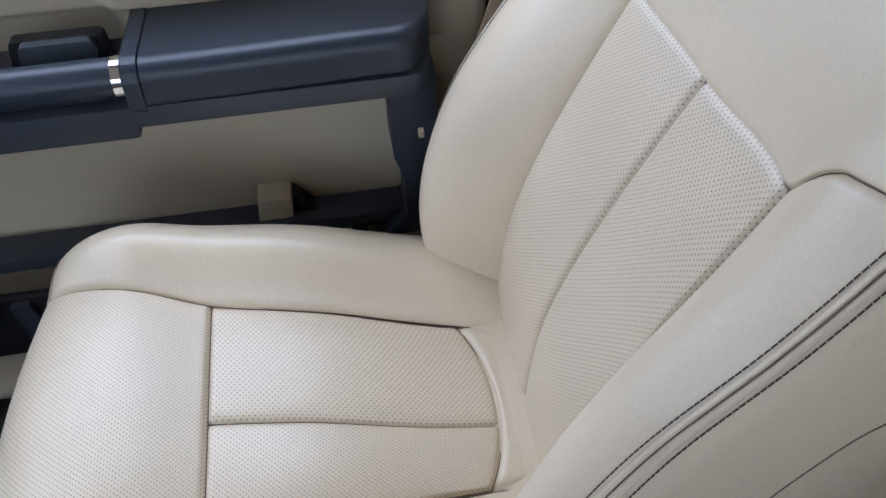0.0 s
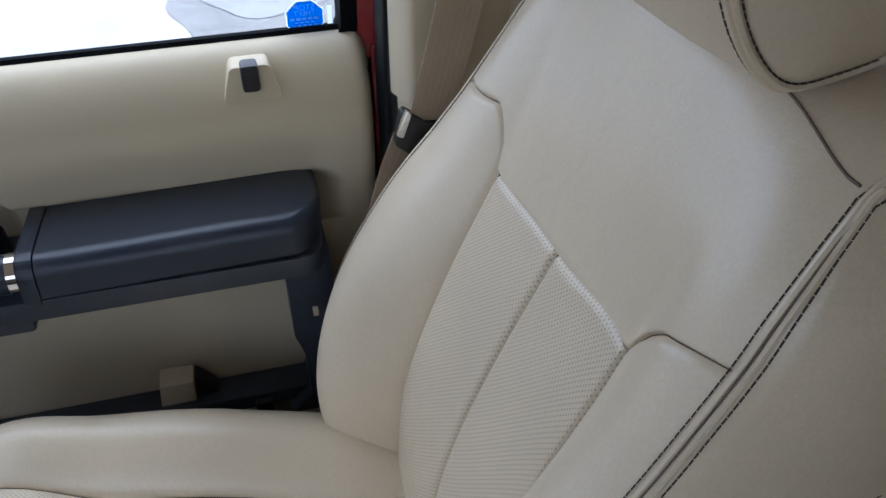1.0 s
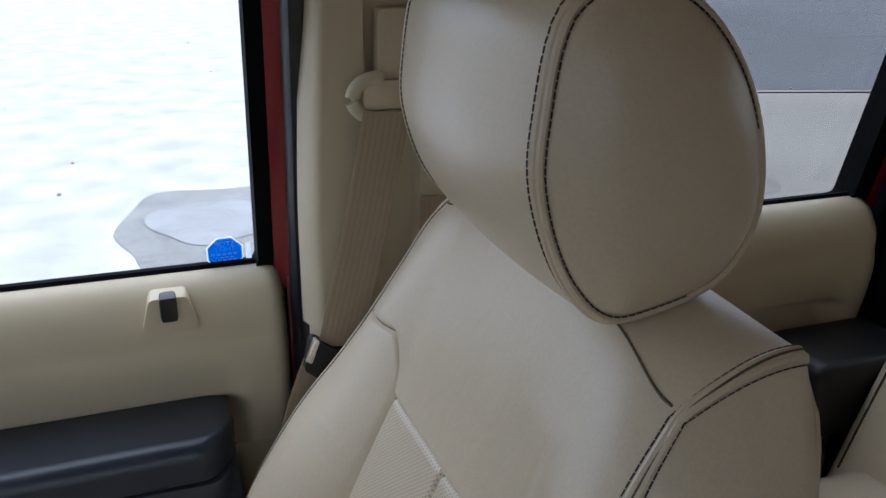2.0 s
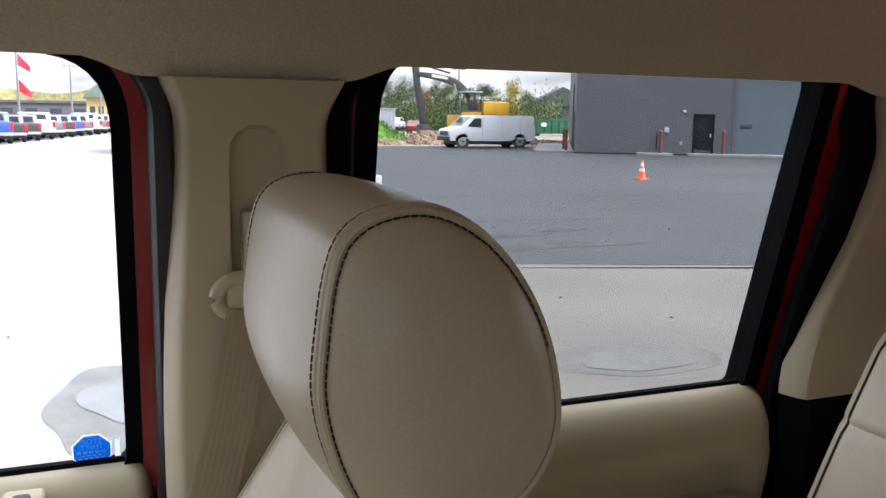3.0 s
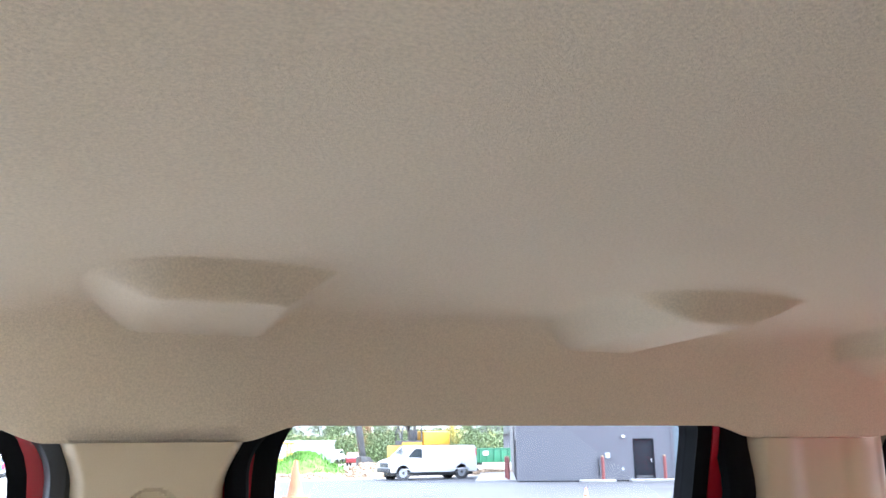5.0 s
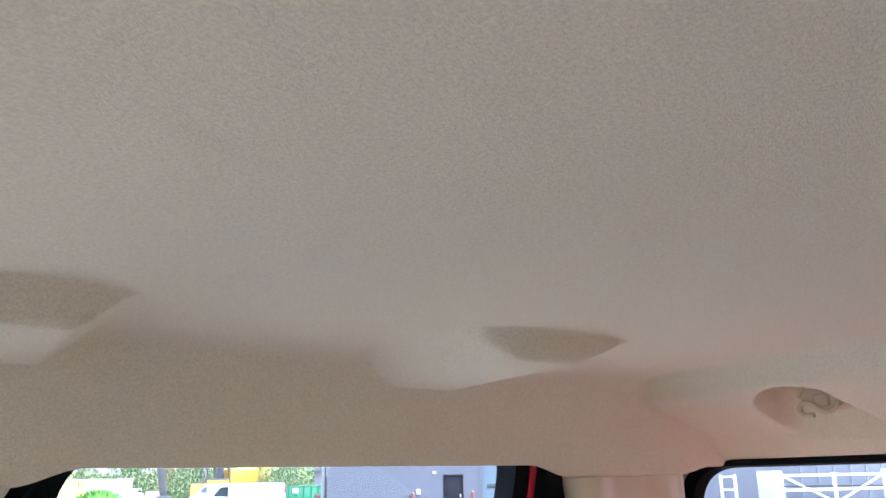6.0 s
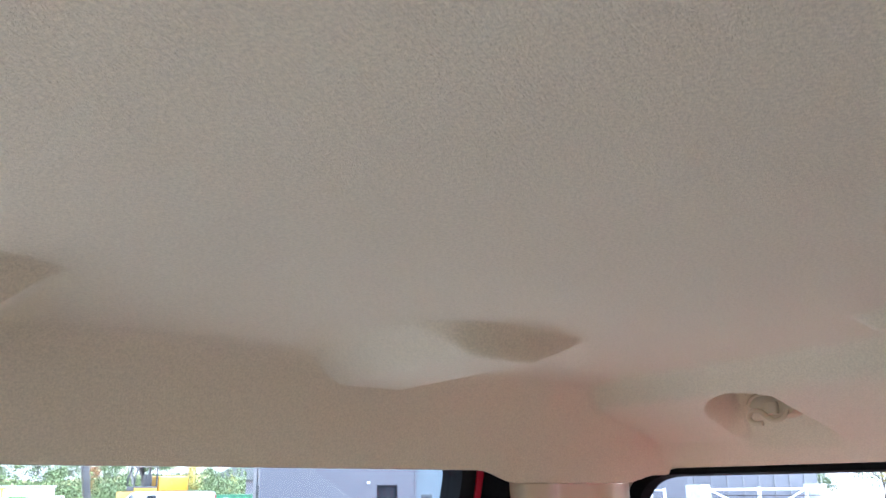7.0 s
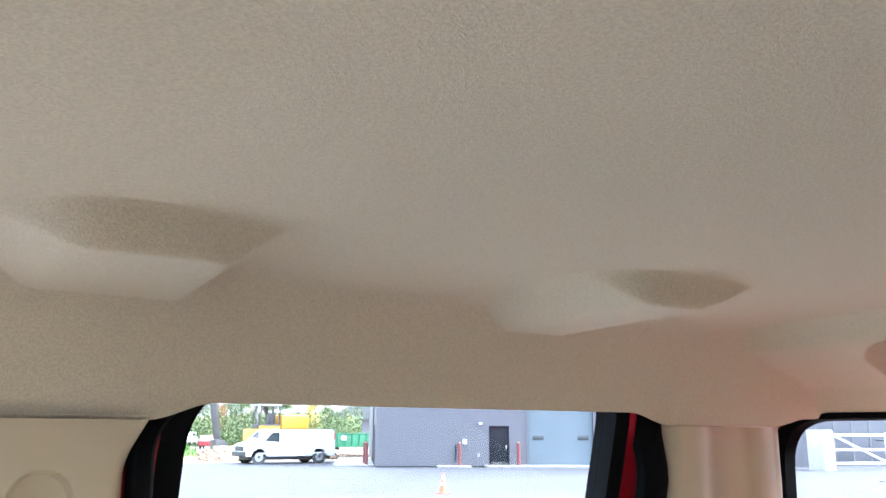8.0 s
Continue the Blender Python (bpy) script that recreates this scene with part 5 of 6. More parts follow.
M_taillight = mat("red_tail_lens", (0.60, 0.02, 0.03), rough=0.2, vary=0.1, bump=0.0)
M_sticker = mat("blue_sticker_film", (0.02, 0.25, 0.62), rough=0.35, vary=0.08, scale=30, fine=300, bump=0.0)
M_ink = mat("white_sticker_ink", (0.80, 0.83, 0.86), rough=0.5, vary=0.04)
for mm, glow in ((M_sticker, (0.03, 0.32, 0.70, 1)), (M_ink, (0.95, 0.98, 1.0, 1))):
    nn, ll = mm.node_tree.nodes, mm.node_tree.links
    tl = nn.new("ShaderNodeBsdfTranslucent")
    tl.inputs["Color"].default_value = glow
    mx_ = nn.new("ShaderNodeMixShader")
    mx_.inputs[0].default_value = 0.85
    ll.new(nn["Principled BSDF"].outputs[0], mx_.inputs[1])
    ll.new(tl.outputs[0], mx_.inputs[2])
    ll.new(mx_.outputs[0], nn["Material Output"].inputs["Surface"])



def flat_sheet(name, outline, z, material, label, category, wobble=0.0):
    bm = bmesh.new()
    f = bm.faces.new([bm.verts.new((p[0], p[1], z)) for p in outline])
    if f.calc_area() and f.normal.z < 0:
        bmesh.ops.reverse_faces(bm, faces=[f])
    bm.normal_update()
    if bm.faces[:][0].normal.z < 0:
        bmesh.ops.reverse_faces(bm, faces=bm.faces[:])
    return tagged(link(name, bm, material, smooth=False), label, category, kind="structure")


def blob(cx, cy, rx, ry, n=40, rough=0.16, seed=1):
    rnd = random.Random(seed)
    ph = [rnd.uniform(0, 6.28) for _ in range(5)]
    out = []
    for i in range(n):
        t = i * math.tau / n
        k = 1 + rough * sum(math.sin((j + 2) * t + ph[j]) / (j + 1.5) for j in range(5))
        out.append((cx + rx * k * math.cos(t), cy + ry * k * math.sin(t)))
    return out


bm = grid(lambda a, b: (-1600 + 3200 * a, -1600 + 3200 * b, 0.0), 8, 8)
tagged(link("ground", bm, M_dirt, smooth=False), "gravelly dirt ground reaching the horizon", "ground", kind="structure")
flat_sheet("pavement", [(-70, -40), (30, -40), (60, -9.9), (2.55, 9.62), (3.6, 14.5), (12.5, 48), (8, 110), (-70, 110)], 0.006, M_concrete, "pale concrete yard", "pavement")
# darker, browner concrete than the yard, up to the asphalt's edge
flat_sheet("pavement", [(1.35, 1.2), (30, 1.2), (34, -0.6), (2.7, 9.9), (1.9, 9.5)], 0.008, M_apronconc, "darker brownish concrete apron", "pavement")
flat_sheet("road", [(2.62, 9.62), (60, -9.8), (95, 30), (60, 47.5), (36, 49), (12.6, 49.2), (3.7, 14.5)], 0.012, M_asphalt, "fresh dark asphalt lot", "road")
# unseen dark sheet by the driver's side, added to cut light bounced upward
flat_sheet("road", [(-120, -60), (140, -60), (140, -1.25), (4.5, -1.25), (3.4, 0.4), (-120, 0.4)], 0.014, M_asphalt, "unseen dark asphalt added round the truck to cut bounced light", "road")
# worn brown patch and roller lines in the asphalt near its edge
for k, (cx, cy, rx, ry) in enumerate(((5.2, 10.2, 1.5, 0.35), (6.6, 11.6, 0.35, 0.12), (9.5, 14.2, 0.6, 0.12), (5.5, 11.3, 0.9, 0.14))):
    flat_sheet("trim", blob(cx, cy, rx, ry, seed=k + 3, rough=0.3), 0.016, mat("dusty_asphalt", (0.050, 0.049, 0.050), rough=0.9, vary=0.3, scale=1.5, fine=20, bump=0.3) if k == 0 else M_seam, "scuffed patch in the asphalt", "asphalt patch")
for k, (y, x0, x1) in enumerate(((13.2, 4.2, 24), (17.5, 5.5, 32), (24.0, 8, 40), (31.0, 9, 30), (38.0, 11, 24))):
    bm = grid(lambda a, b: (x0 + a * (x1 - x0), y - 0.14 * (x0 + a * (x1 - x0) - x0) + 0.25 * math.sin(a * 5 + k) + (b - 0.5) * (0.06 + 0.05 * math.sin(9 * a)), 0.0155), 24, 1)
    tagged(link("trim", bm, M_seam), "rolled joint line in the asphalt", "asphalt joint", kind="structure")
# damp stains on the concrete
rndp = [(-0.62, 5.15), (-0.52, 5.62), (-0.36, 6.03), (0.10, 5.98), (0.8, 5.95), (1.0, 5.2), (0.6, 4.5), (0.0, 4.28), (-0.22, 4.22), (-0.42, 4.42), (-0.50, 4.75)]
flat_sheet("trim", [tuple(p)[:2] for p in smooth_line([(x, y, 0) for x, y in rndp], 4, True)], 0.010, M_wet, "damp stain on the concrete", "damp stain")
flat_sheet("trim", blob(0.05, 5.25, 0.42, 0.48, seed=4, rough=0.25), 0.014, M_wet2, "thin water film on the concrete", "puddle")
flat_sheet("trim", blob(3.46, 4.98, 0.66, 0.42, seed=9, rough=0.12), 0.010, mat("drying_concrete", (0.106, 0.101, 0.093), rough=0.85, vary=0.16, scale=2.5, fine=24, bump=0.3, dist=0.006), "round damp stain on the concrete", "damp stain")
flat_sheet("trim", blob(3.46, 4.95, 0.44, 0.27, seed=9, rough=0.13), 0.014, mat("damp_hollow", (0.118, 0.115, 0.112), rough=0.85, vary=0.12, scale=3, fine=24, bump=0.2, dist=0.004), "thin water film on the concrete", "puddle")
rnd = random.Random(5)
bm = bmesh.new()
for _ in range(70):
    x, y = rnd.uniform(-2, 9), rnd.uniform(2.5, 16)
    r = rnd.uniform(0.008, 0.022)
    m_ = Matrix.Translation((x, y, 0.014 + r * 0.3)) @ Matrix.Diagonal((r, r * rnd.uniform(0.6, 1), r * 0.6, 1))
    bmesh.ops.create_icosphere(bm, subdivisions=1, radius=1, matrix=m_)
tagged(link("loose_stones", bm, M_soil), "scattered small stones on the yard", "stones", kind="stuff")


# ---------------------------------------------------------------- the grey building
B_O, B_ANG = Vector((22.6, 38.9, 0)), radians(-29.0)
B_M = Matrix.Translation(B_O) @ Matrix.Rotation(B_ANG, 4, "Z")


def building():
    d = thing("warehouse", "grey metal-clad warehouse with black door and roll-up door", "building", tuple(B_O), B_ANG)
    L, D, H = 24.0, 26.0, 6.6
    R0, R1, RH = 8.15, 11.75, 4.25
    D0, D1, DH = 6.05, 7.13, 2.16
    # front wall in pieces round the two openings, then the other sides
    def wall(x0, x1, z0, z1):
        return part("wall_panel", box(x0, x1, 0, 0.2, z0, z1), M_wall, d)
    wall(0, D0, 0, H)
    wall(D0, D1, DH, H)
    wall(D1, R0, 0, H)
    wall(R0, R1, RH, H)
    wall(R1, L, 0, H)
    part("side_wall", box(0, 0.2, 0.2, D, 0, H), M_wall, d)
    part("side_wall", box(L - 0.2, L, 0.2, D, 0, H), M_wall, d)
    part("rear_wall", box(0.2, L - 0.2, D - 0.2, D, 0, H), M_wall, d)
    part("roof", box(-0.1, L + 0.1, -0.1, D + 0.1, H, H + 0.25, 0.03), M_shed, d)
    # upright ribs of the cladding
    bm = bmesh.new()
    x = 0.3
    while x < L:
        z0 = DH + 0.06 if D0 - 0.06 < x < D1 + 0.06 else (RH + 0.1 if R0 - 0.1 < x < R1 + 0.1 else 0.05)
        box(x, x + 0.035, -0.008, 0.0, z0, H, into=bm)
        x += 0.30
    part("cladding_rib", bm, M_wall, d)
    part("base_trim", box(0, D0, -0.035, 0, 0, 0.07), M_doorblack, d)
    dr = part("steel_door", box(D0 + 0.05, D1 - 0.05, 0.03, 0.08, 0.0, DH - 0.04, 0.005), M_doorblack, d, "black steel door")
    part("door_frame", box(D0, D0 + 0.05, -0.02, 0.12, 0, DH), M_doorblack, dr)
    part("door_frame", box(D1 - 0.05, D1, -0.02, 0.12, 0, DH), M_doorblack, dr)
    part("door_frame", box(D0, D1, -0.02, 0.12, DH - 0.05, DH), M_doorblack, dr)
    part("door_handle", box(D1 - 0.20, D1 - 0.13, -0.02, 0.03, 0.95, 1.15, 0.01), M_rim, dr, "bright metal lever handle")
    part("kick_plate", box(D0 + 0.12, D1 - 0.12, 0.022, 0.03, 0.08, 0.3), M_machine, dr)
    ru = part("rollup_door", box(R0, R1, 0.11, 0.15, 0, RH), M_rollup, d, "blue-grey sectional roll-up door")
    for k in range(7):
        z0 = k * RH / 7
        part("door_section", box(R0 + 0.05, R1 - 0.05, 0.100, 0.11, z0 + 0.003, z0 + RH / 7 - 0.003), M_rollup, ru)
    for x0 in (R0 + 0.28, R1 - 0.85):
        part("door_window", box(x0, x0 + 0.60, 0.090, 0.100, 1.42, 1.66, 0.005), M_winglass, ru, "dark narrow window")
    for x0, x1, z0, z1 in ((R0 - 0.1, R0, 0, RH + 0.1), (R1, R1 + 0.1, 0, RH + 0.1), (R0, R1, RH, RH + 0.1)):
        part("opening_trim", box(x0, x1, -0.035, 0.1, z0, z1), M_wall, d)
    part("wall_lamp", box(5.50, 5.66, -0.14, 0, 2.22, 2.34, 0.02), M_white, d, "small white wall lamp")
    part("meter_box", box(4.60, 4.84, -0.10, 0, 1.18, 1.46, 0.01), M_shed, d, "grey electric box")
    part("wall_socket", box(5.42, 5.54, -0.05, 0, 0.55, 0.72, 0.01), M_shed, d)
    part("down_pipe", cyl((4.24, -0.06, 0.3), (4.24, -0.06, 1.15), 0.03, seg=10), M_doorblack, d)
    # openings on the flank
    for y0, y1, z0, z1 in ((2.0, 3.2, 0.05, 2.2), (5.5, 8.5, 0.05, 3.9)):
        part("side_door", box(-0.03, 0.0, y0, y1, z0, z1), M_doorblack, d, "dark side door")
    return d


building()


def in_b(x, y, z=0.0):
    return B_M @ Vector((x, y, z))


tagged(link("kerb", (lambda b_: (bmesh.ops.transform(b_, matrix=B_M, verts=b_.verts[:]), b_)[1])(box(5.75, 16, -1.0, -0.04, 0.0, 0.13, 0.015)), M_concrete), "pale concrete apron before the doors", "kerb", kind="structure")
tagged(link("kerb", (lambda b_: (bmesh.ops.transform(b_, matrix=B_M, verts=b_.verts[:]), b_)[1])(box(3.2, 5.0, -0.8, -0.04, 0.0, 0.12, 0.015)), M_concrete), "small concrete pad by the wall", "kerb", kind="structure")
tagged(link("kerb", (lambda b_: (bmesh.ops.transform(b_, matrix=B_M, verts=b_.verts[:]), b_)[1])(box(-2.2, -0.04, 0.4, 16, 0.0, 0.12, 0.015)), M_concrete), "concrete walk beside the warehouse", "kerb", kind="structure")


def bollard(p, lab):
    d = thing("bollard", lab, "bollard", p, group="bollards at the warehouse")
    part("post", cyl((0, 0, 0), (0, 0, 1.12), 0.085, seg=18), M_bollard, d)
    part("cap", cyl((0, 0, 1.12), (0, 0, 1.20), 0.087, 0.05, seg=18), M_soil, d, "brownish domed cap")
    return d


for x, y, z in ((4.40, -0.45, 0.12), (7.55, -0.45, 0.13), (12.0, -0.45, 0.13), (-0.45, 1.0, 0.12), (-0.55, 3.2, 0.12)):
    bollard(tuple(in_b(x, y, z)), "red sleeved steel bollard on the concrete apron")


# ---------------------------------------------------------------- cones and the concrete pipe
def cone(at, h, band=False, label="", rz=0.0, legs=False):
    d = thing("traffic_cone", label, "traffic cone", at, rz, group="traffic cones")
    k = h / 0.7
    part("cone_base", prism(rounded([(-0.19 * k, -0.19 * k), (0.19 * k, -0.19 * k), (0.19 * k, 0.19 * k), (-0.19 * k, 0.19 * k)], 0.03 * k, 4), 0.0, 0.035 * k, axes="xy", bevel=0.006 * k), M_orange, d)
    body = bmesh.new()
    prof = [(0.155, 0.035), (0.140, 0.06), (0.105, 0.25), (0.062, 0.50), (0.032, 0.68), (0.022, 0.70)]
    seg = 22
    rr = [[body.verts.new((r * k * math.cos(t * math.tau / seg), r * k * math.sin(t * math.tau / seg), z * k)) for t in range(seg)] for r, z in prof]
    for a, b in zip(rr, rr[1:]):
        for i in range(seg):
            body.faces.new((a[i], a[(i + 1) % seg], b[(i + 1) % seg], b[i]))
    body.faces.new(rr[-1])
    part("cone_body", body, M_orange, d)
    if band:
        for z0, z1 in ((0.30, 0.40), (0.48, 0.60)):
            r = lambda z: (0.105 + (0.062 - 0.105) * (z - 0.25) / 0.25 if z < 0.5 else 0.062 - 0.030 * (z - 0.5) / 0.18) + 0.003
            part("cone_band", cyl((0, 0, z0 * k), (0, 0, z1 * k), r(z0) * k, r(z1) * k, seg=22), M_band, d, "worn white band")
    return d


cone((14.7, 21.25, 0.012), 0.60, True, "orange traffic cone with pale bands on the asphalt")
PIPE = (3.19, 11.62)
pp = thing("concrete_pipe", "pale cast concrete pipe standing on end", "concrete pipe", (*PIPE, 0.012))
part("pipe_wall", cyl((0, 0, 0), (0, 0, 0.93), 0.300, seg=40, bevel=0.012), M_pipe, pp)
for z in (0.18, 0.33, 0.47, 0.62, 0.74, 0.84):
    part("form_line", tube([(0.301 * math.cos(t), 0.301 * math.sin(t), z + 0.008 * math.sin(t + z * 9)) for t in np.linspace(0, math.tau, 40)[:-1]], 0.0045, 5, closed=True), M_joint, pp, "dark form line")
part("lift_eye", tube([(0.06 * math.cos(t), 0.04, 0.94 + 0.05 * math.sin(t)) for t in np.linspace(0, math.pi, 9)], 0.008, 6), M_machine, pp)
for a in range(4):
    part("spacer_stub", box(-0.05 + 0.12 * math.cos(a * 1.57), -0.02 + 0.12 * math.cos(a * 1.57), -0.02 + 0.12 * math.sin(a * 1.57), 0.02 + 0.12 * math.sin(a * 1.57), 0.925, 0.985, 0.004), M_machine, pp)
cone((PIPE[0] - 0.02, PIPE[1], 0.012 + 0.985), 0.60, False, "faded orange traffic cone stacked on the concrete pipe")
cone((PIPE[0] + 0.0, PIPE[1], 0.012 + 0.985 + 0.16), 0.52, False, "upper orange cone slipped over another cone", 0.3)


# ---------------------------------------------------------------- vehicles
def wheel(parent, x, y, r, w=0.24, side=1, rim=M_rim):
    t = part("wheel", cyl((x, y - w / 2, r), (x, y + w / 2, r), r, seg=26, bevel=0.03), M_tyre, parent, "black tyre on a pale rim")
    f = y + side * (w / 2)
    part("rim", cyl((x, f - side * 0.02, r), (x, f + side * 0.012, r), r * 0.66, seg=20), rim, t)
    part("hub", cyl((x, f, r), (x, f + side * 0.03, r), r * 0.2, seg=12), M_machine, t)
    return t


def van():
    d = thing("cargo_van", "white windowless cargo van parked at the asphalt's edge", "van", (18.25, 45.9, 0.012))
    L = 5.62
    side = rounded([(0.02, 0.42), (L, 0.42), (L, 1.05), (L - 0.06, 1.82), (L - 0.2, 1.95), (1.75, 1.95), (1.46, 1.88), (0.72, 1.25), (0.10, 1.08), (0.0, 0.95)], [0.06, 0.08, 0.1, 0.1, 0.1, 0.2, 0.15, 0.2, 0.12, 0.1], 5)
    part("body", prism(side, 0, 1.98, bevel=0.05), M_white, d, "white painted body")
    for s, y in ((-1, -0.004), (1, 1.984)):
        y0, y1 = min(y, y + s * 0.012), max(y, y + s * 0.012)
        part("door_window", prism(rounded([(1.08, 1.26), (2.0, 1.23), (2.0, 1.75), (1.55, 1.76)], 0.05, 4), y0, y1), M_winglass, d, "dark side window")
        for x in (2.08, 3.35, 4.6):
            part("panel_gap", box(x, x + 0.015, y0 + 0.003, y1 - 0.003, 0.55, 1.84), M_machine, d)
        part("side_moulding", box(0.9, 5.0, y0, y1, 0.56, 0.62, 0.003), M_white, d)
        part("door_handle", box(1.86, 2.0, y0 - 0.01, y1 + 0.01, 1.20, 1.25, 0.004), M_machine, d)
        for x in (0.80, 4.58):
            part("wheel_arch", cyl((x, y - 0.006 * s - 0.002, 0.40), (x, y + 0.006, 0.40), 0.45, seg=26), M_machine, d)
        part("tail_lamp", box(L - 0.10, L - 0.02, y0, y1, 1.35, 1.75, 0.005), M_taillight, d)
    part("windscreen", prism([(0.76, 1.30), (1.43, 1.87), (1.47, 1.84), (0.80, 1.27)], 0.16, 1.82), M_winglass, d, "dark sloping windscreen")
    part("bumper", box(-0.12, 0.10, 0.05, 1.93, 0.42, 0.68, 0.05), M_machine, d, "dark front bumper")
    part("rear_bumper", box(L - 0.04, L + 0.16, 0.05, 1.93, 0.42, 0.60, 0.04), M_machine, d, "dark rear bumper")
    part("grille", box(-0.03, 0.04, 0.35, 1.63, 0.72, 1.0, 0.02), M_machine, d)
    for y in (0.16, 1.82):
        part("headlamp", box(-0.04, 0.08, y - 0.14, y + 0.14, 0.76, 1.0, 0.03), M_lens, d, "clear headlamp")
    part("underbody", box(0.3, L - 0.2, 0.2, 1.78, 0.22, 0.45, 0.03), M_machine, d)
    for x in (0.80, 4.58):
        wheel(d, x, 0.13, 0.39, side=-1)
        wheel(d, x, 1.85, 0.39, side=1)
    return d


van()


def pickup(paint, name_label):
    """A parked pickup, its tail at the origin, nose towards +y."""
    d = thing("pickup_truck", name_label, "pickup truck", group="parked pickups")
    hw = 0.98
    side = [(0, 0.62), (5.9, 0.58), (5.95, 0.95), (5.75, 1.22), (4.35, 1.32), (3.75, 1.90), (3.5, 1.95), (2.35, 1.95), (2.05, 1.90), (1.85, 1.36), (0.02, 1.36)]
    bm = prism(rounded(side, [0.05, 0.1, 0.1, 0.15, 0.1, 0.12, 0.1, 0.08, 0.06, 0.04, 0.04], 4), -hw, hw, axes="yz", bevel=0.04)
    part("body", bm, paint, d, "painted body")
    part("bed_floor", box(-hw + 0.14, hw - 0.14, 0.08, 1.80, 1.364, 1.372), M_machine, d, "dark bed liner")
    part("tailgate", box(-0.76, 0.76, -0.03, 0.0, 0.74, 1.32, 0.02), paint, d)
    for sgn in (-1, 1):
        part("tail_lamp", box(sgn * 0.88 - 0.10, sgn * 0.88 + 0.10, -0.03, 0.12, 0.88, 1.30, 0.02), M_taillight, d, "red tail lamp")
        part("side_window", prism([(2.2, 1.42), (4.15, 1.42), (3.70, 1.84), (2.35, 1.84)], sgn * (hw + 0.002) - 0.004, sgn * (hw + 0.002) + 0.004, axes="yz"), M_winglass, d, "dark side window")
        for y in (1.05, 4.85):
            wx = sgn * (hw - 0.12)
            t = part("wheel", cyl((wx - 0.13, y, 0.39), (wx + 0.13, y, 0.39), 0.39, seg=20, bevel=0.03), M_tyre, d, "black tyre on a pale rim")
            part("rim", cyl((wx + sgn * 0.12, y, 0.39), (wx + sgn * 0.145, y, 0.39), 0.23, seg=16), M_rim, t)
    part("rear_window", prism([(-0.72, 1.42), (0.72, 1.42), (0.64, 1.82), (-0.64, 1.82)], 1.86, 2.0), M_winglass, d, "dark rear window")
    part("bumper", box(-0.92, 0.92, -0.16, 0.02, 0.50, 0.70, 0.03), M_rim, d, "bright step bumper")
    part("underbody", box(-0.7, 0.7, 0.3, 5.6, 0.30, 0.64, 0.03), M_machine, d)
    return d


paints = {
    "blue": mat("blue_car_paint", (0.025, 0.075, 0.33), rough=0.3, vary=0.08, coat=0.6, bump=0.0),
    "dark brown": mat("dark_brown_car_paint", (0.045, 0.035, 0.035), rough=0.3, vary=0.08, coat=0.6, bump=0.0),
    "grey": mat("grey_car_paint", (0.13, 0.14, 0.16), rough=0.3, vary=0.08, coat=0.6, bump=0.0),
    "white": M_white,
    "silver": mat("silver_car_paint", (0.42, 0.43, 0.45), rough=0.3, metal=0.4, vary=0.06, coat=0.6, bump=0.0),
    "red": mat("bright_red_car_paint", (0.33, 0.02, 0.02), rough=0.3, vary=0.08, coat=0.6, bump=0.0),
}
first = {}
row = ["grey", "dark brown", "grey", "red", "blue", "dark brown", "dark brown", "white", "grey", "dark brown", "blue", "grey", "silver", "grey", "dark brown", "white", "blue", "grey"]
for i, c in enumerate(row):
    m_ = Matrix.Translation((-8.35 + 0.53 * i, 40.2 + 2.85 * i, 0.006)) @ Matrix.Rotation(radians(13), 4, "Z") @ Matrix.Scale(0.90, 4)
    if c not in first:
        first[c] = pickup(paints[c], f"{c} pickup truck parked in the long row")
        first[c].matrix_world = m_
    else:
        copy_thing(first[c], m_)
bp = pickup(paints["blue"], "blue pickup truck standing alone on the yard")
bp.matrix_world = Matrix.Translation((0.98, 38.8, 0.006)) @ Matrix.Rotation(radians(-2), 4, "Z")


def car(at, rz, paint, label):
    d = thing("parked_car", label, "car", at, rz)
    side = rounded([(0, 0.35), (4.5, 0.35), (4.5, 0.75), (3.6, 0.95), (2.9, 1.42), (1.3, 1.42), (0.5, 0.98), (0, 0.85)], [0.08, 0.08, 0.1, 0.15, 0.15, 0.15, 0.15, 0.1], 4)
    part("body", prism(side, 0, 1.75, bevel=0.05), paint, d)
    part("side_window", prism([(0.85, 1.0), (3.4, 1.0), (2.8, 1.33), (1.4, 1.33)], -0.006, 0.0), M_winglass, d, "dark side windows")
    for x in (0.85, 3.6):
        wheel(d, x, 0.08, 0.32, 0.2, -1)
        wheel(d, x, 1.67, 0.32, 0.2, 1)
    return d


M_darkred = mat("dark_red_car_paint", (0.20, 0.016, 0.02), rough=0.3, vary=0.08, coat=0.6, bump=0.0)
car((31.05, 86.2, 0.0), radians(64), M_darkred, "red car parked beyond the dirt pile")
car((31.0, 94.5, 0.3), radians(60), M_white, "white car parked behind the red car")


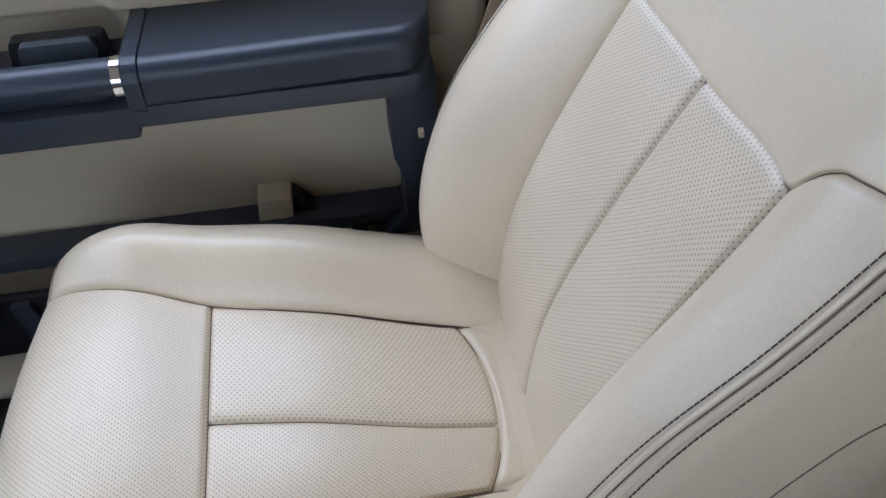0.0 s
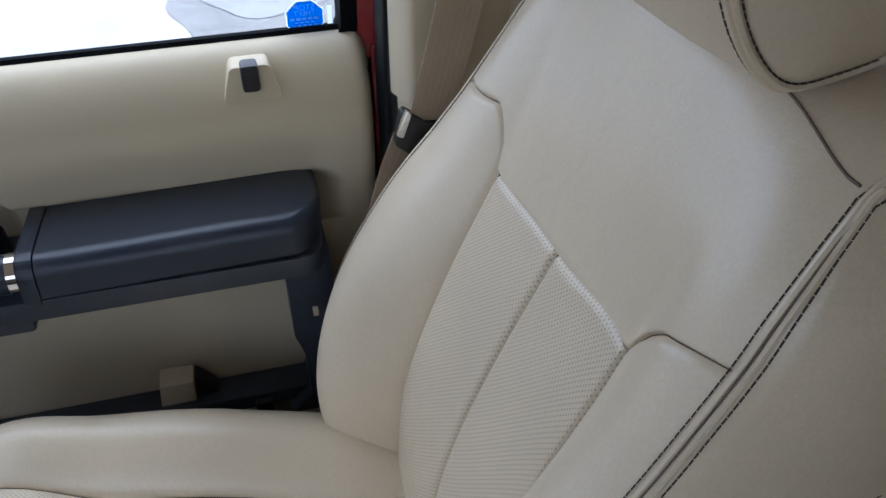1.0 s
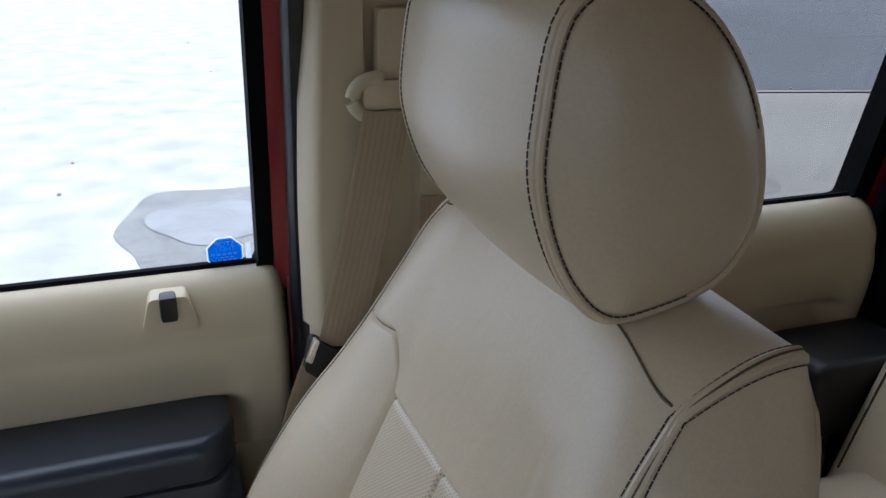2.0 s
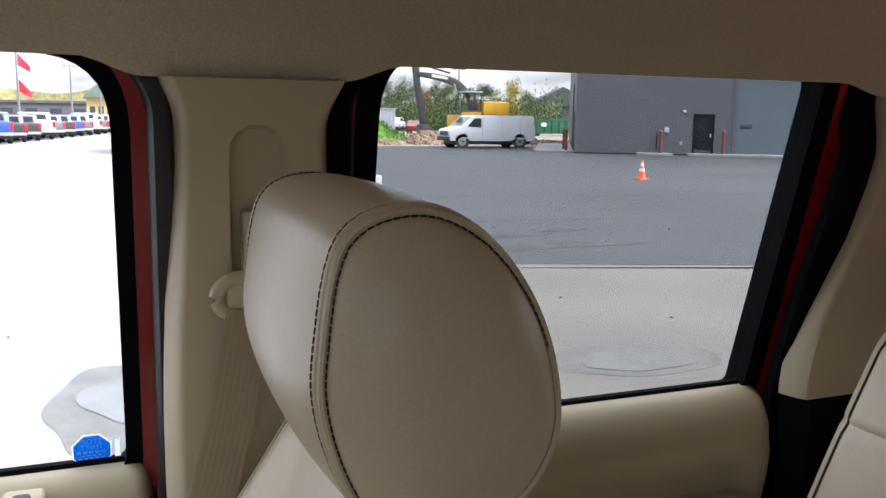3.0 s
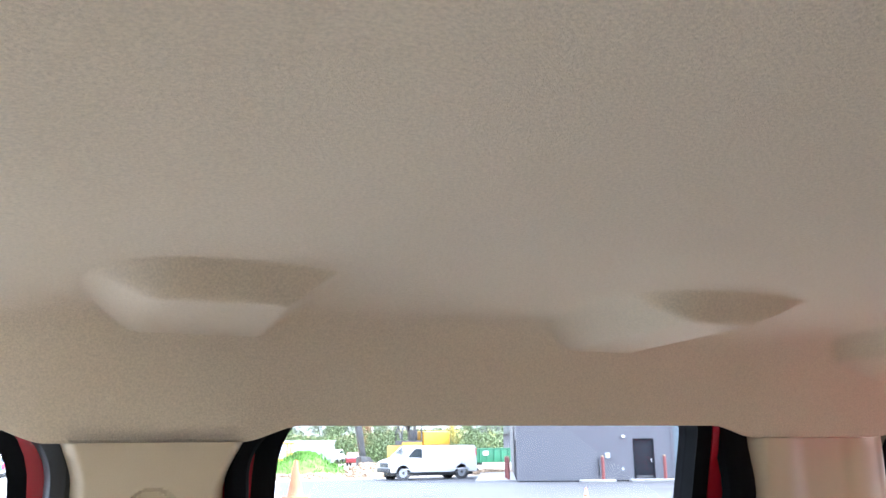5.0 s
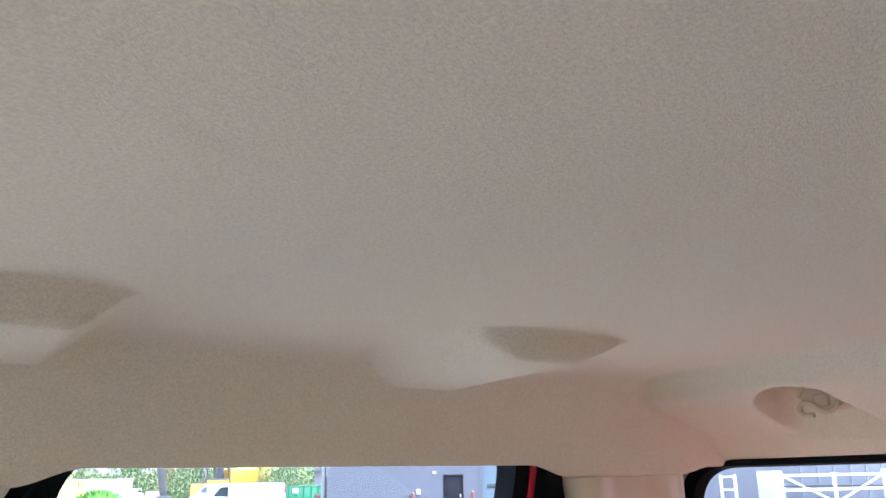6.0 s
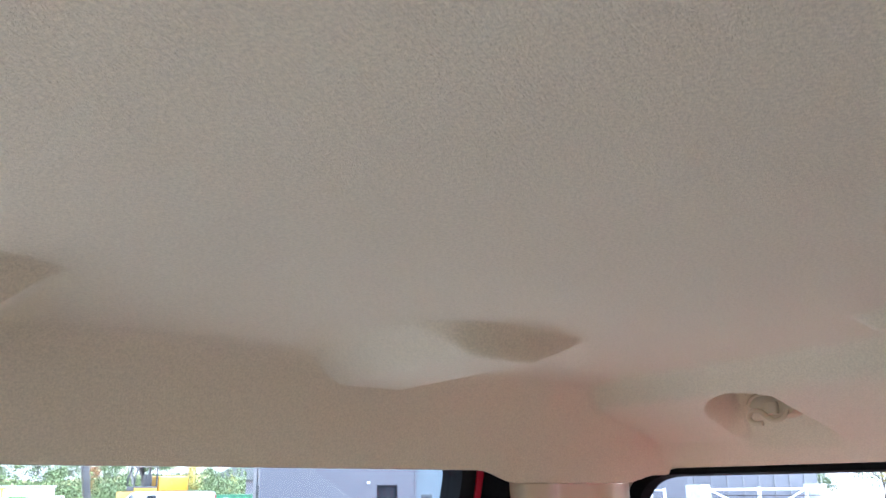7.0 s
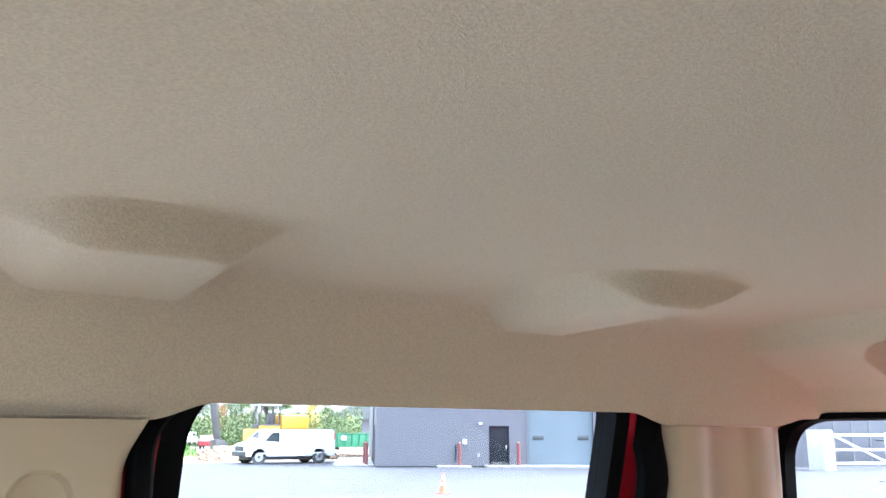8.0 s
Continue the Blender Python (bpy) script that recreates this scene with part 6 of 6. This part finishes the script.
# ---------------------------------------------------------------- machines and site things
def excavator():
    d = thing("excavator", "yellow excavator with a dark boom on the building site", "excavator", (23.2, 55.5, 0))
    for y in (0.2, 2.3):
        tr = part("track", prism(rounded([(0.2, 0), (3.9, 0), (4.1, 0.45), (3.8, 0.9), (0.4, 0.9), (0, 0.45)], 0.25, 5), y, y + 0.6, bevel=0.03), M_machine, d, "dark steel track")
        for k in range(5):
            part("track_roller", cyl((0.6 + 0.72 * k, y - 0.03, 0.35), (0.6 + 0.72 * k, y + 0.63, 0.35), 0.2, seg=12), M_yellow, tr)
    part("turntable", cyl((2.0, 1.5, 0.85), (2.0, 1.5, 1.2), 0.8, seg=20), M_machine, d)
    part("deck", box(-0.25, 3.6, 0.2, 2.9, 1.15, 2.0, 0.05), M_yellow, d)
    part("engine_house", box(1.5, 3.6, 0.2, 2.9, 2.0, 2.98, 0.10, 3), M_yellow, d, "yellow engine house")
    part("house_rail", tube([(1.7, 0.3, 2.95), (1.7, 0.3, 3.2), (3.5, 0.3, 3.2), (3.5, 0.3, 2.95)], 0.03, 6), M_machine, d)
    cab = part("cab", box(-0.20, 1.40, 0.2, 1.4, 2.0, 2.32, 0.04), M_machine, d, "dark operator's cab")
    part("cab_roof", box(0.02, 1.44, 0.16, 1.44, 3.58, 3.70, 0.04), M_shed, cab, "pale cab roof")
    for y in (0.24, 1.36):
        part("cab_post", tube([(-0.16, y, 2.3), (-0.16, y, 2.9), (0.10, y, 3.6)], 0.06, 6), M_machine, cab)
        part("cab_post", tube([(0.78, y, 2.3), (0.78, y, 3.6)], 0.045, 6), M_machine, cab)
        part("cab_post", tube([(1.36, y, 2.3), (1.36, y, 3.6)], 0.06, 6), M_machine, cab)
    part("cab_seat", box(0.75, 1.15, 0.5, 1.05, 2.3, 3.1, 0.06), M_machine, cab, "dark operator's seat")
    part("cab_stripe", box(-0.18, 1.38, 0.17, 0.2, 2.02, 2.2), M_yellow, cab)
    spine = smooth_line([(1.15, 0, 2.3), (0.80, 0, 3.55), (-0.15, 0, 4.30), (-1.6, 0, 4.68), (-3.15, 0, 4.86)], 6)
    thick = [0.30 - 0.13 * abs(2 * k / (len(spine) - 1) - 0.8) for k in range(len(spine))]
    bm = prism([(p.x, p.z + w) for p, w in zip(spine, thick)] + [(p.x, p.z - w) for p, w in list(zip(spine, thick))[::-1]], 1.5, 1.95, bevel=0.03)
    boom = part("boom", bm, M_machine, d, "dark steel boom")
    part("lettering_bar", prism([(-2.0, 4.86), (-0.75, 4.68), (-0.78, 4.50), (-2.0, 4.66)], 1.485, 1.5), M_band, boom, "plain pale lettering bar")
    part("boom_ram", cyl((0.3, 1.40, 2.4), (-0.3, 1.40, 4.2), 0.08, seg=10), M_rim, boom)
    part("stick", prism([(-3.45, 5.9), (-2.98, 5.9), (-2.85, 4.4), (-2.35, 1.3), (-2.75, 1.2), (-3.22, 4.0)], 1.55, 1.95, bevel=0.04), M_machine, d, "dark steel stick")
    part("stick_ram", cyl((-0.5, 1.7, 4.98), (-3.1, 1.7, 5.62), 0.07, seg=10), M_machine, d)
    part("bucket", prism(rounded([(-2.85, 1.3), (-2.2, 1.25), (-1.75, 0.7), (-2.1, 0.25), (-2.85, 0.45)], 0.12, 4), 1.2, 2.3, bevel=0.03), M_machine, d, "dark digging bucket")


excavator()


def bulldozer():
    d = thing("bulldozer", "yellow tracked bulldozer behind the grass mound", "bulldozer", (15.0, 60.0, 0.0))
    for y in (0.0, 1.7):
        part("track", prism(rounded([(0.1, 0), (2.6, 0), (2.8, 0.4), (2.4, 0.8), (0.4, 0.8), (0, 0.4)], 0.2, 5), y, y + 0.5, bevel=0.03), M_machine, d, "dark steel track")
    part("hood", box(1.3, 2.9, 0.55, 1.65, 0.7, 1.6, 0.08), M_yellow, d)
    part("body", box(0.2, 1.5, 0.45, 1.75, 0.6, 1.2, 0.06), M_yellow, d)
    for x in (0.25, 1.35):
        for y in (0.55, 1.65):
            part("roof_post", box(x - 0.05, x + 0.05, y - 0.05, y + 0.05, 1.2, 2.2), M_yellow, d)
    part("canopy", box(0.1, 1.55, 0.4, 1.8, 2.2, 2.32, 0.04), M_yellow, d, "yellow canopy")
    part("blade", box(3.1, 3.25, -0.2, 2.4, 0.1, 1.0, 0.04), M_yellow, d, "yellow blade")


bulldozer()


def skip():
    d = thing("skip", "green steel roll-off skip", "skip", (40.8, 78.5, 0.0))
    part("body", prism([(0, 0.25), (6.6, 0.25), (6.8, 1.6), (-0.1, 1.6)], 0, 2.4, bevel=0.03), M_green, d)
    for k in range(8):
        part("rib", box(0.3 + k * 0.85, 0.42 + k * 0.85, -0.08, 0.0, 0.3, 1.55), M_green, d)
    part("rim", box(-0.15, 6.85, -0.08, 2.48, 1.6, 1.7, 0.02), M_green, d)
    part("label_plate", box(0.7, 1.3, -0.1, -0.08, 1.0, 1.4), M_white, d, "plain white plate")
    for x in (0.6, 6.0):
        part("roller", cyl((x, 0.2, 0.13), (x, 2.2, 0.13), 0.13, seg=12), M_machine, d)


skip()


def mound(name, cx, cy, rx, ry, h, material, label, category, seed, tuft=None):
    n1, n2 = 26, 44
    ns = Vector((seed * 3.1, 0, 0))
    bm = bmesh.new()
    rows_ = []
    for i in range(n1 + 1):
        r = 1 - i / n1
        ring = []
        for k in range(n2):
            t = k * math.tau / n2
            x, y = cx + rx * r * math.cos(t), cy + ry * r * math.sin(t)
            z = h * (1 - r ** 1.7) * (0.75 + 0.5 * noise.noise(Vector((x * 0.35, y * 0.35, 0)) + ns)) + 0.10 * h * noise.noise(Vector((x * 1.6, y * 1.6, 2)) + ns) * (1 - r ** 6)
            ring.append(bm.verts.new((x, y, max(-0.05, z) - 0.02)))
        rows_.append(ring)
    for a, b in zip(rows_, rows_[1:]):
        for k in range(n2):
            q = (a[k], a[(k + 1) % n2], b[(k + 1) % n2], b[k])
            bm.faces.new(q)
    rnd = random.Random(seed)
    bm.verts.ensure_lookup_table()
    base = [v.co.copy() for v in bm.verts]
    if tuft == "grass":
        for _ in range(2600):
            p = base[rnd.randrange(len(base))] + Vector((rnd.uniform(-0.4, 0.4), rnd.uniform(-0.4, 0.4), 0))
            t, hh = rnd.uniform(0, 6.28), rnd.uniform(0.12, 0.34)
            w = Vector((math.cos(t), math.sin(t), 0)) * 0.05
            lean = Vector((rnd.uniform(-0.1, 0.1), rnd.uniform(-0.1, 0.1), hh))
            bm.faces.new([bm.verts.new(q) for q in (p - w, p + w, p + lean)])
    elif tuft == "stone":
        for _ in range(420):
            p = base[rnd.randrange(len(base))] + Vector((rnd.uniform(-0.3, 0.3), rnd.uniform(-0.3, 0.3), 0.02))
            r = rnd.uniform(0.05, 0.17)
            bmesh.ops.create_icosphere(bm, subdivisions=1, radius=r, matrix=Matrix.Translation(p) @ Euler((rnd.uniform(0, 3), rnd.uniform(0, 3), 0)).to_matrix().to_4x4() @ Matrix.Diagonal((1, rnd.uniform(0.6, 1), 0.6, 1)))
    return tagged(link(name, bm, material), label, category, kind="stuff")


mound("grass_mound", 16.0, 56.2, 3.6, 2.6, 1.75, M_grass, "low mound overgrown with bright green weeds", "grass", 2, "grass")
mound("dirt_pile", 19.9, 53.6, 2.1, 1.8, 1.3, M_soil, "heap of brown earth and rubble", "dirt pile", 5, "stone")
mound("rubble_strip", 14.5, 52.0, 5.5, 0.8, 0.34, M_soil, "low strip of rubble along the asphalt", "rubble", 8, "stone")
mound("rubble_strip", 28.0, 52.5, 3.6, 1.0, 0.35, M_soil, "low strip of rubble behind the van", "rubble", 11, "stone")
sh = thing("container_shed", "pale grey metal container shed", "shed", (21.6, 78, 0), radians(-4))
part("wall_panel", box(-3, 3.6, 0, 3.0, 0, 2.5, 0.02), M_shed, sh)
part("roof", box(-3.1, 3.7, -0.1, 3.1, 2.5, 2.6, 0.02), M_shed, sh)
for k in range(20):
    part("rib", box(-2.9 + k * 0.33, -2.82 + k * 0.33, -0.04, 0, 0.1, 2.45), M_shed, sh)


# ---------------------------------------------------------------- white gate behind the cab
def gate():
    d = thing("white_gate", "white steel double gate between concrete posts", "gate", (40.6, 24.3, 0), math.atan2(-2.35, 6.9))
    L, H = 7.1, 1.75
    for x in (0.15, L / 2, L - 0.15):
        part("gate_post", box(x - 0.07, x + 0.07, -0.07, 0.07, 0.0, H + 0.12, 0.01), M_white, d)
    for z in (0.35, 1.02, H):
        part("gate_rail", box(0.2, L / 2 - 0.06, -0.05, 0.05, z - 0.06, z + 0.06, 0.01), M_white, d)
        part("gate_rail", box(L / 2 + 0.06, L - 0.2, -0.05, 0.05, z - 0.06, z + 0.06, 0.01), M_white, d)
    part("gate_brace", tube([(0.2, 0, H), (L / 2 - 0.06, 0, 0.35)], 0.055, 6), M_white, d)
    part("gate_brace", tube([(L - 0.2, 0, H), (L / 2 + 0.06, 0, 0.35)], 0.055, 6), M_white, d)
    return d


gate()
rz_g = math.atan2(-2.35, 6.9)
for k, off_ in enumerate((-0.55, 7.6)):
    v = Matrix.Rotation(rz_g, 3, "Z") @ Vector((off_, 0, 0))
    tagged(link("gate_pillar", box(40.6 + v.x - 0.45, 40.6 + v.x + 0.45, 24.3 + v.y - 0.45, 24.3 + v.y + 0.45, 0, 2.0, 0.03), M_pipe), "grey concrete pillar beside the white gate", "pillar", group="gate pillars")
g2 = thing("gate_leaf", "white steel gate leaf standing open", "gate", (39.0, 25.8, 0), radians(60))
for x in (0.0, 1.6):
    part("gate_post", box(x - 0.06, x + 0.06, -0.06, 0.06, 0.0, 1.85, 0.01), M_white, g2)
for z in (0.4, 1.1, 1.75):
    part("gate_rail", box(0.05, 1.55, -0.04, 0.04, z - 0.05, z + 0.05, 0.01), M_white, g2)
pw = thing("low_wall", "pale grey masonry enclosure behind the gate", "wall", (40.5, 30.0, 0), rz_g)
part("wall_panel", box(-4.5, 5.5, 0, 0.3, 0, 3.6, 0.02), M_enclosure, pw)
part("wall_panel", box(5.5, 15.5, 0.02, 0.3, 0, 3.4, 0.02), M_enclosure, pw)
for k in range(16):
    part("wall_joint", box(-4.4 + 1.25 * k, -4.36 + 1.25 * k, -0.012, 0.015, 0, 3.38), M_joint, pw)


# ---------------------------------------------------------------- trees and distance
def tree(at, h, leaves, seed, label, spread=0.32, count=3600):
    rnd = random.Random(seed)
    d = thing("tree", label, "tree", at, group="trees beyond the yard")
    trunk = [(0.12 * h * 0.1 * math.sin(k), 0.1 * math.cos(2 * k), h * 0.86 * k / 6) for k in range(7)]
    bm = tube(trunk, [0.030 * h * (1 - 0.13 * k) * 0.5 for k in range(7)], 7)
    tips = []
    for k in range(11):
        z = h * rnd.uniform(0.22, 0.82)
        t = rnd.uniform(0, 6.28)
        r = h * spread * rnd.uniform(0.5, 1.0) * (1.1 - 0.75 * z / h)
        tip = Vector((r * math.cos(t), r * math.sin(t), z + r * rnd.uniform(0.2, 0.6)))
        tube([(0, 0, z), tuple(Vector((0, 0, z)).lerp(tip, 0.5) + Vector((0, 0, 0.05 * h))), tuple(tip)], [0.008 * h, 0.005 * h, 0.002 * h], 5, into=bm)
        tips.append(tip)
    part("trunk", bm, M_bark, d)
    tips += [Vector((0, 0, h * 0.92)), Vector((0.03 * h, 0.02 * h, h * 0.80))]
    crown = bmesh.new()
    for _ in range(count):
        c = tips[rnd.randrange(len(tips))]
        g = Vector((rnd.gauss(0, 1), rnd.gauss(0, 1), rnd.gauss(0, 1))) * h * 0.050
        p = c + g
        s = h * rnd.uniform(0.006, 0.0125)
        q = Euler((rnd.uniform(0, 6.3), rnd.uniform(0, 6.3), rnd.uniform(0, 6.3))).to_matrix()
        vs = [crown.verts.new(p + q @ Vector(v) * s) for v in ((-1, 0, 0), (0, -0.6, 0.2), (1, 0, 0), (0, 0.6, 0.2))]
        crown.faces.new(vs)
    part("crown", crown, leaves, d, "thinning autumn leaves" if leaves is not M_leafa else "dense green leaves")
    return d


rnd = random.Random(21)
protos = {}


def plant(x, y, h, kind, z=0.0):
    mats_ = {"g": (M_leafa, "green leafy tree at the edge of the site"), "y": (M_leafb, "tree with yellow autumn leaves"), "r": (M_leafc, "tree with rusty autumn leaves")}
    key = (kind, rnd.randrange(3))
    s = h / 9.0
    m_ = Matrix.Translation((x, y, z)) @ Matrix.Rotation(rnd.uniform(0, 6.28), 4, "Z")
    if key not in protos:
        protos[key] = tree((0, 0, 0), 9.0, mats_[kind][0], 40 + len(protos), mats_[kind][1], 0.30 if kind == "g" else 0.22)
        ob = protos[key]
        ob.matrix_world = m_ @ Matrix.Scale(s, 4)
    else:
        src = protos[key]
        ob = copy_thing(src, m_)
        ob.scale = (s, s, s)


def ray_xy(px_tan, dist):
    """A place by its bearing from the cab, tan of the angle from +y, and its distance."""
    a = math.atan(px_tan)
    return (dist * math.sin(a) - 0.1, dist * math.cos(a) - 0.2)


for k, (tn, dist, h, kind) in enumerate(((0.285, 118, 9.5, "g"), (0.305, 112, 10.5, "g"), (0.325, 124, 9.0, "g"), (0.345, 118, 10.0, "g"), (0.362, 112, 8.4, "r"), (0.378, 116, 10.2, "g"), (0.392, 121, 9.6, "g"), (0.408, 115, 8.6, "g"),
                                         (0.425, 120, 8.8, "g"), (0.442, 112, 9.2, "g"), (0.462, 118, 8.2, "y"), (0.480, 110, 9.6, "y"), (0.490, 114, 10.4, "y"), (0.505, 118, 8.0, "g"), (0.522, 124, 6.5, "g"), (0.540, 120, 6.0, "y"), (0.268, 120, 9, "g"),
                                         (0.335, 128, 11.0, "g"), (0.40, 130, 11.5, "y"), (0.452, 128, 9.5, "g"), (0.515, 112, 6.8, "g"), (0.318, 116, 8, "g"), (0.372, 124, 9, "g"))):
    plant(*ray_xy(tn, dist), h * 0.70, kind)
for k, (x, y, h) in enumerate(((58, 21, 6.5), (63, 24, 7), (66, 18, 6), (61, 15, 7.5), (70, 26, 8), (56.5, 26, 5.5), (68, 12, 7), (75, 20, 8), (62, 28, 7))):
    plant(x, y, h, "g" if k % 3 else "y")

# low scrub below the trees
rs = random.Random(77)
bm = bmesh.new()
for _ in range(42000):
    tn, dist = rs.uniform(0.25, 0.56), rs.uniform(106, 128)
    x, y = ray_xy(tn, dist)
    z = abs(rs.gauss(0, 1.9))
    s = rs.uniform(0.09, 0.20)
    q = Euler((rs.uniform(0, 6.3), rs.uniform(0, 6.3), rs.uniform(0, 6.3))).to_matrix()
    bm.faces.new([bm.verts.new(Vector((x, y, z)) + q @ Vector(v) * s) for v in ((-1, 0, 0), (0, -0.6, 0.2), (1, 0, 0), (0, 0.6, 0.2))])
tagged(link("scrub", bm, M_leafa), "dense green scrub below the trees", "scrub", kind="stuff")

# distance
bm = grid(lambda a, b: (-420 + 900 * a, 380 + 40 * math.sin(3 * a), (b * (11 + 5 * noise.noise(Vector((a * 9, 3, 0))) + 3 * noise.noise(Vector((a * 40, 1, 0)))))), 160, 3)
tagged(link("backdrop", bm, M_hill), "far wooded ridge in autumn colours", "hills", kind="structure")
for x, y, w, h, m_, lab in ((-9.5, 190, 26, 3.6, M_enclosure, "low grey sales building far behind the lot"), (24, 210, 30, 3.6, M_shed, "long pale hall in the distance"), (-34, 200, 14, 9, M_pipe, "grey block of flats in the distance")):
    fb = thing("far_building", lab, "building", (x, y, 0))
    part("wall_panel", box(-w / 2, w / 2, 0, 10, 0, h), m_, fb)
    part("roof", box(-w / 2 - 0.4, w / 2 + 0.4, -0.4, 10.4, h, h + 0.5), M_roof, fb)
    for k in range(int(w / 4.6)):
        part("window", box(-w / 2 + 1 + k * 4.5, -w / 2 + 3.2 + k * 4.5, -0.06, 0, 1.5, 2.5), M_winglass, fb)
fb = thing("far_house", "far tan building with a grey-green gabled roof", "building", (-2.2, 150, 0))
part("wall_panel", box(-2.2, 2.2, 0, 8, 0, 4.3), mat("ochre_siding", (0.46, 0.36, 0.16), rough=0.8, vary=0.12, scale=0.5, fine=6), fb)
part("roof", prism([(-2.75, 4.2), (2.75, 4.4), (1.3, 5.4), (-0.25, 6.4), (-0.9, 6.1)], -1, 9), mat("grey_green_shingles", (0.13, 0.17, 0.15), rough=0.8, vary=0.2, scale=1), fb)
for k in range(3):
    part("window", box(-1.7 + 1.3 * k, -0.9 + 1.3 * k, -0.06, 0, 1.6, 2.8), M_winglass, fb)
fb = thing("far_house", "dark gabled house behind the green skip", "building", (74, 132, 0), radians(-20))
part("wall_panel", box(-6, 6, 0, 8, 0, 4.0), M_wall, fb)
part("roof", prism([(-6.8, 4.0), (6.8, 4.0), (0, 7.4)], -0.6, 8.6), M_roof, fb)


def pole(at, h, flag):
    d = thing("flag_pole" if flag else "light_pole", "dark pole with red and white flags over the lot" if flag else "slim dark light pole over the lot", "pole", at, group="poles over the lot")
    part("mast", cyl((0, 0, 0), (0, 0, h), 0.16, 0.09, seg=10), M_pole, d)
    if flag:
        for k, (z, mt) in enumerate(((h - 1.6, M_flagred), (h - 3.0, M_flagwhite), (h - 4.3, M_flagred))):
            def cloth(a, b, z=z):
                return (0.12 + 1.2 * a, 0.14 * math.sin(4 * a + k), z + 1.3 * b * (1 - 0.5 * a) - 0.7 * a)
            part("flag", grid(cloth, 12, 6), mt, d, "hanging flag cloth")
    else:
        part("lamp_arm", box(-0.7, 0.7, -0.08, 0.08, h - 0.12, h, 0.02), M_pole, d)
        part("lamp_head", box(0.3, 0.95, -0.15, 0.15, h - 0.2, h - 0.05, 0.03), M_pole, d)
        part("lamp_head", box(-0.95, -0.3, -0.15, 0.15, h - 0.2, h - 0.05, 0.03), M_pole, d)
    return d


pole((-9.6, 100, 0), 8.2, True)
pole((-5.2, 118, 0), 7.7, False)
pole((-1.6, 105, 0), 6.3, False)
pole((1.2, 110, 0), 5.8, True)
pole((44.2, 108, 0), 8.5, False)


# ---------------------------------------------------------------- sticker on the front side glass
def sticker():
    z0 = 1.407
    d = thing("window_sticker", "blue octagonal security sticker on the side glass", "sticker", (-0.169, side_y(z0) + 0.0085, z0))
    R = 0.0215
    oct_ = [(R * math.cos(radians(22.5 + 45 * k)), R * math.sin(radians(22.5 + 45 * k))) for k in range(8)]
    rim = bmesh.new()
    loops = [[rim.verts.new((k * x, y, k * z)) for x, z in oct_] for k, y in ((0.99, 0.0), (1.08, 0.0), (1.08, 0.0006), (0.99, 0.0006))]
    for la, lb in zip(loops, loops[1:] + loops[:1]):
        for i in range(8):
            rim.faces.new((la[i], la[(i + 1) % 8], lb[(i + 1) % 8], lb[i]))
    bmesh.ops.recalc_face_normals(rim, faces=rim.faces[:])
    part("film_edge", rim, M_ink, d, "white border")
    part("film", prism(oct_, -0.0010, -0.0002), M_sticker, d)

    def word(text, zc, size):
        cu = bpy.data.curves.new("text", "FONT")
        cu.body, cu.size, cu.align_x, cu.align_y = text, size, "CENTER", "CENTER"
        tmp = bpy.data.objects.new("text", cu)
        me = bpy.data.meshes.new_from_object(tmp)
        bmx = bmesh.new()
        bmx.from_mesh(me)
        for v in bmx.verts:
            v.co = Vector((-v.co.x, -0.0016, v.co.y + zc))
        bpy.data.objects.remove(tmp)
        return part("lettering", bmx, M_ink, d, "white mirrored lettering")

    word("STOP", 0.0130, 0.0095)
    word("THEFT", 0.0060, 0.0085)
    for zc, w, h in ((-0.001, 0.033, 0.0030), (-0.0055, 0.024, 0.0012), (-0.0095, 0.030, 0.0027), (-0.0135, 0.024, 0.0024), (-0.0170, 0.016, 0.0018)):
        n = max(3, int(w / 0.006))
        for k in range(n):
            xa = -w / 2 + k * w / n
            part("lettering_bar", box(xa, xa + w / n * 0.72, -0.0017, -0.0012, zc - h / 2, zc + h / 2), M_ink, d)
    part("paper_tab", box(0.025, 0.031, -0.0010, -0.0004, -0.012, 0.012), M_ink, d)
    # the glass leans in: tip the sticker with it
    d.rotation_euler = (math.atan(0.20), 0, 0)


sticker()
